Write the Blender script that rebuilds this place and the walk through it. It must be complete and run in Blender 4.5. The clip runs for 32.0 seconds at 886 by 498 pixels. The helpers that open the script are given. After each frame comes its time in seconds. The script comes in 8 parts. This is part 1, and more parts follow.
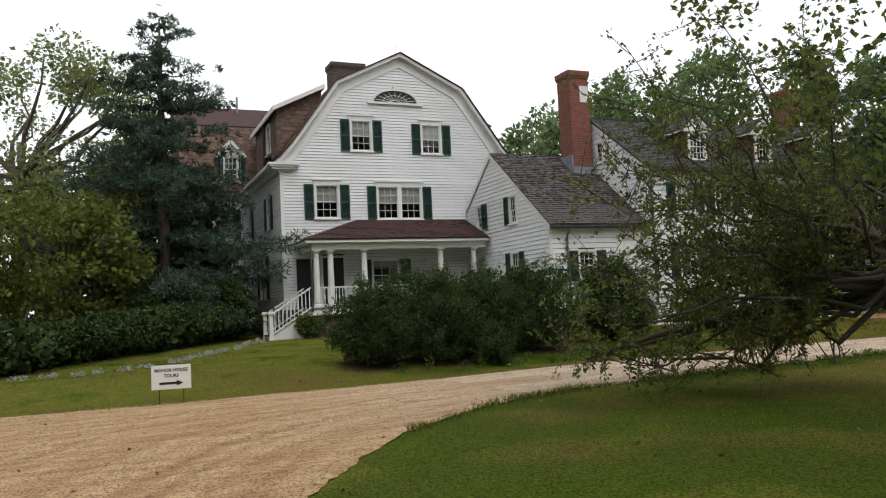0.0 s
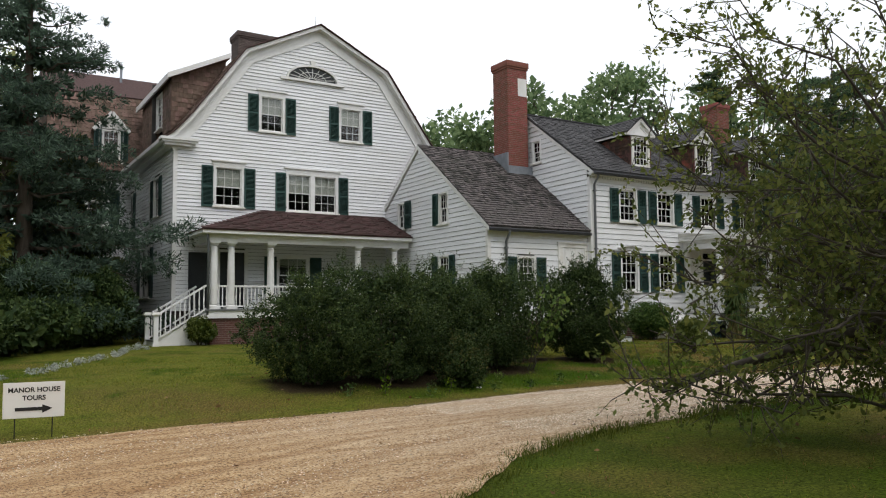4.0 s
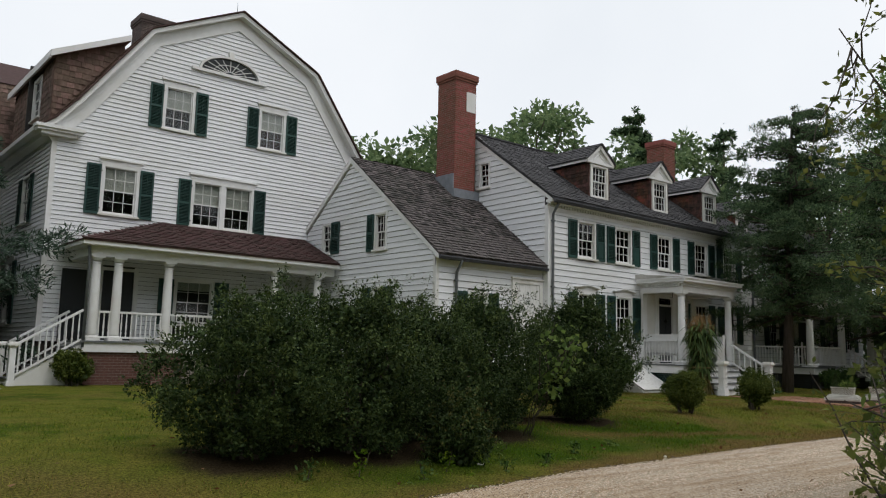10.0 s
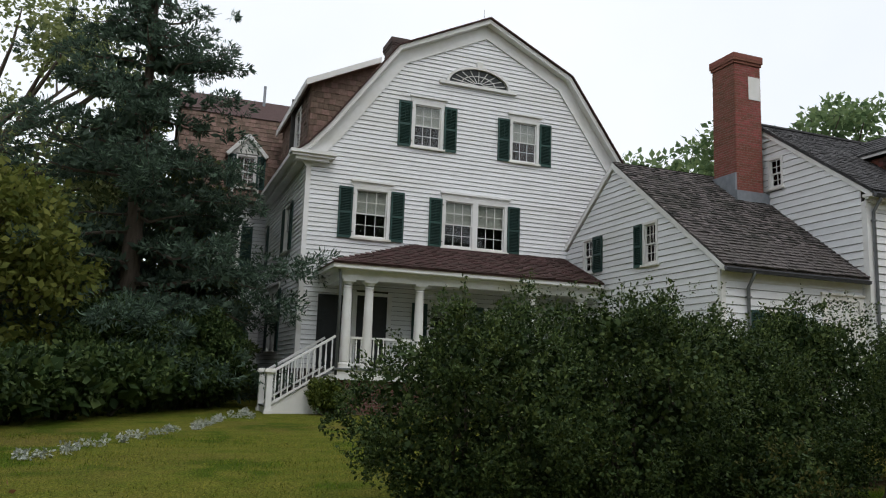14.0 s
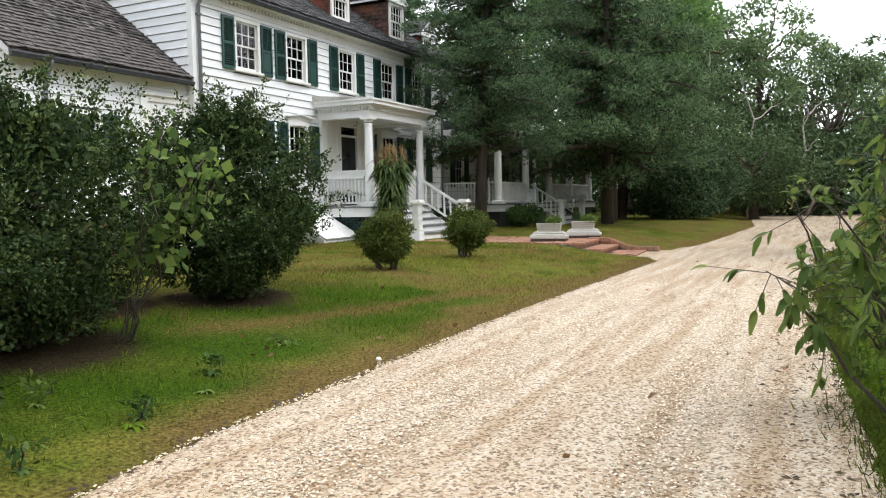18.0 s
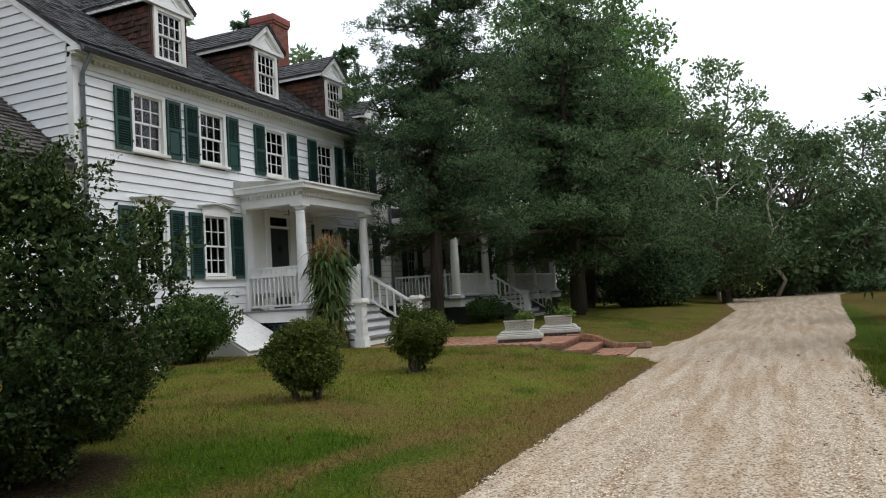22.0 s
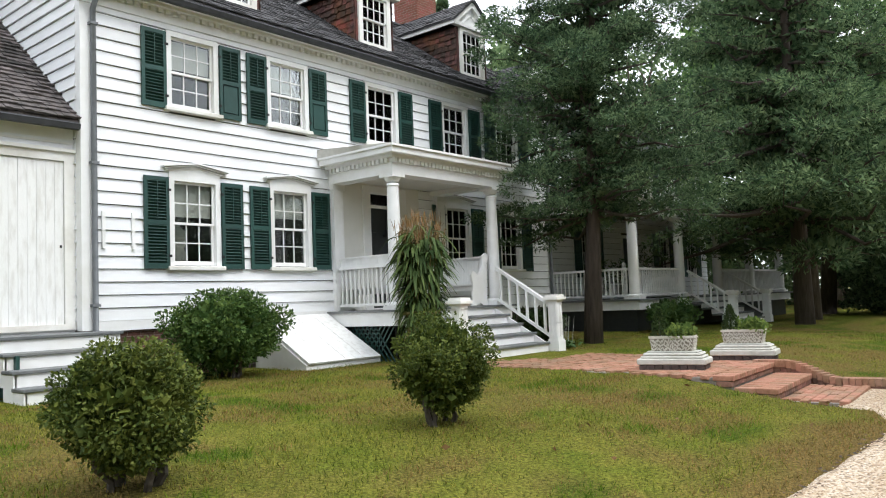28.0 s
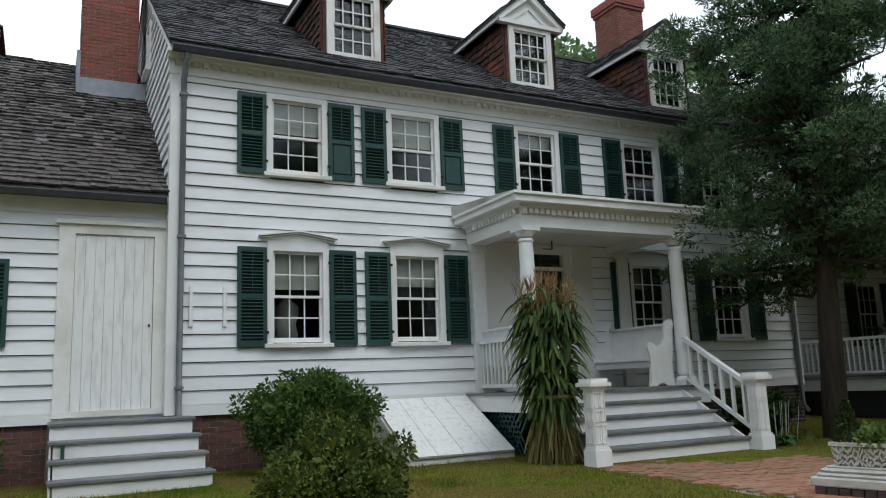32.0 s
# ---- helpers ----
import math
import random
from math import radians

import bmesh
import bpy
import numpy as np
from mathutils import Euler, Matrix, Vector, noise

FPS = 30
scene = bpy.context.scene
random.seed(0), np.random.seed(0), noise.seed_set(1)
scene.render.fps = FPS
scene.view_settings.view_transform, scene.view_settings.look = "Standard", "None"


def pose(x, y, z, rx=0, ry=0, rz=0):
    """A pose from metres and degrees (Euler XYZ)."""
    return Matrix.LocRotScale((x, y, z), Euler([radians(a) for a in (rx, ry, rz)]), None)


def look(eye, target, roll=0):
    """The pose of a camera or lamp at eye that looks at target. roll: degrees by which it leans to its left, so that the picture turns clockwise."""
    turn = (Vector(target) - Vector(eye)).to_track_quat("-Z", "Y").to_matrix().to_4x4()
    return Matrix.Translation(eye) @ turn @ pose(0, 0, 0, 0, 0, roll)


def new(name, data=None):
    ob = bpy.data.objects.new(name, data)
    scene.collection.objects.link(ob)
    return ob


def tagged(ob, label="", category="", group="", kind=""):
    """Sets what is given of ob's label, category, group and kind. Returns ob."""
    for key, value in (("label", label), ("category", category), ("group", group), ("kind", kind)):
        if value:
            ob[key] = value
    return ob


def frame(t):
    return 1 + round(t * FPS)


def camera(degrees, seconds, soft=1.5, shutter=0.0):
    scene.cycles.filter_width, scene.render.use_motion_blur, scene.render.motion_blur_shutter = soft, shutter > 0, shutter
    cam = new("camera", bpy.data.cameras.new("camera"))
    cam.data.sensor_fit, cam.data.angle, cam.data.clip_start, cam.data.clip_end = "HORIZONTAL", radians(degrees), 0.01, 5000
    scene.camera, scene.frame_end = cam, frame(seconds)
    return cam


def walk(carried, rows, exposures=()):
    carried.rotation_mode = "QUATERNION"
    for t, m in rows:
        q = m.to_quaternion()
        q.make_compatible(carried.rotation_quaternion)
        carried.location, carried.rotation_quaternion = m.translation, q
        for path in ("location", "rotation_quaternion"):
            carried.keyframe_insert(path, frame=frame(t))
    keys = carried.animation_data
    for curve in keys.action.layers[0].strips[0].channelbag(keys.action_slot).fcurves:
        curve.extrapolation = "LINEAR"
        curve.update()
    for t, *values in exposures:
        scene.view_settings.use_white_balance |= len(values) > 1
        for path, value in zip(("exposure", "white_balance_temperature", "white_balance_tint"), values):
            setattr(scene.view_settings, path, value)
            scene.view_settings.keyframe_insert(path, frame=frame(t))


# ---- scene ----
cam = camera(58.9, 32.0, 1.1)
METRES, EYE, TILT, LEAN, TURN = 26.8, 1.5, 0.0, 0.0, -23.1
ROWS = [
    (0.0, 0.0, 0.0, 0.0, 0.19, 3.98, 2.77),
    (0.5, -0.0048, 0.0149, -0.0004, 1.05, 4.04, 2.04),
    (1.0, -0.0108, 0.0308, 0.0002, 0.21, 5.21, 1.5),
    (1.5, -0.0175, 0.0479, 0.0005, -0.94, 6.46, 1.48),
    (2.0, -0.0266, 0.0624, 0.0007, -1.98, 7.04, 1.15),
    (2.5, -0.0359, 0.0769, 0.0006, -3.9, 7.01, 0.18),
    (4.5, -0.0603, 0.1564, -0.0017, -10.27, 3.87, 0.49),
    (5.0, -0.0648, 0.1707, -0.0013, -12.1, 3.6, -0.26),
    (5.5, -0.0682, 0.1844, -0.0016, -15.01, 3.4, -0.26),
    (6.0, -0.0674, 0.2002, -0.0018, -15.94, 3.57, 0.21),
    (6.5, -0.0696, 0.215, -0.0017, -17.75, 3.76, 0.02),
    (7.0, -0.0742, 0.2271, -0.0013, -18.54, 4.57, 0.08),
    (7.5, -0.0735, 0.2403, -0.0012, -18.58, 6.93, 1.38),
    (8.0, -0.0745, 0.2511, -0.0018, -18.06, 6.94, 1.2),
    (8.5, -0.0779, 0.2645, -0.0011, -17.07, 6.87, 1.54),
    (9.0, -0.079, 0.2761, -0.0011, -12.44, 7.66, 2.3),
    (9.5, -0.0797, 0.2885, -0.0001, -9.52, 7.72, 2.43),
    (10.0, -0.0817, 0.2961, -0.0002, -17.07, 7.47, -1.31),
    (10.5, -0.0814, 0.3071, -0.001, -25.58, 4.93, -1.65),
    (11.0, -0.0814, 0.3172, -0.0029, -25.47, 3.09, 1.16),
    (11.5, -0.0797, 0.3276, -0.0016, -24.94, 2.45, 2.35),
    (12.0, -0.0769, 0.3394, -0.0022, -24.11, 3.14, 2.23),
    (12.5, -0.0716, 0.357, -0.0016, -14.28, 6.14, 1.9),
    (13.0, -0.0684, 0.3748, -0.0002, -1.6, 9.15, -0.02),
    (13.5, -0.0655, 0.3863, -0.0012, 3.63, 9.23, -1.77),
    (14.0, -0.0617, 0.3962, -0.0013, 2.27, 9.2, -2.0),
    (14.5, -0.0513, 0.407, -0.0029, -4.86, 6.68, -0.08),
    (15.0, -0.04, 0.4164, -0.0023, -12.86, 2.13, 0.58),
    (15.5, -0.0279, 0.4292, -0.006, -17.62, -2.72, 0.76),
    (17.5, 0.0142, 0.4711, -0.005, -30.33, -3.93, 0.39),
    (18.0, 0.0256, 0.4848, -0.0059, -40.32, -3.45, 1.08),
    (18.5, 0.0324, 0.4966, -0.006, -41.95, -3.08, 1.69),
    (19.0, 0.0402, 0.5103, -0.0061, -43.77, -3.12, 2.45),
    (19.5, 0.0534, 0.5221, -0.0057, -47.13, -3.57, 3.02),
    (20.0, 0.0635, 0.5321, -0.0057, -49.72, -2.02, 3.07),
    (20.5, 0.0727, 0.542, -0.0043, -50.55, 0.87, 3.76),
    (21.0, 0.0861, 0.554, -0.0039, -43.79, 2.27, 3.97),
    (21.5, 0.0981, 0.5642, -0.0046, -42.89, 2.92, 3.38),
    (22.0, 0.1117, 0.5736, -0.0042, -43.38, 3.29, 3.48),
    (22.5, 0.1288, 0.5818, -0.0046, -43.05, 2.49, 3.44),
    (23.0, 0.1413, 0.5901, -0.0056, -42.7, 0.55, 3.66),
    (23.5, 0.1549, 0.5995, -0.0048, -41.81, 0.31, 4.19),
    (24.0, 0.1695, 0.6076, -0.0037, -39.11, 1.3, 4.56),
    (24.5, 0.1818, 0.6165, -0.0038, -32.11, 3.95, 2.67),
    (25.0, 0.1939, 0.6242, -0.0032, -29.6, 5.03, 1.93),
    (25.5, 0.207, 0.629, -0.0023, -26.06, 8.54, 0.91),
    (27.5, 0.2667, 0.6562, -0.0053, -24.2, 5.27, 1.53),
    (28.0, 0.2826, 0.6638, -0.0053, -26.47, 3.83, 2.29),
    (28.5, 0.2994, 0.6685, -0.0044, -24.84, 4.24, 2.31),
    (29.0, 0.3159, 0.6759, -0.005, -23.64, 4.33, 2.09),
    (29.5, 0.3319, 0.6825, -0.0049, -20.64, 4.74, 1.22),
    (30.0, 0.3487, 0.6877, -0.0027, -16.38, 5.4, 1.08),
    (30.5, 0.3629, 0.6956, -0.0017, -11.75, 11.74, 1.72),
    (31.0, 0.3791, 0.7009, -0.0027, -5.06, 12.21, 1.81),
    (31.5, 0.3958, 0.7075, -0.002, -3.71, 11.9, 2.34),
    (32.0, 0.4106, 0.7174, -0.0032, -3.68, 9.77, 2.23),
]
walk(cam, [(t, pose(0, 0, EYE, TILT, LEAN, TURN) @ pose(METRES * x, METRES * y, METRES * z, 90 + pitch, roll, yaw)) for t, x, y, z, yaw, pitch, roll in ROWS],
     exposures=[(0, 0.04, 6760, 10.0), (1, -0.06, 6710, 9.9), (2, -0.19, 6660, 9.9), (5, 0.22, 6617, 9.8), (8, -0.14, 6574, 9.6), (9, -0.20, 6560, 9.6), (10, -0.22, 6577, 9.5), (11, 0.24, 6593, 9.4), (12, 0.19, 6610, 9.4), (13, -0.11, 6560, 9.3), (14, -0.11, 6510, 9.3), (15, 0.34, 6460, 9.2), (17.5, 0.99, 6460, 9.1), (19, 1.15, 6400, 9.1), (20, 1.25, 6340, 9.0), (20.5, 0.59, 6340, 9.0), (21, -0.06, 6350, 9.0), (21.5, 0.14, 6350, 9.0), (22, 0.26, 6360, 9.0), (23, 0.74, 6385, 9.0), (24, 1.10, 6410, 9.0), (25, 0.50, 6010, 6.0), (26, 0.59, 6060, 7.0), (28, 1.14, 6380, 9.0), (29, 1.22, 6280, 8.0), (30, 1.26, 6080, 6.0), (30.5, 0.34, 6045, 6.0), (31, -0.29, 6010, 6.0), (31.5, -0.11, 6060, 6.0), (32, 0.11, 6110, 6.0)])

# ---- world, sun, exposure ----
world = bpy.data.worlds.new("overcast_sky")
scene.world = world
world.use_nodes = True
wn, wl = world.node_tree.nodes, world.node_tree.links
wn.clear()
w_out, w_bg = wn.new("ShaderNodeOutputWorld"), wn.new("ShaderNodeBackground")
w_sky = wn.new("ShaderNodeTexSky")
w_sky.sky_type, w_sky.sun_disc = "NISHITA", False
w_sky.sun_elevation, w_sky.sun_rotation = radians(48), radians(170)
w_scale = wn.new("ShaderNodeVectorMath")
w_scale.operation = "SCALE"
w_scale.inputs["Scale"].default_value = 0.1
w_co, w_noise, w_ramp = wn.new("ShaderNodeTexCoord"), wn.new("ShaderNodeTexNoise"), wn.new("ShaderNodeValToRGB")
w_noise.inputs["Scale"].default_value, w_noise.inputs["Detail"].default_value = 2.2, 6
w_ramp.color_ramp.elements[0].position, w_ramp.color_ramp.elements[0].color = 0.3, (0.84, 0.88, 0.93, 1)
w_ramp.color_ramp.elements[1].position, w_ramp.color_ramp.elements[1].color = 0.72, (0.96, 0.985, 1.02, 1)
w_mix = wn.new("ShaderNodeMix")
w_mix.data_type = "RGBA"
w_mix.inputs["Factor"].default_value = 0.9
wl.new(w_co.outputs["Generated"], w_noise.inputs["Vector"])
wl.new(w_noise.outputs["Fac"], w_ramp.inputs["Fac"])
wl.new(w_sky.outputs["Color"], w_scale.inputs[0])
wl.new(w_scale.outputs["Vector"], w_mix.inputs["A"])
wl.new(w_ramp.outputs["Color"], w_mix.inputs["B"])
wl.new(w_mix.outputs["Result"], w_bg.inputs["Color"])
wl.new(w_bg.outputs["Background"], w_out.inputs["Surface"])
w_bg.inputs["Strength"].default_value = 1.25

sun = new("sun", bpy.data.lights.new("sun", "SUN"))
sun.data.energy, sun.data.angle, sun.data.color = 0.9, radians(25), (1.0, 0.97, 0.93)
sun.matrix_world = look((4, -30, 45), (0, 0, 0))

# ---- materials ----
def material(name, c1, c2, rough=0.7, scale=8.0, bump=0.2, bump_scale=60.0, metal=0.0, c3=None, big=0.6,
             island=0.0, per_object=0.0, spec=0.4, stretch=(1, 1, 1), translucent=0.0, sharp=0.2, bump_dist=0.01):
    """Two colours mixed by noise, a third in larger stains, with a shift per piece and fine relief."""
    m = bpy.data.materials.new(name)
    m.use_nodes = True
    n, l = m.node_tree.nodes, m.node_tree.links
    b = n["Principled BSDF"]
    co, mp = n.new("ShaderNodeTexCoord"), n.new("ShaderNodeMapping")
    mp.inputs["Scale"].default_value = stretch
    geo = n.new("ShaderNodeNewGeometry")
    l.new(geo.outputs["Position"], mp.inputs["Vector"])
    t1 = n.new("ShaderNodeTexNoise")
    t1.inputs["Scale"].default_value, t1.inputs["Detail"].default_value = scale, 5
    l.new(mp.outputs["Vector"], t1.inputs["Vector"])
    r1 = n.new("ShaderNodeValToRGB")
    r1.color_ramp.elements[0].position, r1.color_ramp.elements[0].color = 0.5 - sharp, (*c1, 1)
    r1.color_ramp.elements[1].position, r1.color_ramp.elements[1].color = 0.5 + sharp, (*c2, 1)
    l.new(t1.outputs["Fac"], r1.inputs["Fac"])
    col = r1.outputs["Color"]
    if c3:
        t2 = n.new("ShaderNodeTexNoise")
        t2.inputs["Scale"].default_value, t2.inputs["Detail"].default_value = scale * 0.13, 6
        l.new(mp.outputs["Vector"], t2.inputs["Vector"])
        r2 = n.new("ShaderNodeValToRGB")
        r2.color_ramp.elements[0].position, r2.color_ramp.elements[1].position = 0.48, 0.68
        l.new(t2.outputs["Fac"], r2.inputs["Fac"])
        f = n.new("ShaderNodeMath")
        f.operation = "MULTIPLY"
        f.inputs[1].default_value = big
        l.new(r2.outputs["Color"], f.inputs[0])
        mx = n.new("ShaderNodeMix")
        mx.data_type = "RGBA"
        l.new(f.outputs[0], mx.inputs["Factor"])
        l.new(col, mx.inputs["A"])
        mx.inputs["B"].default_value = (*c3, 1)
        col = mx.outputs["Result"]
    for amount, source in ((island, geo.outputs["Random Per Island"]), (per_object, None)):
        if amount:
            if source is None:
                source = n.new("ShaderNodeObjectInfo").outputs["Random"]
            mr = n.new("ShaderNodeMapRange")
            mr.inputs["To Min"].default_value, mr.inputs["To Max"].default_value = 1 - amount, 1 + amount
            l.new(source, mr.inputs["Value"])
            hs = n.new("ShaderNodeHueSaturation")
            l.new(mr.outputs["Result"], hs.inputs["Value"])
            h2 = n.new("ShaderNodeMapRange")
            h2.inputs["To Min"].default_value, h2.inputs["To Max"].default_value = 0.5 + amount * 0.05, 0.5 - amount * 0.05
            l.new(source, h2.inputs["Value"])
            l.new(h2.outputs["Result"], hs.inputs["Hue"])
            l.new(col, hs.inputs["Color"])
            col = hs.outputs["Color"]
    l.new(col, b.inputs["Base Color"])
    b.inputs["Roughness"].default_value, b.inputs["Metallic"].default_value = rough, metal
    b.inputs["Specular IOR Level"].default_value = spec
    if bump:
        t3 = n.new("ShaderNodeTexNoise")
        t3.inputs["Scale"].default_value, t3.inputs["Detail"].default_value = bump_scale, 4
        l.new(mp.outputs["Vector"], t3.inputs["Vector"])
        bp = n.new("ShaderNodeBump")
        bp.inputs["Strength"].default_value, bp.inputs["Distance"].default_value = bump, bump_dist
        l.new(t3.outputs["Fac"], bp.inputs["Height"])
        l.new(bp.outputs["Normal"], b.inputs["Normal"])
    if translucent:
        tr, ms = n.new("ShaderNodeBsdfTranslucent"), n.new("ShaderNodeMixShader")
        l.new(col, tr.inputs["Color"])
        ms.inputs[0].default_value = translucent
        l.new(b.outputs[0], ms.inputs[1])
        l.new(tr.outputs[0], ms.inputs[2])
        l.new(ms.outputs[0], n["Material Output"].inputs["Surface"])
    return m


M = {}
M["white"] = material("white_clapboard_paint", (0.79, 0.80, 0.82), (0.73, 0.74, 0.76), 0.6, 5, 0.25, 90, c3=(0.65, 0.65, 0.63), big=0.5, per_object=0.035, stretch=(0.6, 0.6, 3))
M["trim"] = material("white_trim_paint", (0.80, 0.80, 0.80), (0.74, 0.74, 0.73), 0.5, 6, 0.15, 70, c3=(0.64, 0.62, 0.56), big=0.5)
M["peel"] = material("peeling_white_paint", (0.80, 0.79, 0.76), (0.74, 0.73, 0.69), 0.65, 9, 0.35, 45, c3=(0.45, 0.41, 0.34), big=0.6)
M["flake"] = material("flaking_white_door_paint", (0.80, 0.80, 0.79), (0.75, 0.75, 0.73), 0.65, 70, 0.4, 90, c3=(0.52, 0.50, 0.46), big=0.45, stretch=(1.6, 1.6, 0.35), sharp=0.3)
M["green"] = material("dark_green_shutter_paint", (0.014, 0.050, 0.043), (0.021, 0.066, 0.056), 0.5, 10, 0.15, 60, c3=(0.022, 0.055, 0.046), big=0.5, per_object=0.15)
M["shingle"] = material("weathered_grey_shingle", (0.042, 0.037, 0.037), (0.130, 0.113, 0.108), 0.9, 9, 0.6, 80, c3=(0.045, 0.045, 0.036), island=0.7)
M["slate"] = material("dark_roof_shingle", (0.038, 0.038, 0.042), (0.085, 0.082, 0.084), 0.85, 10, 0.5, 80, c3=(0.03, 0.03, 0.033), island=0.45)
M["brown"] = material("red_brown_wood_shingle", (0.135, 0.088, 0.067), (0.215, 0.15, 0.12), 0.9, 10, 0.5, 70, c3=(0.10, 0.06, 0.05), island=0.35)
M["porchroof"] = material("dark_maroon_porch_shingle", (0.045, 0.022, 0.02), (0.075, 0.040, 0.036), 0.85, 12, 0.4, 70, island=0.3)
M["dormer"] = material("rust_stained_dark_shingle", (0.040, 0.022, 0.018), (0.085, 0.045, 0.034), 0.9, 12, 0.5, 60, c3=(0.17, 0.06, 0.028), big=0.9, island=0.45)
M["brick"] = material("red_brick", (0.165, 0.058, 0.042), (0.245, 0.092, 0.066), 0.9, 20, 0.5, 120, c3=(0.20, 0.07, 0.05), island=0.25, per_object=0.2)
M["base_brick"] = material("foundation_brick", (0.085, 0.042, 0.032), (0.14, 0.066, 0.05), 0.9, 20, 0.5, 120, c3=(0.08, 0.045, 0.04), per_object=0.3)
M["oldbrick"] = material("dark_weathered_brick", (0.050, 0.039, 0.036), (0.085, 0.064, 0.057), 0.9, 20, 0.5, 120, island=0.25, per_object=0.2)
M["paver"] = material("worn_brick_paver", (0.25, 0.120, 0.072), (0.36, 0.185, 0.118), 0.92, 18, 0.5, 120, c3=(0.24, 0.17, 0.115), island=0.2, per_object=0.18)
M["darkpaver"] = material("dark_brick_paver", (0.17, 0.085, 0.062), (0.26, 0.14, 0.10), 0.92, 18, 0.5, 120, c3=(0.12, 0.09, 0.075), per_object=0.25, island=0.2)
M["pale_carving"] = material("worn_white_carving", (0.62, 0.60, 0.54), (0.50, 0.48, 0.42), 0.9, 26, 0.5, 60, c3=(0.4, 0.38, 0.32))
M["mortar"] = material("grey_mortar", (0.20, 0.17, 0.15), (0.28, 0.24, 0.21), 0.95, 30, 0.4, 120)
M["step"] = material("grey_tread_paint", (0.10, 0.108, 0.11), (0.145, 0.152, 0.155), 0.6, 8, 0.2, 60, c3=(0.24, 0.24, 0.22), big=0.5)
M["lead"] = material("lead_flashing", (0.20, 0.22, 0.25), (0.28, 0.30, 0.33), 0.5, 6, 0.2, 30, metal=0.3)
M["pipe"] = material("grey_downpipe_paint", (0.13, 0.14, 0.15), (0.18, 0.19, 0.20), 0.5, 8, 0.1, 40, metal=0.2)
M["gutter"] = material("dark_gutter_paint", (0.035, 0.037, 0.042), (0.06, 0.062, 0.068), 0.5, 8, 0.1, 40, metal=0.2)
# near-black base puts room shade and clapboard shadow lines into the colour
M["dark"] = material("shade_dark_backing", (0.05, 0.048, 0.046), (0.07, 0.067, 0.064), 0.9, 3, 0.1, 30)
M["blind"] = material("cream_roller_blind", (0.66, 0.67, 0.62), (0.72, 0.73, 0.68), 0.8, 3, 0.1, 40, translucent=0.15)
M["iron"] = material("black_iron", (0.015, 0.015, 0.016), (0.03, 0.03, 0.03), 0.6, 20, 0.2, 80, metal=0.5)
M["stone"] = material("weathered_white_stone", (0.55, 0.54, 0.50), (0.44, 0.43, 0.39), 0.9, 12, 0.4, 60, c3=(0.27, 0.26, 0.21), big=0.8)
M["carved"] = material("carved_cement_planter", (0.30, 0.28, 0.23), (0.20, 0.18, 0.15), 0.95, 26, 0.9, 34, c3=(0.2, 0.19, 0.15), bump_dist=0.02)
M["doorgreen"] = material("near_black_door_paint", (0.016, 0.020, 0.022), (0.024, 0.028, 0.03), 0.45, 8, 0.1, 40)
M["bark"] = material("grey_brown_bark", (0.065, 0.05, 0.038), (0.12, 0.095, 0.075), 0.95, 9, 0.9, 25, stretch=(1, 1, 0.2), bump_dist=0.03)
M["twig"] = material("dark_twig_bark", (0.05, 0.042, 0.034), (0.09, 0.075, 0.06), 0.9, 20, 0.4, 60)
M["paper"] = material("white_sign_board", (0.82, 0.82, 0.80), (0.78, 0.78, 0.76), 0.6, 4, 0.05, 30)
M["ink"] = material("black_sign_ink", (0.012, 0.012, 0.012), (0.02, 0.02, 0.02), 0.6, 10, 0)
M["soil"] = material("dark_bed_soil", (0.035, 0.025, 0.018), (0.06, 0.045, 0.032), 0.95, 20, 0.6, 60)
M["plaster"] = material("white_porch_plaster", (0.72, 0.71, 0.67), (0.66, 0.65, 0.61), 0.8, 3, 0.15, 40, c3=(0.58, 0.56, 0.51))


def leaf(name, c1, c2, island=0.45, tr=0.25, rough=0.6, spec=0.16, scale=1.6):
    return material(name, c1, c2, rough, scale, 0, c3=None, island=island, spec=spec, translucent=tr, sharp=0.3)


M["boxwood"] = leaf("hedge_leaf", (0.016, 0.033, 0.010), (0.058, 0.094, 0.028), island=0.65, tr=0.12, spec=0.14, scale=3.2)
# lighter leaf colour that stands in for light on the hedge tops
M["toplit"] = leaf("toplit_hedge_leaf", (0.060, 0.100, 0.028), (0.115, 0.155, 0.046), island=0.4, tr=0.2)
M["brownleaf"] = leaf("olive_brown_leaf", (0.075, 0.085, 0.022), (0.125, 0.115, 0.035), island=0.5)
M["lushgrass"] = leaf("lush_grass_blade", (0.060, 0.122, 0.008), (0.118, 0.182, 0.015), island=0.4, tr=0.35, spec=0.06)
# darker olive blades carry the verge's tree shade in their colour
M["shadegrass"] = leaf("shade_tinted_verge_grass_blade", (0.060, 0.088, 0.011), (0.105, 0.120, 0.020), island=0.35, tr=0.35, spec=0.06)
M["drygrass"] = leaf("dry_grass_blade", (0.160, 0.108, 0.036), (0.250, 0.182, 0.062), island=0.4, tr=0.3, spec=0.06)
M["ball"] = leaf("round_box_leaf", (0.052, 0.080, 0.014), (0.105, 0.132, 0.027), island=0.55, tr=0.2)
M["wallleaf"] = leaf("wall_shrub_leaf", (0.042, 0.088, 0.020), (0.088, 0.145, 0.036), island=0.5, tr=0.3)
M["cedarbark"] = material("weathered_cedar_bark", (0.045, 0.035, 0.029), (0.090, 0.070, 0.058), 0.95, 12, 0.9, 30, stretch=(1, 1, 0.15), bump_dist=0.03)
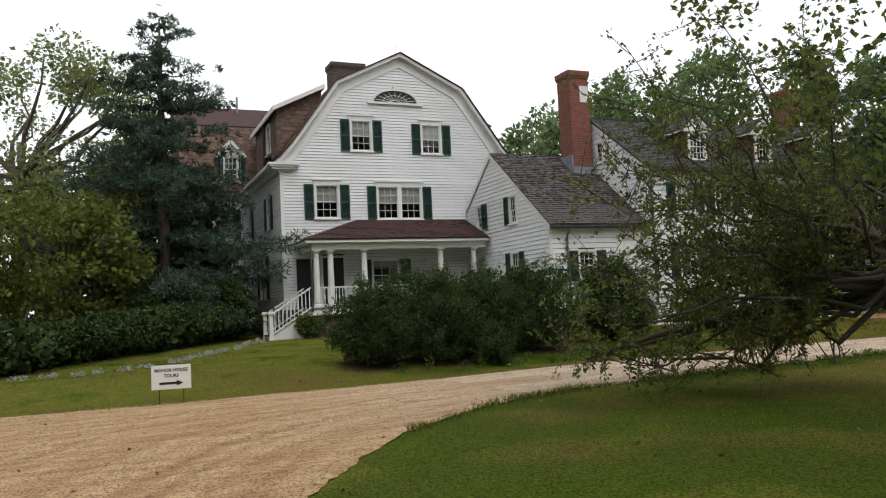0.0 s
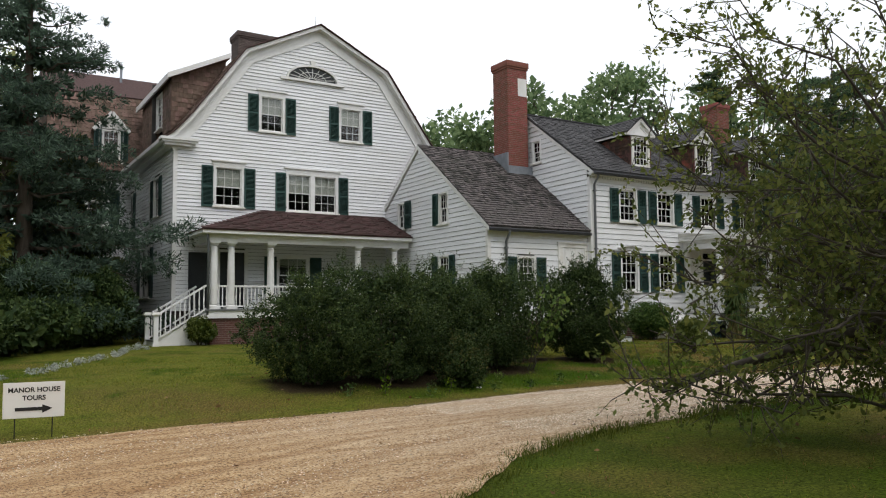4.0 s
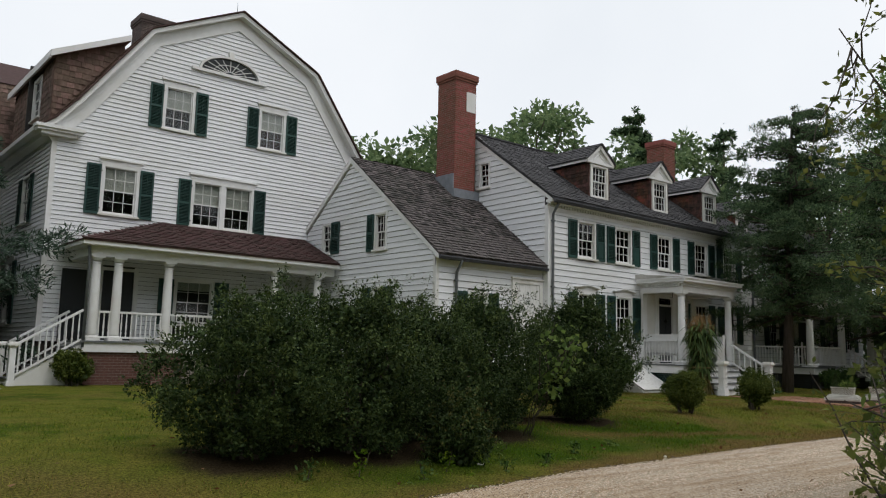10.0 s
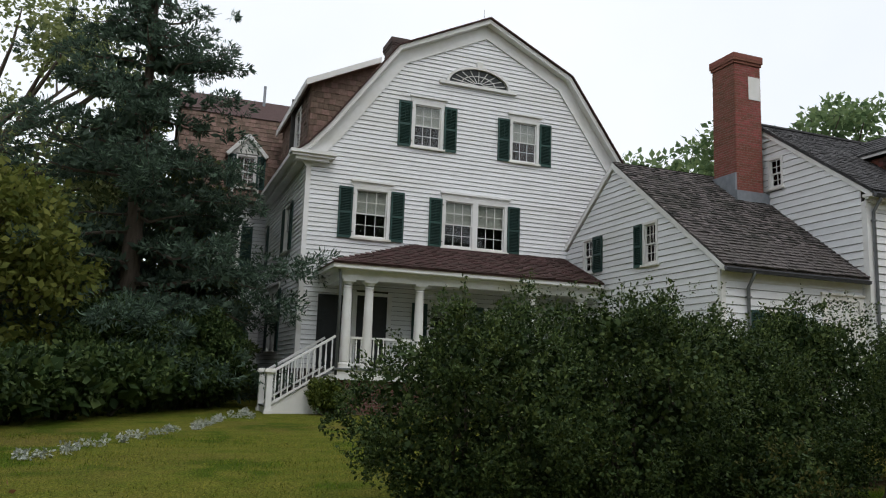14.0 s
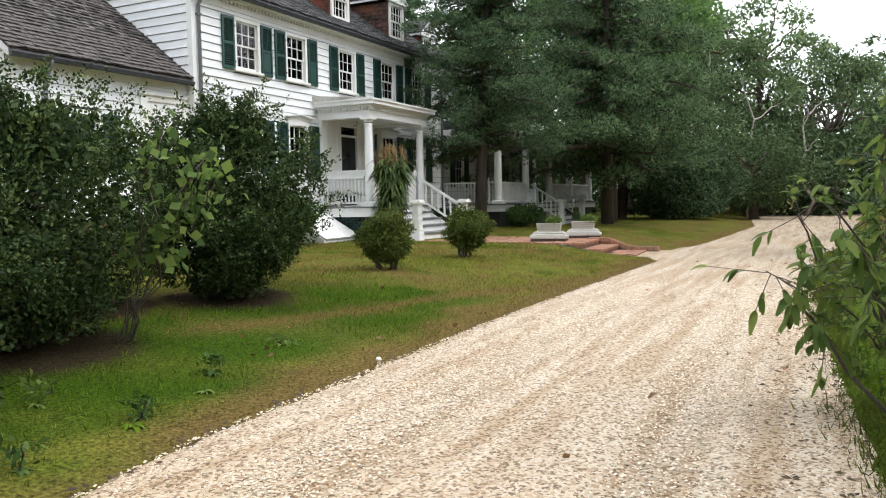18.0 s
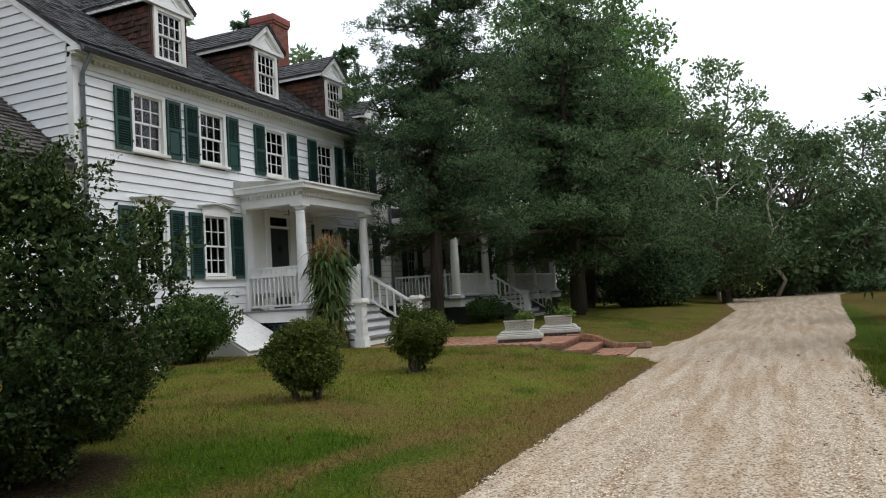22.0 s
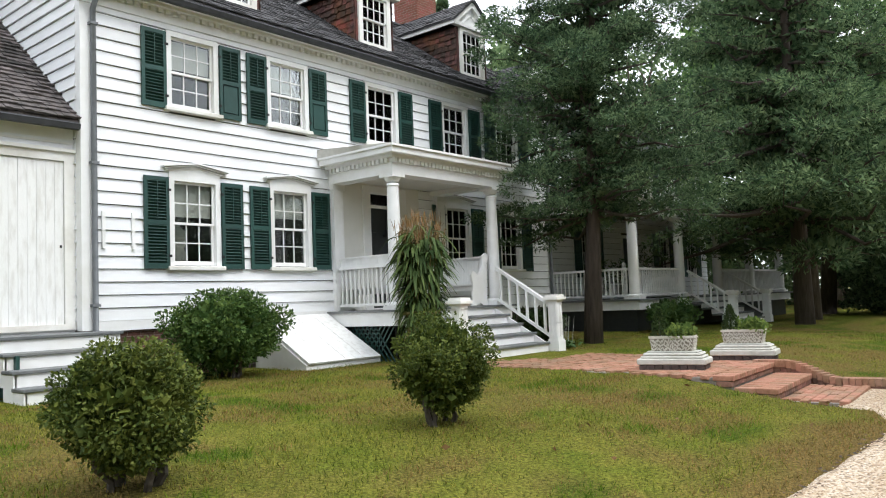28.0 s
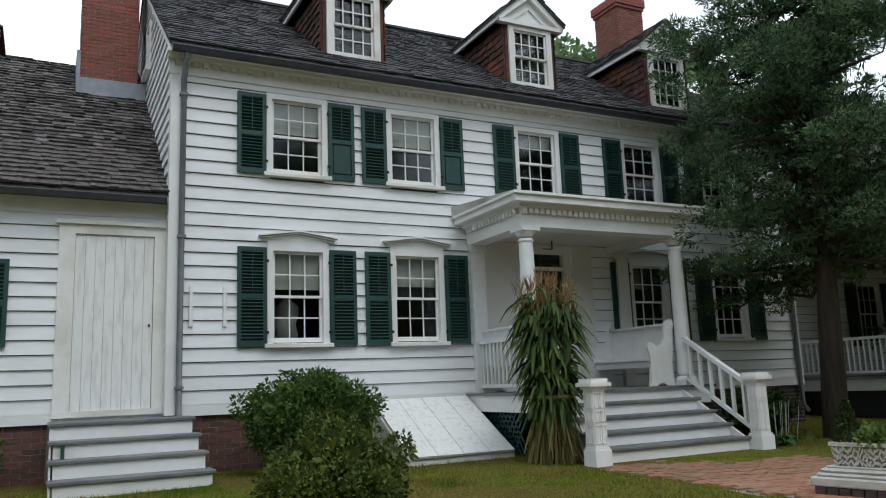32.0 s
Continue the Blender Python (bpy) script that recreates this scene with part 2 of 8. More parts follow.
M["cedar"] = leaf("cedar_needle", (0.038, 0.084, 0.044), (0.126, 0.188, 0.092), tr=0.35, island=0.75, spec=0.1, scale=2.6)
# lighter copy of the cedar needles, with stronger light put into the colour
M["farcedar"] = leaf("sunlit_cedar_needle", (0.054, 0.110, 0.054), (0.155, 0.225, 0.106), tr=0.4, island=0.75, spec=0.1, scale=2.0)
M["maple"] = leaf("maple_leaf", (0.085, 0.175, 0.050), (0.155, 0.255, 0.080), tr=0.5)
M["juniper"] = leaf("juniper_needle", (0.070, 0.098, 0.036), (0.130, 0.155, 0.058), tr=0.3, spec=0.15)
M["spruce"] = leaf("blue_spruce_needle", (0.052, 0.088, 0.064), (0.100, 0.150, 0.104), tr=0.3, spec=0.2)
M["oak"] = leaf("woodland_leaf", (0.100, 0.165, 0.072), (0.180, 0.250, 0.112), tr=0.45)
# darker copy of the woodland leaf, with undergrowth shade put into the colour
M["understory"] = leaf("shaded_undergrowth_leaf", (0.060, 0.105, 0.044), (0.115, 0.165, 0.070), tr=0.35)
M["olive"] = leaf("olive_yellow_leaf", (0.105, 0.135, 0.028), (0.185, 0.200, 0.050), tr=0.4, island=0.35)
M["pale"] = leaf("pale_autumn_leaf", (0.16, 0.205, 0.08), (0.27, 0.30, 0.13), tr=0.5)
M["apple"] = leaf("crab_apple_leaf", (0.090, 0.125, 0.030), (0.165, 0.185, 0.050), tr=0.5)
M["bright"] = leaf("bright_spray_leaf", (0.10, 0.165, 0.038), (0.17, 0.235, 0.062), tr=0.5)
M["corn"] = leaf("corn_leaf", (0.040, 0.075, 0.020), (0.095, 0.135, 0.040), island=0.5, tr=0.3)
M["straw"] = leaf("dry_corn_stalk", (0.22, 0.19, 0.075), (0.14, 0.115, 0.045), island=0.5, tr=0.2)
M["tassel"] = leaf("brown_corn_tassel", (0.22, 0.135, 0.06), (0.32, 0.21, 0.10), tr=0.2)
M["dusty"] = leaf("silver_grey_leaf", (0.28, 0.31, 0.27), (0.44, 0.46, 0.42), island=0.3, tr=0.1)
M["grass"] = leaf("grass_blade", (0.100, 0.152, 0.015), (0.235, 0.218, 0.046), island=0.6, tr=0.4, spec=0.06)
M["ivy"] = leaf("bed_plant_leaf", (0.05, 0.10, 0.03), (0.09, 0.15, 0.045))
M["dead"] = leaf("fallen_leaf", (0.16, 0.08, 0.04), (0.26, 0.15, 0.07), tr=0.1)


def ground_material():
    m = material("lawn_soil_and_grass", (0.080, 0.114, 0.012), (0.160, 0.150, 0.029), 0.95, 2.6, 0.8, 55, c3=(0.13, 0.094, 0.034), big=0.6, sharp=0.25, bump_dist=0.04, spec=0.05)
    n, l = m.node_tree.nodes, m.node_tree.links
    b = n["Principled BSDF"]
    old = b.inputs["Base Color"].links[0].from_socket
    # worn turf, lush turf plus painted tree shade, earth plus painted hedge shade, laid out by attributes of the ground
    for key, colour in (("dry", (0.140, 0.098, 0.034, 1)), ("lush_shade", (0.038, 0.080, 0.005, 1)), ("earth_shade", (0.040, 0.028, 0.018, 1))):
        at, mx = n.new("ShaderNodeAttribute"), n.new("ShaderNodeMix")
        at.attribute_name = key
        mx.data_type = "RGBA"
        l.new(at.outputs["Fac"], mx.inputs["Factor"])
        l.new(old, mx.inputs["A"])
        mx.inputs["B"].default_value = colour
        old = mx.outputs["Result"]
    fine, mul = n.new("ShaderNodeTexNoise"), n.new("ShaderNodeMix")
    fine.inputs["Scale"].default_value, fine.inputs["Detail"].default_value = 38, 3
    ramp = n.new("ShaderNodeValToRGB")
    ramp.color_ramp.elements[0].position, ramp.color_ramp.elements[1].position = 0.3, 0.7
    ramp.color_ramp.elements[0].color, ramp.color_ramp.elements[1].color = (0.34, 0.36, 0.36, 1), (1.55, 1.5, 1.45, 1)
    l.new(n["Geometry"].outputs["Position"], fine.inputs["Vector"])
    l.new(fine.outputs["Fac"], ramp.inputs["Fac"])
    mul.data_type, mul.blend_type = "RGBA", "MULTIPLY"
    mul.inputs["Factor"].default_value = 1
    l.new(old, mul.inputs["A"])
    l.new(ramp.outputs["Color"], mul.inputs["B"])
    l.new(mul.outputs["Result"], b.inputs["Base Color"])
    return m


M["lawn"] = ground_material()


def gravel_material():
    m = bpy.data.materials.new("cream_pea_gravel")
    m.use_nodes = True
    n, l = m.node_tree.nodes, m.node_tree.links
    b = n["Principled BSDF"]
    g = n.new("ShaderNodeNewGeometry")
    v = n.new("ShaderNodeTexVoronoi")
    v.inputs["Scale"].default_value = 62
    l.new(g.outputs["Position"], v.inputs["Vector"])
    sep = n.new("ShaderNodeSeparateColor")
    l.new(v.outputs["Color"], sep.inputs[0])
    r = n.new("ShaderNodeValToRGB")
    r.color_ramp.elements[0].color = (0.16, 0.12, 0.085, 1)
    r.color_ramp.elements[1].color = (0.64, 0.56, 0.45, 1)
    for at, shade in ((0.14, (0.24, 0.17, 0.11, 1)), (0.3, (0.42, 0.31, 0.21, 1)), (0.6, (0.56, 0.47, 0.35, 1)), (0.8, (0.59, 0.525, 0.45, 1))):
        r.color_ramp.elements.new(at).color = shade
    l.new(sep.outputs[0], r.inputs["Fac"])
    big = n.new("ShaderNodeTexNoise")
    big.inputs["Scale"].default_value, big.inputs["Detail"].default_value = 1.1, 7
    mp = n.new("ShaderNodeMapping")
    mp.inputs["Scale"].default_value = (0.35, 4.5, 1)
    l.new(g.outputs["Position"], mp.inputs["Vector"])
    l.new(mp.outputs["Vector"], big.inputs["Vector"])
    rb = n.new("ShaderNodeValToRGB")
    rb.color_ramp.elements[0].position, rb.color_ramp.elements[1].position = 0.40, 0.56
    rb.color_ramp.elements[0].color, rb.color_ramp.elements[1].color = (0.82, 0.75, 0.66, 1), (1.02, 1.02, 1.02, 1)
    l.new(big.outputs["Fac"], rb.inputs["Fac"])
    mx = n.new("ShaderNodeMix")
    mx.data_type, mx.blend_type = "RGBA", "MULTIPLY"
    mx.inputs["Factor"].default_value = 1
    l.new(r.outputs["Color"], mx.inputs["A"])
    l.new(rb.outputs["Color"], mx.inputs["B"])
    # gravel is tinted browner towards the west end of the drive
    xyz, west_blend, tan = n.new("ShaderNodeSeparateXYZ"), n.new("ShaderNodeMapRange"), n.new("ShaderNodeMix")
    l.new(g.outputs["Position"], xyz.inputs[0])
    west_blend.inputs["From Min"].default_value, west_blend.inputs["From Max"].default_value = 2, 10
    west_blend.inputs["To Min"].default_value, west_blend.inputs["To Max"].default_value = 1, 0
    l.new(xyz.outputs["X"], west_blend.inputs["Value"])
    tan.data_type, tan.blend_type = "RGBA", "MULTIPLY"
    l.new(west_blend.outputs["Result"], tan.inputs["Factor"])
    l.new(mx.outputs["Result"], tan.inputs["A"])
    tan.inputs["B"].default_value = (0.92, 0.75, 0.52, 1)
    # the raked grooves are coloured browner and darker than the ridges
    at, lo, groove_tint = n.new("ShaderNodeAttribute"), n.new("ShaderNodeMapRange"), n.new("ShaderNodeMix")
    at.attribute_name = "rake"
    lo.inputs["From Min"].default_value, lo.inputs["From Max"].default_value = -1.2, 0.6
    lo.inputs["To Min"].default_value, lo.inputs["To Max"].default_value = 0.75, 0.0
    l.new(at.outputs["Fac"], lo.inputs["Value"])
    groove_tint.data_type, groove_tint.blend_type = "RGBA", "MULTIPLY"
    l.new(lo.outputs["Result"], groove_tint.inputs["Factor"])
    l.new(tan.outputs["Result"], groove_tint.inputs["A"])
    groove_tint.inputs["B"].default_value = (0.62, 0.50, 0.38, 1)
    l.new(groove_tint.outputs["Result"], b.inputs["Base Color"])
    bp = n.new("ShaderNodeBump")
    bp.inputs["Strength"].default_value, bp.inputs["Distance"].default_value, bp.invert = 0.8, 0.012, True
    l.new(v.outputs["Distance"], bp.inputs["Height"])
    l.new(bp.outputs["Normal"], b.inputs["Normal"])
    b.inputs["Roughness"].default_value = 0.95
    return m


M["gravel"] = gravel_material()
M["pebble"] = material("cream_pebble", (0.46, 0.37, 0.265), (0.66, 0.57, 0.45), 0.9, 45, 0, island=0.5)
M["clod"] = material("dark_soil_clod", (0.05, 0.032, 0.02), (0.09, 0.06, 0.04), 0.95, 30, 0.5, 60, island=0.4)
M["rockery"] = material("pale_field_stone", (0.5, 0.48, 0.44), (0.62, 0.6, 0.55), 0.9, 20, 0.4, 60)
M["mushroom"] = material("white_mushroom_skin", (0.72, 0.69, 0.60), (0.80, 0.78, 0.70), 0.6, 30, 0.1, 60)


def glass_material():
    m = bpy.data.materials.new("old_window_glass")
    m.use_nodes = True
    n, l = m.node_tree.nodes, m.node_tree.links
    n.clear()
    out, mix, tr, gl = n.new("ShaderNodeOutputMaterial"), n.new("ShaderNodeMixShader"), n.new("ShaderNodeBsdfTransparent"), n.new("ShaderNodeBsdfGlossy")
    fr = n.new("ShaderNodeFresnel")
    fr.inputs["IOR"].default_value = 1.5
    gl.inputs["Roughness"].default_value = 0.02
    tr.inputs["Color"].default_value = (0.86, 0.88, 0.87, 1)
    no, bp = n.new("ShaderNodeTexNoise"), n.new("ShaderNodeBump")
    no.inputs["Scale"].default_value = 5
    bp.inputs["Strength"].default_value, bp.inputs["Distance"].default_value = 0.06, 0.02
    l.new(no.outputs["Fac"], bp.inputs["Height"])
    l.new(bp.outputs["Normal"], gl.inputs["Normal"])
    l.new(fr.outputs[0], mix.inputs[0])
    l.new(tr.outputs[0], mix.inputs[1])
    l.new(gl.outputs[0], mix.inputs[2])
    l.new(mix.outputs[0], out.inputs["Surface"])
    return m


M["glass"] = glass_material()

# ---- geometry helpers ----
BOX_FACES = ((0, 1, 3, 2), (4, 6, 7, 5), (0, 4, 5, 1), (2, 3, 7, 6), (0, 2, 6, 4), (1, 5, 7, 3))


def mesh_of(name, verts, faces, mat, smooth=False):
    me = bpy.data.meshes.new(name)
    me.from_pydata(verts, [], faces)
    me.materials.append(mat)
    if smooth:
        me.shade_smooth()
    me.validate()
    return me


def part(name, bm, mat, parent=None, label="", smooth=False):
    """Links a bmesh, a (verts, faces) pair or a mesh as one object under a thing or part."""
    if isinstance(bm, tuple):
        me = mesh_of(name, bm[0], bm[1], mat, smooth)
    elif isinstance(bm, bpy.types.Mesh):
        me = bm
    else:
        bmesh.ops.recalc_face_normals(bm, faces=bm.faces)
        me = bpy.data.meshes.new(name)
        bm.to_mesh(me)
        bm.free()
        me.materials.append(mat)
        if smooth:
            me.shade_smooth()
    ob = new(name, me)
    if parent is not None:
        ob.parent = parent
    if label:
        ob["label"] = label
    return ob


def thing(name, label, category, m=None, group="", kind=""):
    ob = new(name)
    ob.empty_display_size = 0.2
    if m is not None:
        ob.matrix_basis = m
    return tagged(ob, label, category, group, kind)


class Geo:
    """Collects boxes and prisms into one vertex and face list."""

    def __init__(self):
        self.v, self.f = [], []

    def add(self, verts, faces):
        k = len(self.v)
        self.v += [tuple(p) for p in verts]
        self.f += [tuple(k + i for i in q) for q in faces]
        return self

    def box(self, x0, x1, y0, y1, z0, z1):
        return self.add([(x, y, z) for x in (x0, x1) for y in (y0, y1) for z in (z0, z1)], BOX_FACES)

    def turned(self, m, x0, x1, y0, y1, z0, z1):
        return self.add([m @ Vector((x, y, z)) for x in (x0, x1) for y in (y0, y1) for z in (z0, z1)], BOX_FACES)

    def beam(self, a, b, w, h, up=(0, 0, 1)):
        a, b = Vector(a), Vector(b)
        d = (b - a).normalized()
        s = d.cross(Vector(up)).normalized() * w / 2
        u = s.cross(d).normalized() * h / 2
        return self.add([p + i * s + j * u for p in (a, b) for i in (-1, 1) for j in (-1, 1)], BOX_FACES)

    def prism(self, poly, axis, a, b):
        """A polygon in the plane across the axis, drawn out from a to b."""
        n = len(poly)
        at = {"x": lambda p, t: (t, p[0], p[1]), "y": lambda p, t: (p[0], t, p[1]), "z": lambda p, t: (p[0], p[1], t)}[axis]
        v = [at(p, t) for t in (a, b) for p in poly]
        return self.add(v, [tuple(range(n)), tuple(range(2 * n - 1, n - 1, -1))] + [(i, n + i, n + (i + 1) % n, (i + 1) % n) for i in range(n)])

    def lathe(self, profile, n=16, at=(0, 0, 0)):
        v = [(at[0] + r * math.cos(2 * math.pi * i / n), at[1] + r * math.sin(2 * math.pi * i / n), at[2] + z) for r, z in profile for i in range(n)]
        f = [(j * n + i, j * n + (i + 1) % n, (j + 1) * n + (i + 1) % n, (j + 1) * n + i) for j in range(len(profile) - 1) for i in range(n)]
        f += [tuple(range(n - 1, -1, -1)), tuple((len(profile) - 1) * n + i for i in range(n))]
        return self.add(v, f)

    def tube(self, pts, radii, n=6):
        pts = [Vector(p) for p in pts]
        v, f = [], []
        for k, p in enumerate(pts):
            d = (pts[min(k + 1, len(pts) - 1)] - pts[max(k - 1, 0)]).normalized()
            s = d.cross(Vector((0.3, 0.5, 0.81))).normalized()
            u = s.cross(d)
            v += [p + radii[k] * (math.cos(2 * math.pi * i / n) * s + math.sin(2 * math.pi * i / n) * u) for i in range(n)]
        for k in range(len(pts) - 1):
            f += [(k * n + i, k * n + (i + 1) % n, (k + 1) * n + (i + 1) % n, (k + 1) * n + i) for i in range(n)]
        f += [tuple(range(n - 1, -1, -1)), tuple((len(pts) - 1) * n + i for i in range(n))]
        return self.add(v, f)

    def out(self, name, mat, parent=None, label="", smooth=False):
        return part(name, (self.v, self.f), mat, parent, label, smooth)


def bevelled(x0, x1, y0, y1, z0, z1, r=0.01):
    bm = bmesh.new()
    bmesh.ops.create_cube(bm, size=1)
    for v in bm.verts:
        v.co = Vector(((x0 + x1) / 2 + v.co.x * (x1 - x0), (y0 + y1) / 2 + v.co.y * (y1 - y0), (z0 + z1) / 2 + v.co.z * (z1 - z0)))
    bmesh.ops.bevel(bm, geom=bm.edges[:], offset=r, segments=1, affect="EDGES")
    return bm


def smoothstep(a, b, x):
    t = np.clip((x - a) / (b - a), 0, 1)
    return t * t * (3 - 2 * t)


# the drive: pairs of its south and north edge
DRIVE = ((0.55, -25, -3.5, -25), (0.6, 0, -3.6, 0), (0.95, 4, -3.8, 5), (1.46, 6.4, -3.5, 10), (2.3, 7.7, -1.7, 13.4), (3.2, 8.9, 0.2, 14.2),
         (4.9, 10.3, 2.5, 14.4), (6.7, 11.1, 6, 14.5), (9, 11.4, 9, 14.95), (14, 11.8, 14, 15.1), (19.5, 12, 19.5, 15.1), (22.6, 12, 22.6, 15.05),
         (23.6, 12, 23.8, 16.0), (25.6, 12, 25.7, 16.3), (27.2, 11.7, 27.2, 15.2), (30, 11.5, 30, 15), (43, 11, 43, 14.9), (58, 10.2, 58, 16.5), (75, 7, 75, 14))
NORTH = np.array([(-60, 15.2), (-20, 15.0), (-1.7, 14.6), (2.5, 14.4), (6, 14.5), (9, 14.95), (14, 15.1), (43, 14.9), (58, 16.5), (90, 16)])


def ground_z(x, y):
    """Height of the lawn: flat by the drive, rising to the houses."""
    d = np.asarray(y) - np.interp(x, NORTH[:, 0], NORTH[:, 1])
    z = 0.05 * smoothstep(0, 0.5, d) + 0.25 * smoothstep(0.3, 3.2, d) + 0.011 * np.clip(d - 3, 0, 18)
    # cut away for the brick steps
    cut = smoothstep(23.25, 23.5, x) * smoothstep(25.75, 25.5, x) * smoothstep(15.0, 15.3, y) * smoothstep(17.1, 16.95, y)
    return z * (1 - 0.95 * cut) - 0.01


def gz(x, y):
    return float(ground_z(x, y))


NOISE = np.random.default_rng(21).uniform(0, 1, (96, 96))


def patchy(x, y, size):
    """Smooth value noise over the ground, 0 to 1, with patches of the given size."""
    u, v = np.asarray(x) / size + 31.7, np.asarray(y) / size + 17.3
    i, j = np.floor(u).astype(int), np.floor(v).astype(int)
    f, g = u - i, v - j
    f, g = f * f * (3 - 2 * f), g * g * (3 - 2 * g)
    at = lambda a, b: NOISE[a % 96, b % 96]
    return (at(i, j) * (1 - f) + at(i + 1, j) * f) * (1 - g) + (at(i, j + 1) * (1 - f) + at(i + 1, j + 1) * f) * g


TRAIL = np.array([(9.5, 17.3), (11.2, 16.95), (12.1, 16.7), (13.5, 16.45), (14.8, 16.3), (15.6, 16.0), (17.5, 15.7)])


def lush_shade_at(x, y):
    """Share of darker green: rank grass before the hedge, and tree shade painted in south of the drive."""
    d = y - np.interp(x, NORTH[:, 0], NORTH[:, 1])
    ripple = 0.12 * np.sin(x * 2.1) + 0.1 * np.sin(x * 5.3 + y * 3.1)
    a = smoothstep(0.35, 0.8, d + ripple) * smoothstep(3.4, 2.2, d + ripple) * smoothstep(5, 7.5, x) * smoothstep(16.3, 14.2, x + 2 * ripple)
    # darker patches south of the drive stand in for the tree's shade
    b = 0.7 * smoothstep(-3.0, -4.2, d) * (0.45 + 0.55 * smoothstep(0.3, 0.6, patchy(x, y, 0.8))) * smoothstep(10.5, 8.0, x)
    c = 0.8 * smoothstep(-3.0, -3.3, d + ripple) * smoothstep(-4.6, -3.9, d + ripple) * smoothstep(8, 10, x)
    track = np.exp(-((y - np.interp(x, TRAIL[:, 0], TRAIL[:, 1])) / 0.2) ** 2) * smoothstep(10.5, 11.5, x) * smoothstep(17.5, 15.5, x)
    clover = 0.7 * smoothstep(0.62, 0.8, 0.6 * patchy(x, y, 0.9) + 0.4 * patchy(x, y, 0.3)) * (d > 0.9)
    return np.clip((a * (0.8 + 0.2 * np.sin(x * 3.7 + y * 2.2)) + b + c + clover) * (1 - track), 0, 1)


def dry_at(x, y):
    """Share of scorched or worn turf."""
    d = y - np.interp(x, NORTH[:, 0], NORTH[:, 1])
    ripple = 0.15 * np.sin(x * 1.7) + 0.1 * np.sin(x * 4.9 + y * 2.3)
    wave = 0.5 + 0.25 * np.sin(x * 0.9 + 1.3 * np.sin(y * 0.8)) + 0.25 * np.sin(x * 2.3 - y * 1.7)
    v = smoothstep(7, 11, x) * smoothstep(0.8, 0.2, d + ripple) * (d > -0.5)
    v = v + 0.55 * smoothstep(0.45, 0.1, d + ripple) * (d > -0.5)
    v = v + 0.35 * wave * np.exp(-((d - 2.4) / 1.8) ** 2) * smoothstep(12, 16, x) + 0.55 * smoothstep(0.48, 0.62, 0.45 * patchy(x + 40, y, 1.3) + 0.55 * patchy(x, y + 40, 0.4)) * (d > 0.5) * smoothstep(11, 15, x)
    v = v + 1.3 * np.exp(-((y - np.interp(x, TRAIL[:, 0], TRAIL[:, 1])) / 0.18) ** 2) * smoothstep(10.5, 11.5, x) * smoothstep(17.5, 15.5, x)
    v = v + 0.7 * np.exp(-(((x - 3.6) / 1.2) ** 2 + ((y - 15.6) / 0.7) ** 2)) + 0.6 * np.exp(-(((x - 5.0) / 1.0) ** 2 + ((y - 8.6) / 0.8) ** 2))
    v = v + smoothstep(11, 13, x) * smoothstep(-3.6, -4.6, d) * (0.5 + 0.5 * wave)
    v = v + 0.6 * smoothstep(0.52, 0.74, 0.6 * patchy(x + 9, y + 3, 1.2) + 0.4 * patchy(x, y, 0.35)) * (d < -2.5) * (x < 13)
    v = v + 0.8 * np.exp(-(((x - 11.8) / 1.6) ** 2 + ((y - 18.0) / 0.9) ** 2))
    return np.clip(v, 0, 1)


# ---- plants ----
def leaf_cloud(name, points, normals, size, mat, parent, seed, aspect=0.55, label="", droop=0.0, jitter=0.4, kind=""):
    """One small folded leaf at each point, turned at random about its outward direction."""
    rng = np.random.default_rng(seed)
    n = len(points)
    d = normals * (1 - jitter) + rng.normal(0, 0.6, (n, 3))
    d[:, 2] -= droop
    d /= np.linalg.norm(d, axis=1, keepdims=True) + 1e-9
    s = np.cross(d, rng.normal(0, 1, (n, 3)))
    s /= np.linalg.norm(s, axis=1, keepdims=True) + 1e-9
    u = np.cross(s, d)
    L = size * rng.uniform(0.6, 1.35, (n, 1))
    W = L * aspect
    v = np.stack([points, points + d * L * 0.5 + s * W * 0.5 + u * L * 0.08, points + d * L, points + d * L * 0.5 - s * W * 0.5 + u * L * 0.08], 1).reshape(-1, 3)
    me = bpy.data.meshes.new(name)
    me.vertices.add(4 * n)
    me.vertices.foreach_set("co", v.astype(np.float32).ravel())
    me.loops.add(4 * n)
    me.loops.foreach_set("vertex_index", np.arange(4 * n, dtype=np.int32))
    me.polygons.add(n)
    me.polygons.foreach_set("loop_start", np.arange(0, 4 * n, 4, dtype=np.int32))
    me.update(calc_edges=True)
    me.materials.append(mat)
    ob = new(name, me)
    ob.parent = parent
    if label:
        ob["label"] = label
    if kind:
        ob["kind"] = kind
    return ob


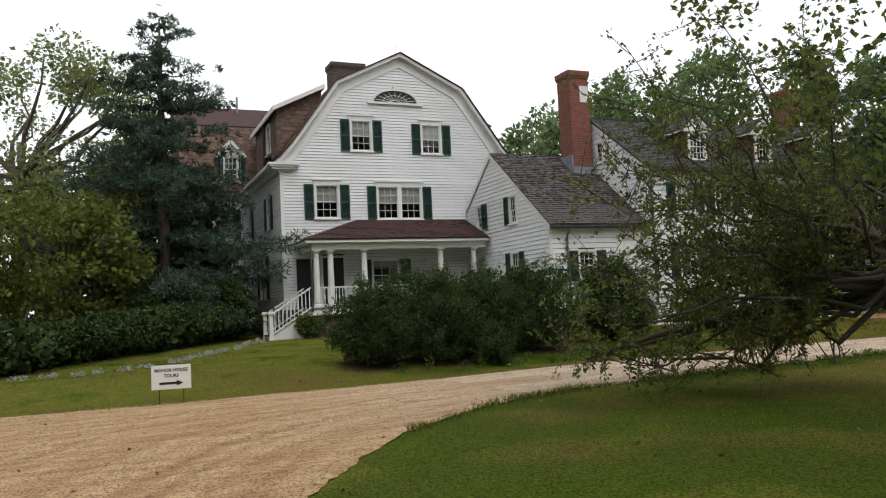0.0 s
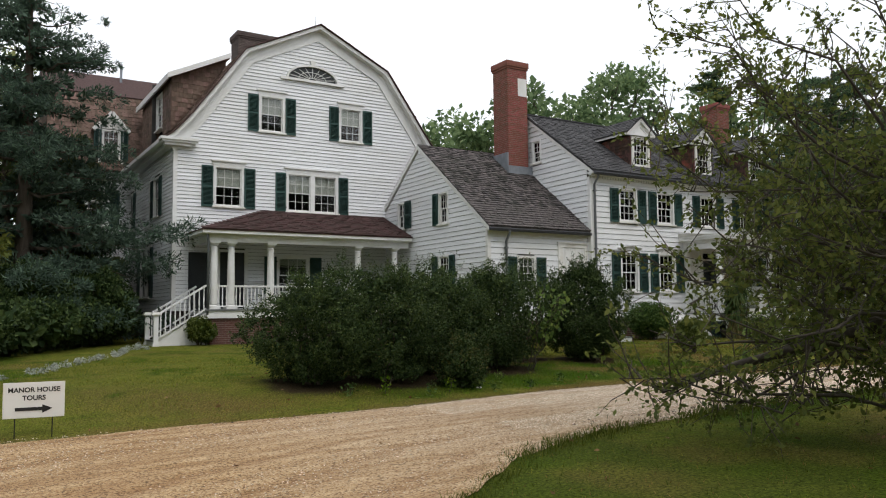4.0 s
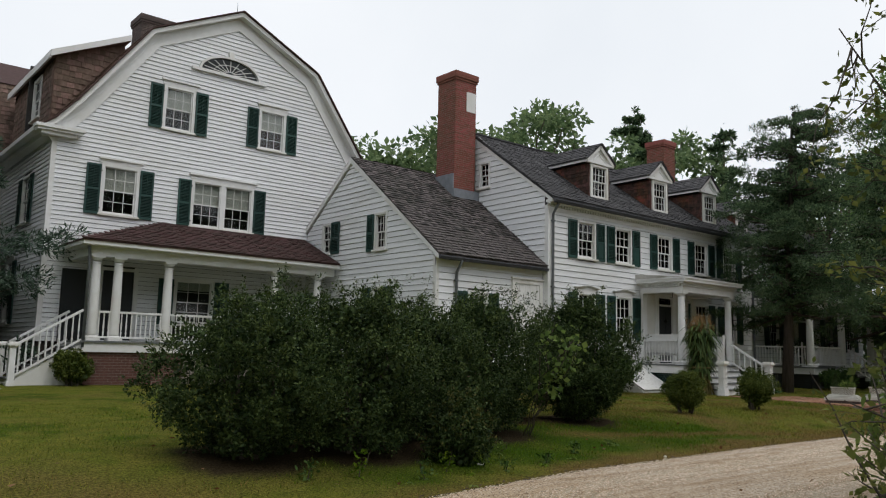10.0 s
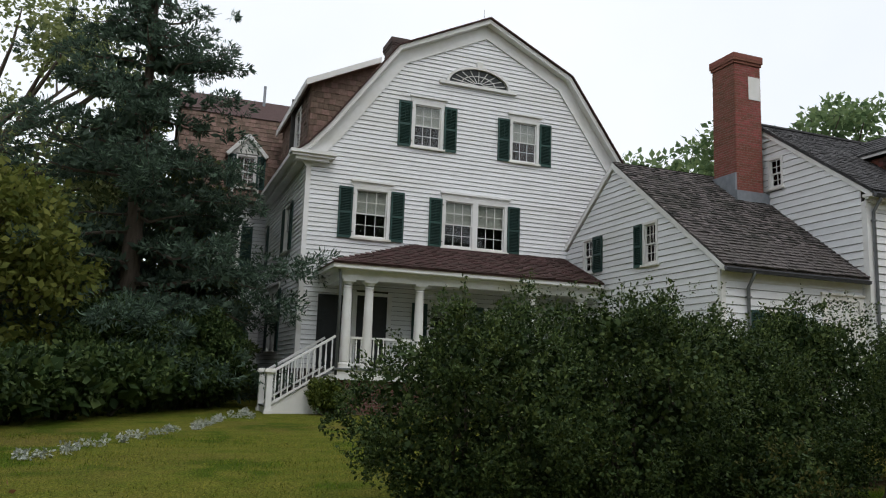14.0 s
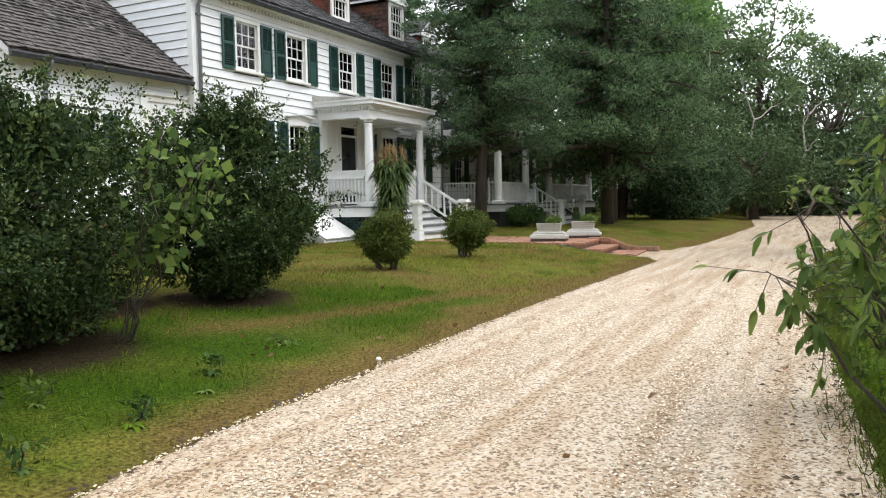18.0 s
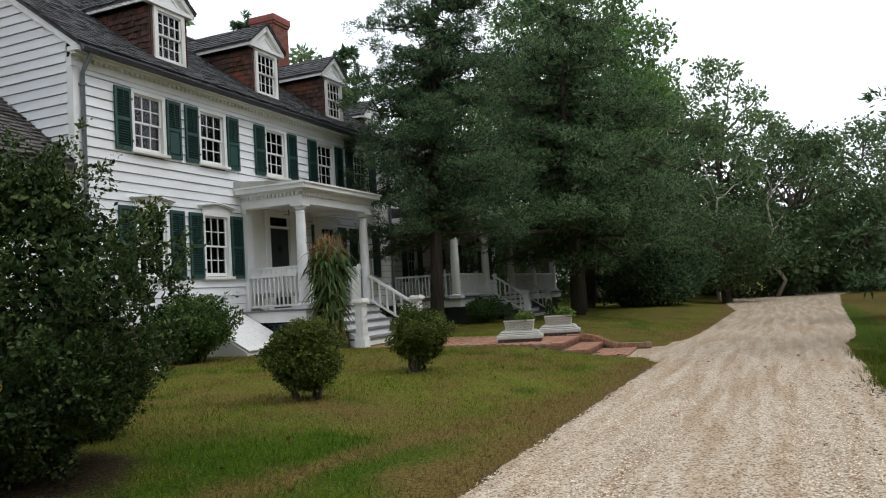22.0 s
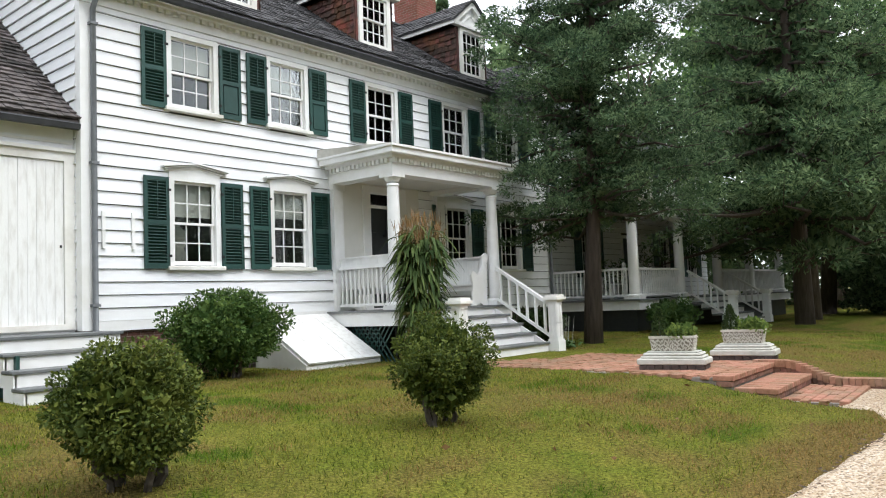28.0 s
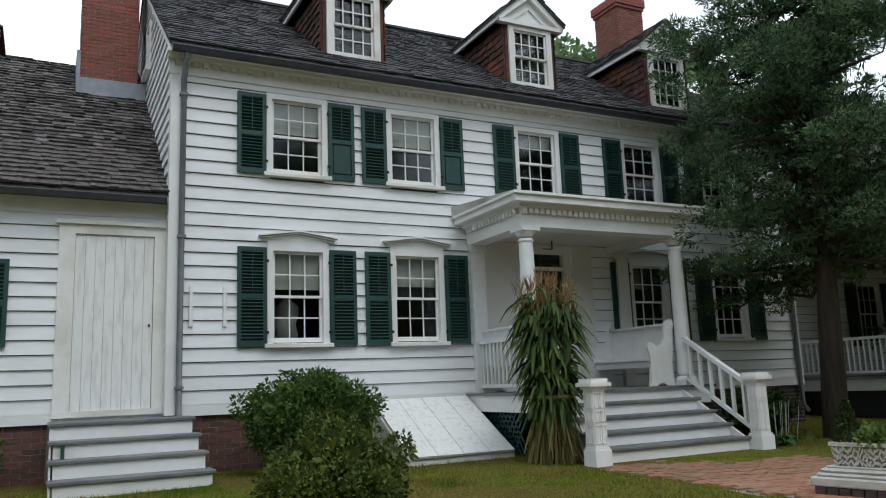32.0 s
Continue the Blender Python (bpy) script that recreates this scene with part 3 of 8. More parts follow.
def tufts(name, points, height, mat, seed, width=0.1):
    """One leaning triangular blade at each point."""
    rng = np.random.default_rng(seed)
    n = len(points)
    a = rng.uniform(0, 2 * np.pi, n)
    s = np.stack([np.cos(a), np.sin(a), 0 * a], 1) * height[:, None] * width
    tip = points + np.stack([rng.normal(0, 0.45, n), rng.normal(0, 0.45, n), np.ones(n)], 1) * height[:, None]
    v = np.stack([points - s, points + s, tip], 1).reshape(-1, 3)
    me = bpy.data.meshes.new(name)
    me.vertices.add(3 * n)
    me.vertices.foreach_set("co", v.astype(np.float32).ravel())
    me.loops.add(3 * n)
    me.loops.foreach_set("vertex_index", np.arange(3 * n, dtype=np.int32))
    me.polygons.add(n)
    me.polygons.foreach_set("loop_start", np.arange(0, 3 * n, 3, dtype=np.int32))
    me.update(calc_edges=True)
    me.materials.append(mat)
    return new(name, me)


def blobs(rng, clumps, n, low=0.7, high=1.05, floor=None):
    """Points and outward directions near the skins of ellipsoid clumps (x, y, z, rx, ry, rz)."""
    c = np.array(clumps, float)
    area = (c[:, 3] * c[:, 4] + c[:, 3] * c[:, 5] + c[:, 4] * c[:, 5])
    k = rng.choice(len(c), n, p=area / area.sum())
    d = rng.normal(0, 1, (n, 3))
    d /= np.linalg.norm(d, axis=1, keepdims=True)
    p = c[k, :3] + d * c[k, 3:6] * rng.uniform(low, high, (n, 1))
    if floor is not None:
        keep = p[:, 2] > floor
        p, d = p[keep], d[keep]
    return p, d


def clumped(rng, cx, cy, z0, z1, r, count, size=(0.35, 0.6), egg=0.5):
    """Many small clumps that fill a crown between z0 and z1, widest at the share egg of its height."""
    out = []
    while len(out) < count:
        t = rng.uniform(0, 1)
        w = r * math.sqrt(max(0.0, 1 - ((t - egg) / (egg if t < egg else 1 - egg)) ** 2 * 0.9))
        a, q = rng.uniform(0, 2 * math.pi), math.sqrt(rng.uniform(0.25, 1))
        s = rng.uniform(*size)
        out.append((cx + math.cos(a) * q * w, cy + math.sin(a) * q * w, z0 + t * (z1 - z0), s, s, s * rng.uniform(0.6, 0.9)))
    return out


def wander(rng, a, b, n=6, sag=0.1):
    a, b = Vector(a), Vector(b)
    L = (b - a).length
    return [a.lerp(b, i / n) + Vector(rng.normal(0, 0.035 * L, 3)) * (0 if i in (0, n) else 1) + Vector((0, 0, -sag * L * math.sin(math.pi * i / n))) for i in range(n + 1)]


def shrub(name, label, x, y, r, h, seed, mat, leaves, size, stems=7, category="shrub", skirt=0.12, group="", squash=1.0):
    rng = np.random.default_rng(seed)
    base = gz(x, y)
    t = thing(name, label, category, pose(x, y, base), group)
    for i in range(stems):
        a = rng.uniform(0, 2 * math.pi)
        Geo().tube(wander(rng, (0.12 * math.cos(a), 0.12 * math.sin(a), -0.05), (r * 0.6 * math.cos(a), r * 0.6 * math.sin(a), h * rng.uniform(0.5, 0.8)), 5, 0.05), [0.03, 0.026, 0.022, 0.018, 0.013, 0.008], 5).out("stem", M["twig"], t, "bare woody stem")
    cl = [(0, 0, h * 0.54, r * 0.84, r * 0.84 * squash, h * 0.43)]
    for i in range(int(18 + r * 34)):
        d = rng.normal(0, 1, 3)
        d /= np.linalg.norm(d)
        s = rng.uniform(0.13, 0.30) * min(r, 1.2)
        w = (0.84 + 0.10 * rng.uniform(-1, 1)) * (1 if d[2] > -0.2 else 0.86)
        cl.append((d[0] * r * w, d[1] * r * w * squash, h * (0.54 + 0.41 * d[2] * w / 0.84), s, s, s * 0.85))
    p, d = blobs(rng, cl, leaves, 0.55, 1.08, h * skirt)
    leaf_cloud("foliage", p, d, size, mat, t, seed + 1)
    # dense inner twigs and shaded leaves
    q = rng.normal(0, 1, (leaves // 3, 3))
    q /= np.linalg.norm(q, axis=1, keepdims=True)
    q *= rng.uniform(0.3, 0.78, (len(q), 1))
    pts = np.stack([q[:, 0] * r * 0.9, q[:, 1] * r * 0.9 * squash, h * (0.52 + 0.46 * q[:, 2])], 1)
    leaf_cloud("inner_foliage", pts[pts[:, 2] > h * skirt], q[pts[:, 2] > h * skirt], size * 2.3, mat, t, seed + 2, 0.9)
    return t


def overgrown(name, label, x, y, r, h, seed, mat, tip, leaves, size, group="", squash=1.0, foot=0.62, category="shrub"):
    """An unclipped shrub that reaches the ground: hundreds of upright leafy sprays round a dense dark inside."""
    rng = np.random.default_rng(seed)
    t = thing(name, label, category, pose(x, y, gz(x, y)), group)
    for i in range(5):
        a = i * 1.26 + rng.uniform(0, 0.6)
        Geo().tube(wander(rng, (0.1 * math.cos(a), 0.1 * math.sin(a), -0.05), (r * 0.35 * math.cos(a), r * 0.35 * math.sin(a), h * 0.7), 5, 0.03), [0.035, 0.03, 0.024, 0.018, 0.013, 0.008], 5).out("stem", M["twig"], t)
    lump = rng.uniform(0, 6.28, 6)

    def skin(a, q):
        """Radius at the height share q towards the angle a."""
        prof = np.where(q < 0.45, foot + (1 - foot) * np.clip(q / 0.45, 0, 1), np.sqrt(np.clip(1 - ((q - 0.45) / 0.55) ** 2, 0.0, 1)))
        return r * prof * np.minimum(1.16, 0.94 + 0.15 * np.sin(2 * a + lump[0]) + 0.14 * np.sin(3 * a + 6 * q + lump[1]) + 0.10 * np.sin(5 * a - 9 * q + lump[2]) + 0.07 * np.sin(9 * a + 14 * q + lump[3]))

    # rounded knots of leaves with gaps between them, and pointed sprays that break the outline
    nk = int(150 * r * h)
    a, q = rng.uniform(0, 6.283, nk), rng.uniform(0.04, 1, nk) ** 0.85
    w = skin(a, q) * np.where(q > 0.8, np.sqrt(rng.uniform(0, 1, nk)), rng.uniform(0.74, 0.97, nk))
    zz = h * 0.92 * q * (1 + 0.12 * np.sin(3 * a + lump[4]) + 0.05 * np.sin(7 * a + lump[5]))
    knot = np.stack([np.cos(a) * w, np.sin(a) * w * squash, zz], 1)
    way = np.stack([np.cos(a), np.sin(a), 0.35 + 1.2 * q], 1) + rng.normal(0, 0.25, (nk, 3))
    way /= np.linalg.norm(way, axis=1, keepdims=True)
    girth = rng.uniform(0.07, 0.17, (nk, 1))
    j = rng.integers(0, nk, leaves)
    d = rng.normal(0, 1, (leaves, 3)) + 0.9 * way[j]
    d /= np.linalg.norm(d, axis=1, keepdims=True)
    p = knot[j] + d * girth[j] * rng.uniform(0.6, 1.05, (leaves, 1)) ** 0.7
    spray = rng.uniform(0, 1, (leaves, 1)) < 0.3
    p = np.where(spray, knot[j] + way[j] * girth[j] * rng.uniform(0.3, 2.0, (leaves, 1)) + rng.normal(0, 0.018, (leaves, 3)), p)
    d = np.where(spray, way[j] + 0.3 * d, d)
    ok = p[:, 2] > 0.02
    # lighter leaves, outermost and more numerous higher up, paint in light from above
    toplit = (np.einsum("ij,ij->i", d, way[j]) > 0.75) & (rng.uniform(0, 1, leaves) < 0.10 + 0.35 * np.clip(p[:, 2] / h, 0, 1) ** 1.5) & ok
    leaf_cloud("foliage", p[ok & ~toplit], d[ok & ~toplit], size, mat, t, seed + 1)
    leaf_cloud("young_foliage", p[toplit], d[toplit], size * 0.9, tip, t, seed + 3, label="lighter green leaf tips that paint in light from above")
    m = leaves // 4
    a, q = rng.uniform(0, 6.283, m), rng.uniform(0.03, 0.92, m)
    w = skin(a, q) * np.sqrt(rng.uniform(0.1, 0.5, m))
    p = np.stack([np.cos(a) * w, np.sin(a) * w * squash, h * q], 1)
    leaf_cloud("inner_foliage", p, rng.normal(0, 1, (m, 3)), size * 1.5, mat, t, seed + 2, 0.8)
    return t


def conifer(name, label, x, y, h, r, z0, seed, mat, leaves, size, trunk_r=0.3, tiers=24, power=0.9, rise=0.1, category="tree", lean=(0, 0), near=False):
    """A tapering trunk, whorls of drooping limbs and sprays of needles along each limb."""
    rng = np.random.default_rng(seed)
    base = gz(x, y)
    t = thing(name, label, category, pose(x, y, base))
    g = Geo()
    top = (lean[0] * 0.93, lean[1] * 0.93, h * 0.93)
    g.tube([(0, 0, -0.15), (lean[0] * 0.3, lean[1] * 0.3, h * 0.3), (lean[0] * 0.6, lean[1] * 0.6, h * 0.6), top], [trunk_r * 1.25, trunk_r * 0.85, trunk_r * 0.5, 0.03], 10)
    g.out("trunk", M["cedarbark"] if near else M["bark"], t, "", True)
    limbs, pts, dirs = Geo(), [], []
    for k in range(tiers):
        s = k / (tiers - 1)
        z = z0 + (h * 0.97 - z0) * s
        w = r * (1 - s) ** power * rng.uniform(0.75, 1.1) + 0.15
        for j in range(int(rng.integers(4, 7))):
            a = rng.uniform(0, 2 * math.pi)
            L = w * rng.uniform(0.65, 1.1)
            o = Vector((lean[0] * z / h, lean[1] * z / h, z))
            e = o + Vector((math.cos(a) * L, math.sin(a) * L, L * rise * rng.uniform(-1.5, 1.5) - 0.06 * L))
            path = wander(rng, o, e, 4, 0.05)
            rads = [0.012 * L + 0.02, 0.010 * L + 0.015, 0.008 * L + 0.01, 0.012, 0.006]
            if near:
                Geo().tube(path, rads, 5).out("limb", M["cedarbark"], t)
            else:
                limbs.tube(path, rads, 4)
            pts.append((np.array(o), np.array(e), L))
    if not near:
        limbs.out("branchwork", M["bark"], t)["kind"] = "stuff"
    length = np.array([p[2] for p in pts])
    # clumps of short sprays along branchlets that fan out sideways from each limb
    nb = max(len(pts) * 6, leaves // 55)
    k = rng.choice(len(pts), nb, p=length ** 1.5 / (length ** 1.5).sum())
    o, e = np.array([p[0] for p in pts])[k], np.array([p[1] for p in pts])[k]
    s = rng.uniform(0.12, 1.0, (nb, 1)) ** 0.7
    along = e - o
    reach = np.linalg.norm(along, axis=1, keepdims=True) + 1e-9
    unit = along / reach
    cross = np.cross(unit, [0, 0, 1.0])
    way = unit * 0.7 + cross * rng.choice((-1.0, 1.0), (nb, 1)) * rng.uniform(0.1, 1.0, (nb, 1)) + np.array([0, 0, 1]) * rng.uniform(-0.3, 0.4, (nb, 1))
    span = np.clip(0.3 * reach * (1.15 - 0.6 * s), 0.12, 0.9) * rng.uniform(0.1, 1.2, (nb, 1))
    centre = o + along * s + way * span
    girth = (0.10 + 0.045 * r) * rng.uniform(0.5, 1.3, (nb, 1)) * (0.55 + 0.45 * np.clip(reach / r, 0, 1))
    j = rng.integers(0, nb, leaves)
    d = rng.normal(0, 1, (leaves, 3)) + 0.7 * way[j] + np.array([0, 0, 0.35])
    d /= np.linalg.norm(d, axis=1, keepdims=True)
    p = centre[j] + d * girth[j] * rng.uniform(0.25, 1.1, (leaves, 1)) ** 0.6 * np.array([1, 1, 0.62])
    leaf_cloud("crown", p, d + 0.6 * way[j], size, mat, t, seed + 1, 0.26, droop=-0.05, jitter=0.1)
    m = leaves // 6
    j = rng.integers(0, nb, m)
    p = o[j] + (centre[j] - o[j]) * rng.uniform(0.1, 0.75, (m, 1))
    leaf_cloud("inner_foliage", p, rng.normal(0, 1, (m, 3)), size * 1.7, mat, t, seed + 5, 0.4)
    return t


def broadleaf(name, label, x, y, h, r, z0, seed, mat, leaves, size, trunk_r=0.22, clumps=60, egg=0.55, csize=(0.7, 1.4), category="tree", base=None):
    rng = np.random.default_rng(seed)
    b = gz(x, y) if base is None else base
    t = thing(name, label, category, pose(x, y, b))
    cl = clumped(rng, 0, 0, z0, h, r, clumps, csize, egg)
    g = Geo()
    g.tube(wander(rng, (0, 0, -0.2), (rng.normal(0, 0.3), rng.normal(0, 0.3), z0 + (h - z0) * 0.55), 5, 0), [trunk_r * (1.2 - 0.17 * i) for i in range(6)], 8)
    g.out("trunk", M["bark"], t, "", True)
    g = Geo()
    for c in cl[::2]:
        o = (0, 0, max(z0 * 0.7, min(c[2] - 1.0, z0 + (h - z0) * 0.45)))
        g.tube(wander(rng, o, c[:3], 5, 0.04), [trunk_r * (0.42 - 0.07 * i) + 0.01 for i in range(6)], 4)
    g.out("branchwork", M["bark"], t)["kind"] = "stuff"
    p, d = blobs(rng, cl, leaves, 0.35, 1.1)
    leaf_cloud("crown", p, d, size, mat, t, seed + 1, 0.6, droop=0.2)
    return t

# ---- houses: walls of clapboards with real openings ----
def at_south(u, d, z, c):
    return (u, c - d, z)


def at_west(u, d, z, c):
    return (c - d, u, z)


def cut(a, b, holes):
    """The stretches of a..b that lie outside the holes."""
    out = [(a, b)]
    for h0, h1 in holes:
        out = [q for p in out for q in ((p[0], min(p[1], h0)), (max(p[0], h1), p[1])) if q[1] - q[0] > 0.02]
    return out


def clapboard_wall(name, label, place, c, z0, z1, span, openings, pitch, thick=0.16, mat="white"):
    """A wall in the plane c whose width at a height is span(z); openings are (u0, u1, z0, z1)."""
    wall = thing(name, label, "wall", kind="structure")
    edges = sorted({z0, z1, *[o[2] for o in openings], *[o[3] for o in openings]})
    rows, z = [], z0
    while z < z1 - 0.01:
        rows.append((z, min(z + pitch, z1)))
        z += pitch
    back = Geo()
    cuts = sorted({round(e, 4) for e in edges if z0 <= e <= z1} | {round(z0 + i * 0.25, 4) for i in range(int((z1 - z0) / 0.25) + 1)} | {round(z1, 4)})
    for a, b in zip(cuts, cuts[1:]):
        holes = [(o[0], o[1]) for o in openings if o[2] < (a + b) / 2 < o[3]]
        (p0, q0), (p1, q1) = span(a), span(b)
        for u0, u1 in cut(p0, q0, holes):
            w0, w1 = (p1 if u0 == p0 else u0), (q1 if u1 == q0 else u1)
            if w1 <= w0:
                w0 = w1 = (w0 + w1) / 2
            v = [place(u, d, zz, c) for zz, (l, r) in ((a, (u0, u1)), (b, (w0, w1))) for u in (l, r) for d in (-0.001, -thick)]
            back.add(v, BOX_FACES)
    # dark backing shows through the board gaps as painted shadow lines
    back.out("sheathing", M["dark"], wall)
    for k, (a, b) in enumerate(rows):
        holes = [(o[0], o[1]) for o in openings if o[2] < (a + b) / 2 < o[3]]
        (p0, q0), (p1, q1) = span(a), span(b)
        for u0, u1 in cut(p0, q0, holes):
            w0, w1 = (p1 if u0 == p0 else u0), (q1 if u1 == q0 else u1)
            if w1 <= w0:
                w0 = w1 = (w0 + w1) / 2
            j = 0.004 * math.sin(k * 7.3 + u0 * 3.1)
            v = [place(u0, 0.034 + j, a + 0.010, c), place(u0, 0, a + 0.010, c), place(w0, 0.006, b, c), place(w0, 0, b, c),
                 place(u1, 0.034 - j, a + 0.010 + j, c), place(u1, 0, a + 0.010, c), place(w1, 0.006, b, c), place(w1, 0, b, c)]
            part("clapboard", (v, list(BOX_FACES)), M[mat], wall)
    return wall


def shutter_parts(t, x0, x1, z0, z1, detail, solid_low=False):
    """Louvred shutter standing 3 cm off the wall."""
    w = x1 - x0
    s = 0.055
    g = Geo()
    y0, y1 = -0.075, -0.04
    zm = z0 + (z1 - z0) * 0.5
    g.box(x0, x0 + s, y0, y1, z0, z1).box(x1 - s, x1, y0, y1, z0, z1)
    for a, b in ((z0, z0 + 0.085), (zm - 0.035, zm + 0.035), (z1 - 0.06, z1)):
        g.box(x0 + s, x1 - s, y0, y1, a, b)
    g.box(x0 + s, x1 - s, y1 - 0.006, y1, z0 + 0.085, z1 - 0.06)
    g.box(x0 + w / 2 - 0.006, x0 + w / 2 + 0.006, y0 - 0.012, y0, zm + 0.05, z1 - 0.08)
    sh = g.out("shutter", M["green"], t, "dark green louvred wooden shutter")
    gaps = [(zm + 0.035, z1 - 0.06)]
    if solid_low:
        Geo().box(x0 + s + 0.02, x1 - s - 0.02, y0 + 0.006, y1 - 0.002, z0 + 0.11, zm - 0.06).out("panel", M["green"], sh)
    else:
        gaps.append((z0 + 0.085, zm - 0.035))
    slats = Geo()
    for a, b in gaps:
        n = int((b - a) / 0.048)
        for i in range(n):
            z = a + (b - a) * (i + 0.5) / n
            if detail:
                ob = new("slat", slat_mesh(w - 2 * s))
                ob.parent = sh
                ob.matrix_basis = pose(x0 + w / 2, (y0 + y1) / 2 - 0.004, z, -38)
            else:
                slats.turned(pose(x0 + w / 2, (y0 + y1) / 2, z, -38), -w / 2 + s, w / 2 - s, -0.022, 0.022, -0.004, 0.004)
    if not detail:
        slats.out("slats", M["green"], sh)
    h = Geo()
    for z in (z0 + 0.2, z1 - 0.2):
        inner = x1 if x1 < 0 else x0
        h.box(inner - 0.03, inner + 0.03, y0 - 0.006, y0, z - 0.02, z + 0.02)
    h.out("hinges", M["iron"], sh, "black iron strap hinges")


SLATS = {}


def slat_mesh(w):
    k = round(w, 3)
    if k not in SLATS:
        g = Geo().box(-w / 2, w / 2, -0.022, 0.022, -0.004, 0.004)
        SLATS[k] = mesh_of("slat", g.v, g.f, M["green"])
    return SLATS[k]


def window_unit(label, m, w, h, cols=3, rows=2, shutters=(1, 1), sh_w=0.42, hood="", blind=0.4, detail=True, frame_w=0.085, name="window", twin=False, solid=False, group=""):
    """A sash window, its middle bottom at the origin, facing -y; w and h are those of the glazed opening."""
    t = thing(name, label, "window", m, group, "structure")
    halves = [(-w / 2, w / 2)] if not twin else [(-w / 2, -0.09), (0.09, w / 2)]
    f = frame_w
    g = Geo()
    g.box(-w / 2 - f, -w / 2, -0.045, 0.10, -0.02, h + f).box(w / 2, w / 2 + f, -0.045, 0.10, -0.02, h + f).box(-w / 2, w / 2, -0.045, 0.10, h, h + f)
    if twin:
        g.box(-0.09, 0.09, -0.045, 0.10, 0, h)
    g.out("window_frame", M["trim"], t)
    part("window_sill", bevelled(-w / 2 - f - 0.05, w / 2 + f + 0.05, -0.11, 0.10, -0.085, -0.02, 0.008), M["peel"], t, "white sill with peeling paint")
    for a, b in halves:
        for k, (z0, z1, y) in enumerate(((0, h * 0.5 + 0.02, 0.045), (h * 0.5 - 0.02, h, 0.012))):
            s = Geo()
            e = 0.038
            s.box(a, a + e, y, y + 0.03, z0, z1).box(b - e, b, y, y + 0.03, z0, z1).box(a + e, b - e, y, y + 0.03, z0, z0 + e + (0.03 if k == 0 else 0)).box(a + e, b - e, y, y + 0.03, z1 - e, z1)
            zl, zh = z0 + e + (0.03 if k == 0 else 0), z1 - e
            for i in range(1, cols):
                x = a + e + (b - a - 2 * e) * i / cols
                s.box(x - 0.009, x + 0.009, y + 0.004, y + 0.026, zl, zh)
            for j in range(1, rows):
                z = zl + (zh - zl) * j / rows
                s.box(a + e, b - e, y + 0.006, y + 0.024, z - 0.009, z + 0.009)
            sash = s.out("sash", M["trim"], t)
            if detail:
                for i in range(cols):
                    for j in range(rows):
                        xa, xb = a + e + (b - a - 2 * e) * i / cols, a + e + (b - a - 2 * e) * (i + 1) / cols
                        za, zb = zl + (zh - zl) * j / rows, zl + (zh - zl) * (j + 1) / rows
                        p = Geo().box(xa, xb, y + 0.013, y + 0.017, za, zb).out("pane", M["glass"], sash)
                        p.visible_shadow = False
            else:
                p = Geo().box(a + e, b - e, y + 0.013, y + 0.017, zl, zh).out("pane", M["glass"], sash)
                p.visible_shadow = False
        if blind:
            b2 = Geo()
            n = 8
            z0, z1 = h * (1 - blind), h - 0.03
            b2.add([(a + 0.02 + (b - a - 0.04) * i / n, 0.10 + 0.004 * math.sin(i * 2.1), z) for z in (z0, z1) for i in range(n + 1)], [(i, i + 1, n + 2 + i, n + 1 + i) for i in range(n)])
            b2.box(a + 0.02, b - 0.02, 0.097, 0.107, z0 - 0.02, z0)
            b2.out("roller_blind", M["blind"], t, "half-drawn cream roller blind")
    if hood == "pediment":
        g = Geo()
        o = w / 2 + f + 0.07
        for k, (dy, dz, th) in enumerate(((0.06, 0.05, 0.024), (0.10, 0.080, 0.018), (0.135, 0.104, 0.024))):
            q = o + 0.03 * k
            z = h + f + dz + 0.01
            for e in (-1, 1):
                g.prism([(0, z + 0.085), (e * q, z), (e * q, z + th), (0, z + th + 0.085)], "y", -dy, 0)
        g.prism([(-w / 2 - f, h + f), (w / 2 + f, h + f), (w / 2 + f, h + f + 0.07), (0, h + f + 0.15), (-w / 2 - f, h + f + 0.07)], "y", -0.045, 0)
        g.out("hood", M["trim"], t, "shallow pedimented window hood")
    elif hood == "flat":
        g = Geo().box(-w / 2 - f - 0.05, w / 2 + f + 0.05, -0.05, 0, h + f, h + f + 0.13).box(-w / 2 - f - 0.1, w / 2 + f + 0.1, -0.11, 0, h + f + 0.13, h + f + 0.19)
        g.out("hood", M["trim"], t, "flat moulded window head")
    x = w / 2 + f + 0.015
    if shutters[0]:
        shutter_parts(t, -x - sh_w, -x, -0.06, h + 0.04, detail)
    if shutters[1]:
        shutter_parts(t, x, x + sh_w, -0.06, h + 0.04, detail, solid)
    return t


def opening(cx, w, z, h):
    return (cx - w / 2 - 0.03, cx + w / 2 + 0.03, z - 0.03, z + h + 0.03)


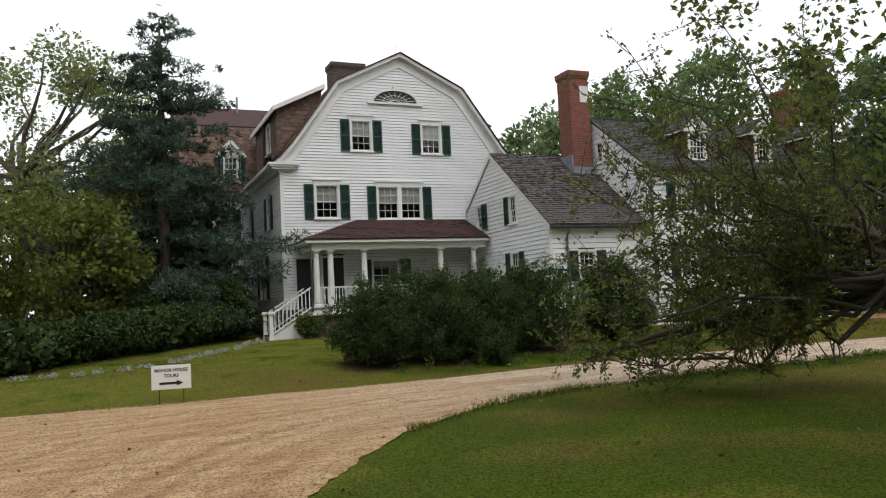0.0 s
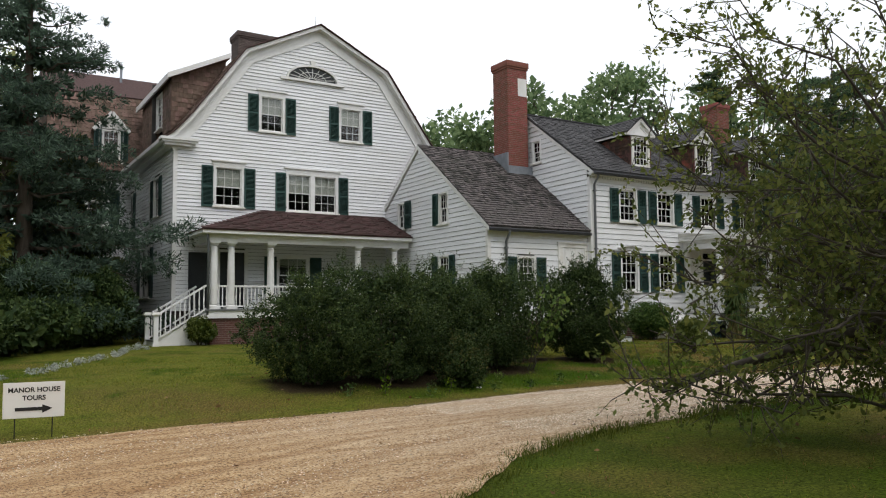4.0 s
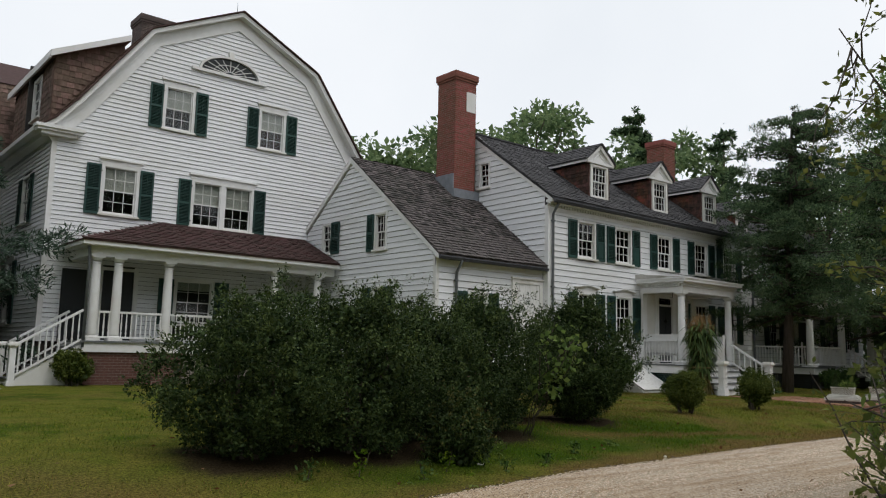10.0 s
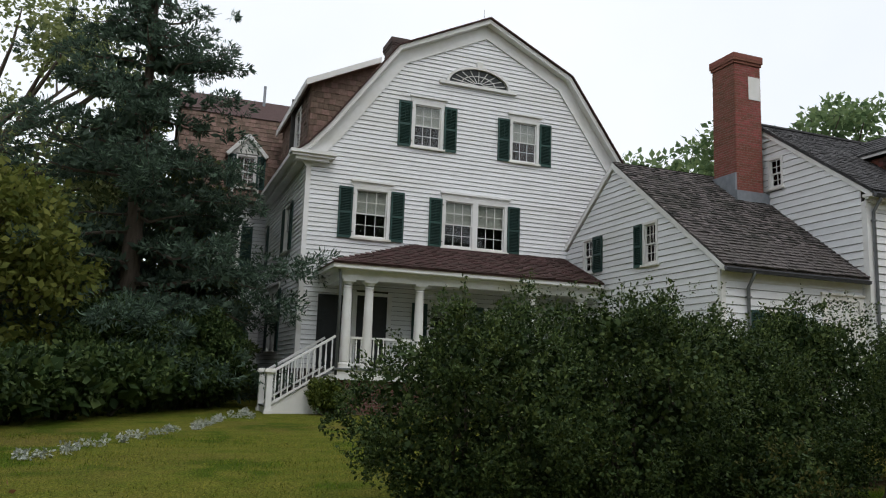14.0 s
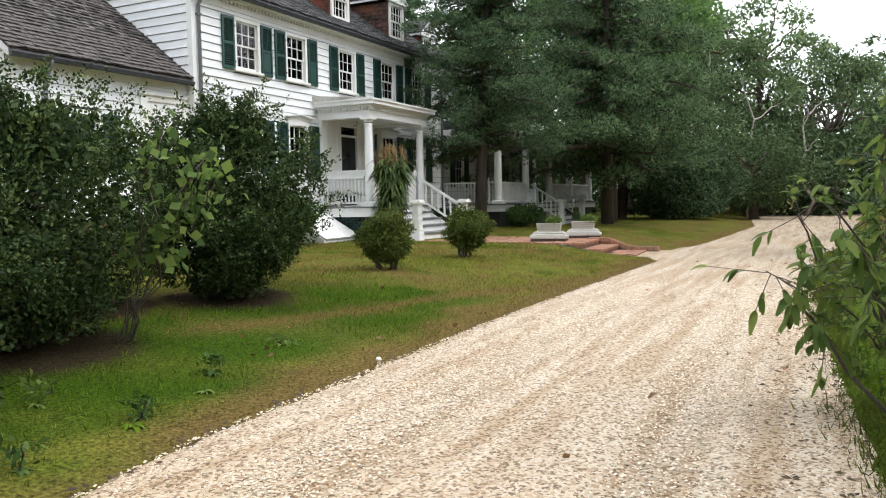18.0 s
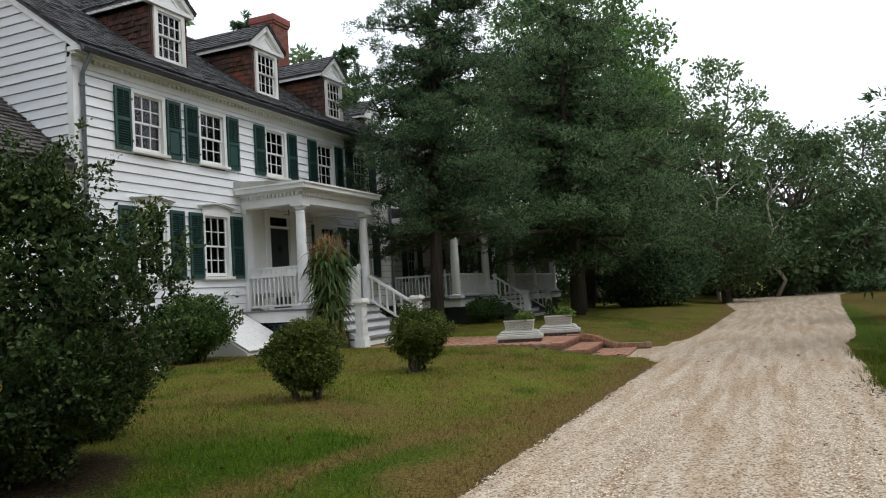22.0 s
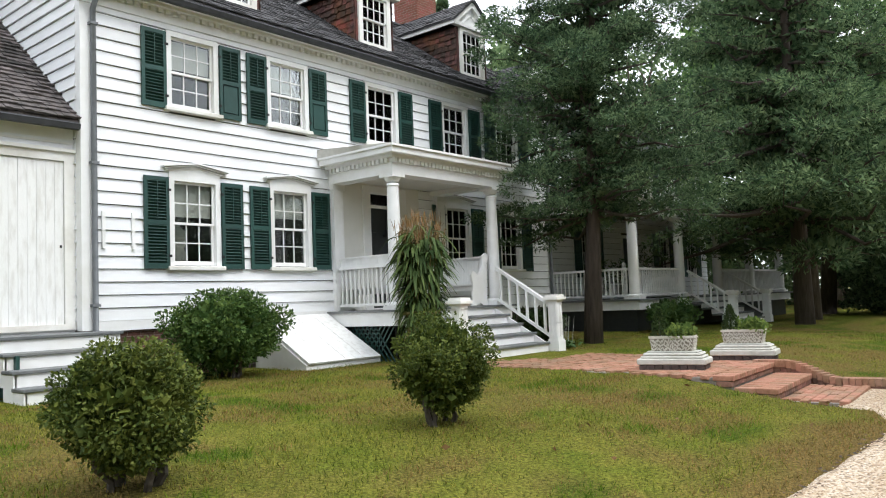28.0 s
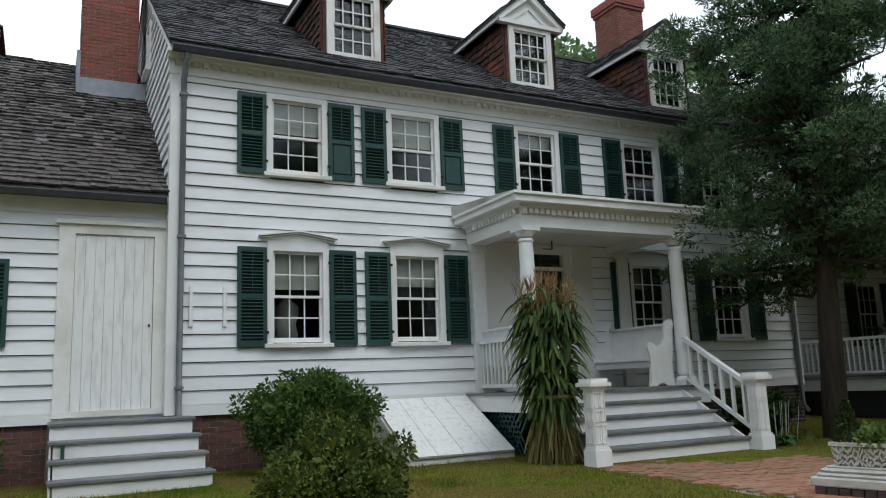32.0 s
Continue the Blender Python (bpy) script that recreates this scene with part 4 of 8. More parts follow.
def shingle_field(name, label, o, ux, uz, width_at, length, mat, parent, pitch=0.15, piece=0.16, thick=0.014, seed=3, single=0, outward=None):
    """Overlapping shingles on a slope: o is the low corner, ux the unit way along the eave, uz up the slope."""
    rng = np.random.default_rng(seed)
    o, ux, uz = np.array(o, float), np.array(ux, float), np.array(uz, float)
    n = np.cross(ux, uz)
    if n[2] < 0 or (outward is not None and float(np.dot(n, outward)) < 0):
        n = -n
    rows, v = int(length / pitch) + 1, []
    for r in range(rows):
        s = r * pitch
        a, b = width_at(s)
        x = a - rng.uniform(0, piece)
        while x < b:
            w = piece * rng.uniform(0.6, 1.35)
            x0, x1 = max(a, x), min(b, x + w - 0.006)
            if x1 - x0 > 0.02:
                d = rng.uniform(-0.012, 0.012)
                lift = thick * rng.uniform(1.0, 2.4)
                top = min(s + pitch * 1.25, length)
                for (xx, ss, hh) in ((x0, s + d, lift), (x1, s + d, lift), (x1, top, 0.004), (x0, top, 0.004), (x0, s + d, 0.0), (x1, s + d, 0.0)):
                    v.append(o + ux * xx + uz * ss + n * hh)
            x += w
    one = [(0, 1, 2, 3), (4, 5, 1, 0), (4, 0, 3), (5, 2, 1)]
    for i in range(min(single, len(v) // 6)):
        part("shingle", ([tuple(p) for p in v[6 * i:6 * i + 6]], one), mat, parent)
    v = v[6 * single:]
    k = len(v) // 6
    f = [q for i in range(k) for q in ((6 * i, 6 * i + 1, 6 * i + 2, 6 * i + 3), (6 * i + 4, 6 * i + 5, 6 * i + 1, 6 * i), (6 * i + 4, 6 * i, 6 * i + 3), (6 * i + 5, 6 * i + 2, 6 * i + 1))]
    ob = part(name, ([tuple(p) for p in v], f), mat, parent, label)
    ob["kind"] = "stuff"
    return ob


def bricks(name, label, place, c, u0, u1, z0, z1, mat, parent, single=0, proud=0.006, holes=()):
    """Courses of bricks in running bond on a wall plane."""
    L, H, J = 0.205, 0.062, 0.011
    g, z, k = Geo(), z0, 0
    while z < z1 - 0.02:
        u = u0 - (0.5 * (L + J) if k % 2 else 0)
        while u < u1:
            a, b = max(u, u0), min(u + L, u1)
            if b - a > 0.03 and not any(h[0] < (a + b) / 2 < h[1] and h[2] < z + H / 2 < h[3] for h in holes):
                p = proud + 0.003 * math.sin(k * 5.1 + u * 9.7)
                v = [place(uu, d, zz, c) for uu in (a, b) for d in (-0.02, p) for zz in (z, min(z + H, z1))]
                if single > 0:
                    single -= 1
                    part("brick", (v, list(BOX_FACES)), mat, parent)
                else:
                    g.add(v, BOX_FACES)
            u += L + J
        z += H + J
        k += 1
    if g.v:
        ob = g.out(name, mat, parent, label)
        ob["kind"] = "stuff"


def column(name, label, x, y, z0, z1, r, parent=None, n=20):
    t = thing(name, label, "column", pose(x, y, z0), "porch columns")
    H = z1 - z0
    prof = [(r, 0.14), (r * 1.0, 0.2)] + [(r * (1 - 0.16 * s * s), 0.2 + (H - 0.42) * s) for s in (0.25, 0.5, 0.75, 1)]
    Geo().lathe(prof + [(r * 0.84, H - 0.16)], n).out("shaft", M["trim"], t, "", True)
    Geo().box(-r * 1.4, r * 1.4, -r * 1.4, r * 1.4, 0, 0.07).lathe([(r * 1.32, 0.07), (r * 1.38, 0.09), (r * 1.32, 0.115), (r * 1.1, 0.14)], n).out("base", M["trim"], t)
    Geo().lathe([(r * 0.95, H - 0.21), (r * 0.98, H - 0.2), (r * 0.95, H - 0.185)], n).lathe([(r * 0.88, H - 0.13), (r * 1.2, H - 0.07), (r * 1.25, H - 0.055)], n).box(-r * 1.3, r * 1.3, -r * 1.3, r * 1.3, H - 0.055, H).out("capital", M["trim"], t)
    return t


def railing(name, label, a, b, h=0.8, gap=0.125, bal=0.035, low=0.1, turned=False, group=""):
    """Straight or raking railing from a to b (points at its foot)."""
    a, b = Vector(a), Vector(b)
    t = thing(name, label, "railing", Matrix.Translation(a), group)
    d = b - a
    Geo().beam(Vector((0, 0, h)), d + Vector((0, 0, h)), 0.085, 0.06).out("handrail", M["trim"], t)
    Geo().beam(Vector((0, 0, low)), d + Vector((0, 0, low)), 0.06, 0.05).out("bottom_rail", M["trim"], t)
    n = max(2, round(Vector((d.x, d.y, 0)).length / gap))
    zs = h - low
    if turned:
        g = Geo().lathe([(0.018, 0), (0.02, 0.12 * zs), (0.028, 0.2 * zs), (0.014, 0.24 * zs), (0.026, 0.4 * zs), (0.015, 0.8 * zs), (0.022, 0.86 * zs), (0.018, zs)], 8)
    else:
        g = Geo().box(-bal / 2, bal / 2, -bal / 2, bal / 2, 0, zs)
    me = mesh_of("baluster", g.v, g.f, M["trim"])
    for i in range(n):
        p = d * ((i + 0.5) / n)
        ob = new("baluster", me)
        ob.parent = t
        ob.matrix_basis = pose(p.x, p.y, p.z + low)
    return t


def newel(name, label, x, y, z, h, w=0.24, panels=True, group=""):
    t = thing(name, label, "post", pose(x, y, z), group)
    a = w / 2
    part("shaft", bevelled(-a, a, -a, a, 0.0, h - 0.1, 0.01), M["trim"], t)
    Geo().box(-a - 0.025, a + 0.025, -a - 0.025, a + 0.025, 0, 0.2).box(-a - 0.012, a + 0.012, -a - 0.012, a + 0.012, 0.2, 0.23).out("plinth", M["trim"], t)
    Geo().box(-a - 0.02, a + 0.02, -a - 0.02, a + 0.02, h - 0.14, h - 0.1).box(-a - 0.06, a + 0.06, -a - 0.06, a + 0.06, h - 0.1, h - 0.05).box(-a - 0.03, a + 0.03, -a - 0.03, a + 0.03, h - 0.05, h).out("cap", M["peel"], t)
    if panels:
        g = Geo()
        for k in range(4):
            m = pose(0, 0, 0, 0, 0, 90 * k)
            zs = (0.26, 0.48, h - 0.36, h - 0.17)
            for z0, z1 in ((0.27, 0.5), (0.54, h - 0.4), (h - 0.37, h - 0.18)):
                for c in (-w * 0.22, w * 0.22):
                    for q in ((c - 0.035, c + 0.035, z0, z0 + 0.012), (c - 0.035, c + 0.035, z1 - 0.012, z1), (c - 0.035, c - 0.025, z0, z1), (c + 0.025, c + 0.035, z0, z1)):
                        g.turned(m, q[0], q[1], -a - 0.008, -a + 0.002, q[2], q[3])
        g.out("panel_mouldings", M["trim"], t)
    return t

# ---- ground and drive ----
def axis(lo, hi, near0, near1, fine):
    a = list(np.arange(near0, near1 + 1e-6, fine))
    s, v = fine, near0
    while v > lo:
        s *= 1.35
        v -= s
        a.insert(0, v)
    s, v = fine, near1
    while v < hi:
        s *= 1.35
        v += s
        a.append(v)
    return np.array(a)


gx, gy = axis(-900, 900, -6, 34, 0.2), axis(-900, 900, 2, 28, 0.2)
GX, GY = np.meshgrid(gx, gy)
GZ = ground_z(GX, GY) + 0.012 * np.sin(GX * 1.3 + GY * 0.7) * np.sin(GY * 1.9 - GX * 0.4) * (GY > 15.5)
nx = len(gx)
ground_mesh = mesh_of("ground", [tuple(p) for p in np.stack([GX, GY, GZ], -1).reshape(-1, 3)],
                      [(j * nx + i, j * nx + i + 1, (j + 1) * nx + i + 1, (j + 1) * nx + i) for j in range(len(gy) - 1) for i in range(nx - 1)], M["lawn"], True)
dry, lush_shade = dry_at(GX, GY), lush_shade_at(GX, GY)
HEDGE = ((5.4, 16.75, 1.15, 1.75), (6.85, 16.75, 1.2, 2.0), (8.3, 17.25, 1.2, 1.85), (9.7, 17.5, 1.1, 2.05), (7.0, 18.9, 1.3, 2.2), (9.3, 19.2, 1.3, 2.25), (11.3, 18.75, 1.2, 2.2), (12.68, 17.95, 1.1, 2.25))


def earth_shade_at(x, y):
    """Share of bare earth and leaf mould under the hedge shrubs alone, their shade put into its dark colour."""
    out = 0 * x
    for hx, hy, r, h in HEDGE:
        out = np.maximum(out, smoothstep(0.84, 0.58, (np.hypot(x - hx, y - hy) + 0.35 * (patchy(x, y, 0.5) - 0.5)) / r))
    return out


for key, values in (("dry", dry), ("lush_shade", lush_shade), ("earth_shade", earth_shade_at(GX, GY))):
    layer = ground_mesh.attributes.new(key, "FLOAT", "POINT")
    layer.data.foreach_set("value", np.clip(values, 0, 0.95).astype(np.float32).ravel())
tagged(new("ground", ground_mesh), "mown lawn with worn brown patches", "lawn", kind="structure")


def strip(name, pairs, label, lift):
    v, f, n, w, groove = [], [], 0, 44, []
    rng = np.random.default_rng(5)
    for k in range(len(pairs) - 1):
        a, b = np.array(pairs[k]), np.array(pairs[k + 1])
        steps = max(2, int(np.linalg.norm(b - a) / 0.35))
        for i in range(steps):
            q = a + (b - a) * i / steps
            r, l = q[:2] + rng.normal(0, 0.018, 2), q[2:] + rng.normal(0, 0.018, 2)
            for j in range(w + 1):
                s = j / w
                p = r + (l - r) * s
                rut = -0.02 * (math.exp(-((s - 0.28) / 0.06) ** 2) + math.exp(-((s - 0.72) / 0.06) ** 2)) + 0.012 * math.exp(-((s - 0.5) / 0.12) ** 2)
                edge = 0.0 if 0 < j < w else -0.03
                rake = math.sin(s * 61 + 0.7 * math.sin(n * 0.21)) * math.sin(s * 23 + 0.05 * n) + 0.6 * math.sin(s * 97 - 0.04 * n + 1.3)
                rake *= min(1.0, max(0.4, (11 - p[0]) / 8))
                groove.append(rake)
                v.append((p[0], p[1], lift + rut + edge + 0.008 * rake + rng.normal(0, 0.003)))
            n += 1
    f = [(i * (w + 1) + j, (i + 1) * (w + 1) + j, (i + 1) * (w + 1) + j + 1, i * (w + 1) + j + 1) for i in range(n - 1) for j in range(w)]
    ob = part(name, (v, f), M["gravel"], None, "", True)
    ob.data.attributes.new("rake", "FLOAT", "POINT").data.foreach_set("value", groove)
    return tagged(ob, label, "gravel drive", kind="structure")


strip("road", DRIVE, "cream pea-gravel drive with faint wheel ruts", 0.026)
strip("road_west", ((-40, 9.5, -40, 14.9), (-12, 9.3, -12, 14.8), (-5, 8.5, -5, 14.7), (-2.0, 8, -1.8, 14.6), (0.8, 9.5, 0.6, 14.35)), "cream pea-gravel side drive", 0.020)

# ---- old house on the east: clapboards, five bays, three dormers ----
RX0, RX1, RY, RBACK, RBASE = 19.17, 31.6, 24.62, 31.6, 1.14
R_EAVE, R_RIDGE_Y, R_RIDGE_Z = 6.36, 28.15, 9.08
UP, LOW = [21.0, 22.95, 25.38, 27.75, 29.75], [21.0, 22.95, 27.72, 29.75]
WU, HU, ZU, WL_, HL, ZL = 0.78, 1.14, 4.64, 0.76, 1.34, 2.10
DOOR_X = 25.35
r_open = [opening(x, WU, ZU, HU) for x in UP] + [opening(x, WL_, ZL, HL) for x in LOW] + [(DOOR_X - 0.5, DOOR_X + 0.5, 1.25, 3.62)]
clapboard_wall("wall_east_house_front", "white clapboard front wall with flaking paint", at_south, RY, RBASE + 0.12, 6.1, lambda z: (RX0 + 0.14, RX1 - 0.12), r_open, 0.192)
R_SLOPE = (R_RIDGE_Z - R_EAVE) / (R_RIDGE_Y - 24.42)


def r_gable(z):
    y = max(RY + 0.12, 24.35 + (z + 0.02 - 6.31) / 0.7605)
    return (y, min(2 * R_RIDGE_Y - y, RBACK))


gable_win = (27.3, 27.78, 7.1, 7.98)
clapboard_wall("wall_east_house_gable", "white clapboard gable wall with peeling paint", at_west, RX0, RBASE + 0.12, 9.0, r_gable, [gable_win], 0.192, mat="white")
shell = thing("east_house_shell", "closed back walls and floors of the old house", "wall", kind="structure")
Geo().box(RX0 + 0.2, RX1, RBACK - 0.15, RBACK, 0, 6.3).box(RX1 - 0.15, RX1, RY + 0.17, RBACK - 0.15, 0.2, 6.3).out("rear_wall", M["white"], shell)
Geo().prism([(RY, 6.2), (2 * R_RIDGE_Y - RY, 6.2), (R_RIDGE_Y, R_RIDGE_Z - 0.1)], "x", RX1 - 0.15, RX1).out("east_gable", M["white"], shell)
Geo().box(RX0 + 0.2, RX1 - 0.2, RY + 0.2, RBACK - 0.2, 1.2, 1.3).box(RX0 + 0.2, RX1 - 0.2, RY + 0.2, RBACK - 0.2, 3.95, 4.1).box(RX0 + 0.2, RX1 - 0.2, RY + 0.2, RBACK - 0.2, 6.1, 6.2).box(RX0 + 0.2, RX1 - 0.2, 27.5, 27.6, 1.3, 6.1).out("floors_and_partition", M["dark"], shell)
base = thing("foundation_east_house", "red brick foundation under the old house", "foundation", kind="structure")
Geo().box(RX0 + 0.04, RX1, RY + 0.03, RY + 0.3, -0.1, RBASE).box(RX0 + 0.04, RX0 + 0.3, RY + 0.3, RBACK, -0.1, RBASE).out("mortar", M["mortar"], base)
bricks("brick", "", at_south, RY + 0.03, RX0 + 0.04, 21.6, 0.3, RBASE, M["base_brick"], base, 300)
bricks("brick_courses", "", at_south, RY + 0.03, 21.62, RX1, 0.3, RBASE, M["oldbrick"], base)
corner = thing("corner_boards_east_house", "white corner boards, sill board and cornice", "trim", kind="structure")
Geo().box(RX0 - 0.02, RX0 + 0.14, RY - 0.035, RY + 0.12, RBASE, 6.15).out("corner_board", M["trim"], corner)
Geo().box(RX1 - 0.13, RX1 + 0.02, RY - 0.035, RY + 0.1, RBASE, 6.15).out("corner_board", M["trim"], corner)
Geo().box(RX0 + 0.14, RX1 - 0.13, RY - 0.03, RY, RBASE - 0.02, RBASE + 0.14).out("sill_board", M["trim"], corner)
g = Geo().box(RX0 - 0.05, RX1 + 0.05, RY - 0.05, RY, 5.97, 6.17).box(RX0 - 0.08, RX1 + 0.08, RY - 0.17, RY - 0.05, 6.17, 6.22).box(RX0 - 0.1, RX1 + 0.1, RY - 0.25, RY, 6.22, 6.3)
g.out("cornice", M["trim"], corner)
dent = Geo().box(-0.035, 0.035, -0.06, 0, 0, 0.085)
dent_me = mesh_of("dentil", dent.v, dent.f, M["trim"])
for i in range(94):
    ob = new("dentil", dent_me)
    ob.parent = corner
    ob.matrix_basis = pose(RX0 + 0.06 + i * 0.13, RY - 0.05, 6.1)
Geo().prism([(RY - 0.2, 6.22), (RY - 0.2, 6.38), (R_RIDGE_Y, R_RIDGE_Z + 0.02), (R_RIDGE_Y, R_RIDGE_Z - 0.17)], "x", RX0 - 0.06, RX0 + 0.02).out("rake_board", M["trim"], corner)
Geo().prism([(2 * R_RIDGE_Y - RY + 0.2, 6.22), (2 * R_RIDGE_Y - RY + 0.2, 6.38), (R_RIDGE_Y, R_RIDGE_Z + 0.02), (R_RIDGE_Y, R_RIDGE_Z - 0.17)], "x", RX0 - 0.06, RX0 + 0.02).out("rake_board", M["trim"], corner)

roof = thing("roof_east_house", "dark weathered shingle roof with moss streaks", "roof", kind="structure")
ey, ez = RY - 0.27, 6.31
Geo().prism([(ey, ez), (ey, ez + 0.06), (R_RIDGE_Y, R_RIDGE_Z + 0.05), (2 * R_RIDGE_Y - ey, ez + 0.06), (2 * R_RIDGE_Y - ey, ez), (R_RIDGE_Y, R_RIDGE_Z - 0.03)], "x", RX0 - 0.08, RX1 + 0.08).out("decking", M["slate"], roof)
sl = Vector((0, R_RIDGE_Y - ey, R_RIDGE_Z - ez - 0.01))
shingle_field("shingles", "", (RX0 - 0.1, ey - 0.02, ez + 0.065), (1, 0, 0), tuple(sl.normalized()), lambda s: (0, RX1 - RX0 + 0.2), sl.length, M["slate"], roof, 0.15, 0.17, single=300)
Geo().beam((RX0 - 0.1, R_RIDGE_Y, R_RIDGE_Z + 0.07), (RX1 + 0.1, R_RIDGE_Y, R_RIDGE_Z + 0.07), 0.22, 0.05).out("ridge_cap", M["slate"], roof)
gut = Geo()
for z, y in ((0, 0),):
    gut.prism([(ey - 0.13, 6.27), (ey - 0.1, 6.2), (ey - 0.03, 6.19), (ey - 0.01, 6.33), (ey - 0.025, 6.33), (ey - 0.04, 6.21), (ey - 0.1, 6.22), (ey - 0.12, 6.28)], "x", RX0 - 0.05, RX1 + 0.1)
tagged(gut.out("gutter", M["gutter"]), "grey half-round eaves gutter", "gutter", kind="structure")


def downpipe(x, y, z0, z1, lead, n="downpipe"):
    t = thing(n, "grey painted metal downpipe on the clapboards", "downpipe", kind="structure")
    Geo().tube([(x, lead, z1 + 0.12), (x, lead, z1), (x, y - 0.09, z1 - 0.28), (x, y - 0.09, z0 + 0.15), (x, y - 0.2, z0)], [0.042] * 5, 10).out("pipe", M["pipe"], t, "", True)
    for z in (z0 + 0.5, (z0 + z1) / 2, z1 - 0.5):
        Geo().box(x - 0.055, x + 0.055, y - 0.14, y - 0.02, z - 0.02, z + 0.02).out("bracket", M["pipe"], t)


downpipe(19.32, RY, 1.0, 6.15, RY - 0.3)
downpipe(31.45, RY, 0.6, 6.15, RY - 0.3)

for k, x in enumerate(UP):
    window_unit("white six-over-six sash window with dark green shutters", pose(x, RY, ZU), WU, HU, blind=(0.42, 0.42, 0.2, 0.15, 0.15)[k], solid=k in (0, 1), name="window_" + str(k + 1), group="upper windows of the old house")
for k, x in enumerate(LOW):
    window_unit("white six-over-six sash window with pedimented hood and green shutters", pose(x, RY, ZL), WL_, HL, hood="pediment", blind=(0.4, 0.34, 0.3, 0.25)[k], name="window_" + str(k + 6), group="lower windows of the old house")
window_unit("small white attic window beside the brick chimney", pose(RX0, (gable_win[0] + gable_win[1]) / 2, 7.13, 0, 0, -90), 0.42, 0.82, 2, 2, (0, 0), blind=0, detail=False, frame_w=0.07, name="window_10")

# lampshade-like dress form that stands in the lower window
form = thing("dress_form", "cream fabric dress form behind the window glass", "dress form", pose(20.98, 25.15, 1.3))
Geo().lathe([(0.03, 0.0), (0.03, 0.78), (0.15, 0.8), (0.17, 0.95), (0.13, 1.1), (0.18, 1.25), (0.17, 1.38), (0.08, 1.46), (0.05, 1.52), (0.0, 1.53)], 18).out("torso", M["blind"], form, "", True)


def dormer(x, y0, w, h, z0, label, mat="dormer", depth=2.6):
    """Pedimented dormer: window face at y0, roof running back into the slope."""
    t = thing("dormer", label, "dormer", pose(x, y0, z0), "dormers")
    o = w / 2 + 0.17
    side = Geo()
    for s in (-1, 1):
        side.prism([(0.02, -0.12), (0.02, h + 0.08), (depth, h + 0.08), (depth, h + 0.02)], "x", s * o - 0.03, s * o + 0.03)
    side.box(-o, -o + 0.16, 0.0, 0.04, -0.15, h + 0.08).box(o - 0.16, o, 0.0, 0.04, -0.15, h + 0.08)
    side.out("cheek", M[mat], t)
    for s in (-1, 1):
        sf = shingle_field("cheek_shingles", "", (s * (o + 0.035), 0.0, -0.1), (0, 1, 0), (0, 0, 1), lambda q: (0.0, 0.2 + max(0, q - 0.02) / R_SLOPE), h + 0.16, M[mat], t, 0.13, 0.15, 0.018, seed=int(x * 10) + s, outward=(s, 0, 0))
    fr = Geo().box(-w / 2 - 0.11, -w / 2, -0.05, 0.03, -0.12, h + 0.08).box(w / 2, w / 2 + 0.11, -0.05, 0.03, -0.12, h + 0.08).box(-w / 2, w / 2, -0.05, 0.03, -0.12, 0).box(-w / 2, w / 2, -0.05, 0.03, h, h + 0.08)
    fr.out("window_frame", M["peel"], t, "white frame with peeling paint")
    part("window_sill", bevelled(-w / 2 - 0.14, w / 2 + 0.14, -0.09, 0.0, -0.17, -0.12, 0.006), M["peel"], t)
    s = Geo()
    for k, (a, b, y) in enumerate(((0, h / 2 + 0.015, 0.01), (h / 2 - 0.015, h, -0.02))):
        s.box(-w / 2, -w / 2 + 0.035, y, y + 0.025, a, b).box(w / 2 - 0.035, w / 2, y, y + 0.025, a, b).box(-w / 2, w / 2, y, y + 0.025, a, a + 0.035).box(-w / 2, w / 2, y, y + 0.025, b - 0.035, b)
        for i in range(1, 4):
            s.box(-w / 2 + w * i / 4 - 0.009, -w / 2 + w * i / 4 + 0.009, y, y + 0.02, a, b)
        s.box(-w / 2, w / 2, y + 0.002, y + 0.018, (a + b) / 2 - 0.009, (a + b) / 2 + 0.009)
    s.out("sash", M["trim"], t)
    p = Geo().box(-w / 2, w / 2, 0.04, 0.044, 0, h).out("pane", M["glass"], t)
    p.visible_shadow = False
    # pediment
    e, rise = o + 0.19, 0.56
    zt = h + 0.12
    Geo().prism([(-e, zt), (e, zt), (0, zt + rise + 0.06)], "y", -0.02, 0.03).out("tympanum", M["trim"], t)
    g = Geo().box(-e, e, -0.1, 0.02, zt - 0.03, zt + 0.05)
    for s_ in (-1, 1):
        g.beam((s_ * e, -0.06, zt + 0.05), (0, -0.06, zt + rise + 0.06), 0.14, 0.09, up=(0, -1, 0))
        g.beam((s_ * e * 0.45, -0.03, zt + 0.10), (0, -0.03, zt + rise * 0.62), 0.03, 0.03, up=(0, -1, 0))
        g.box(s_ * e - 0.02, s_ * e + 0.02, -0.1, depth * 0.75, zt - 0.02, zt + 0.06)
    g.out("pediment", M["trim"], t, "white pediment with raised moulding")
    r = Geo()
    for s_ in (-1, 1):
        r.add([(s_ * (e + 0.04), -0.14, zt + 0.05), (0, -0.14, zt + rise + 0.12), (0, depth + 0.4, zt + rise + 0.12), (s_ * (e + 0.04), depth + 0.4, zt + 0.05),
               (s_ * (e + 0.04), -0.14, zt + 0.09), (0, -0.14, zt + rise + 0.16), (0, depth + 0.4, zt + rise + 0.16), (s_ * (e + 0.04), depth + 0.4, zt + 0.09)],
              ((0, 1, 2, 3), (4, 7, 6, 5), (0, 4, 5, 1), (3, 2, 6, 7), (0, 3, 7, 4), (1, 5, 6, 2)))
    r.out("dormer_roof", M["slate"], t)
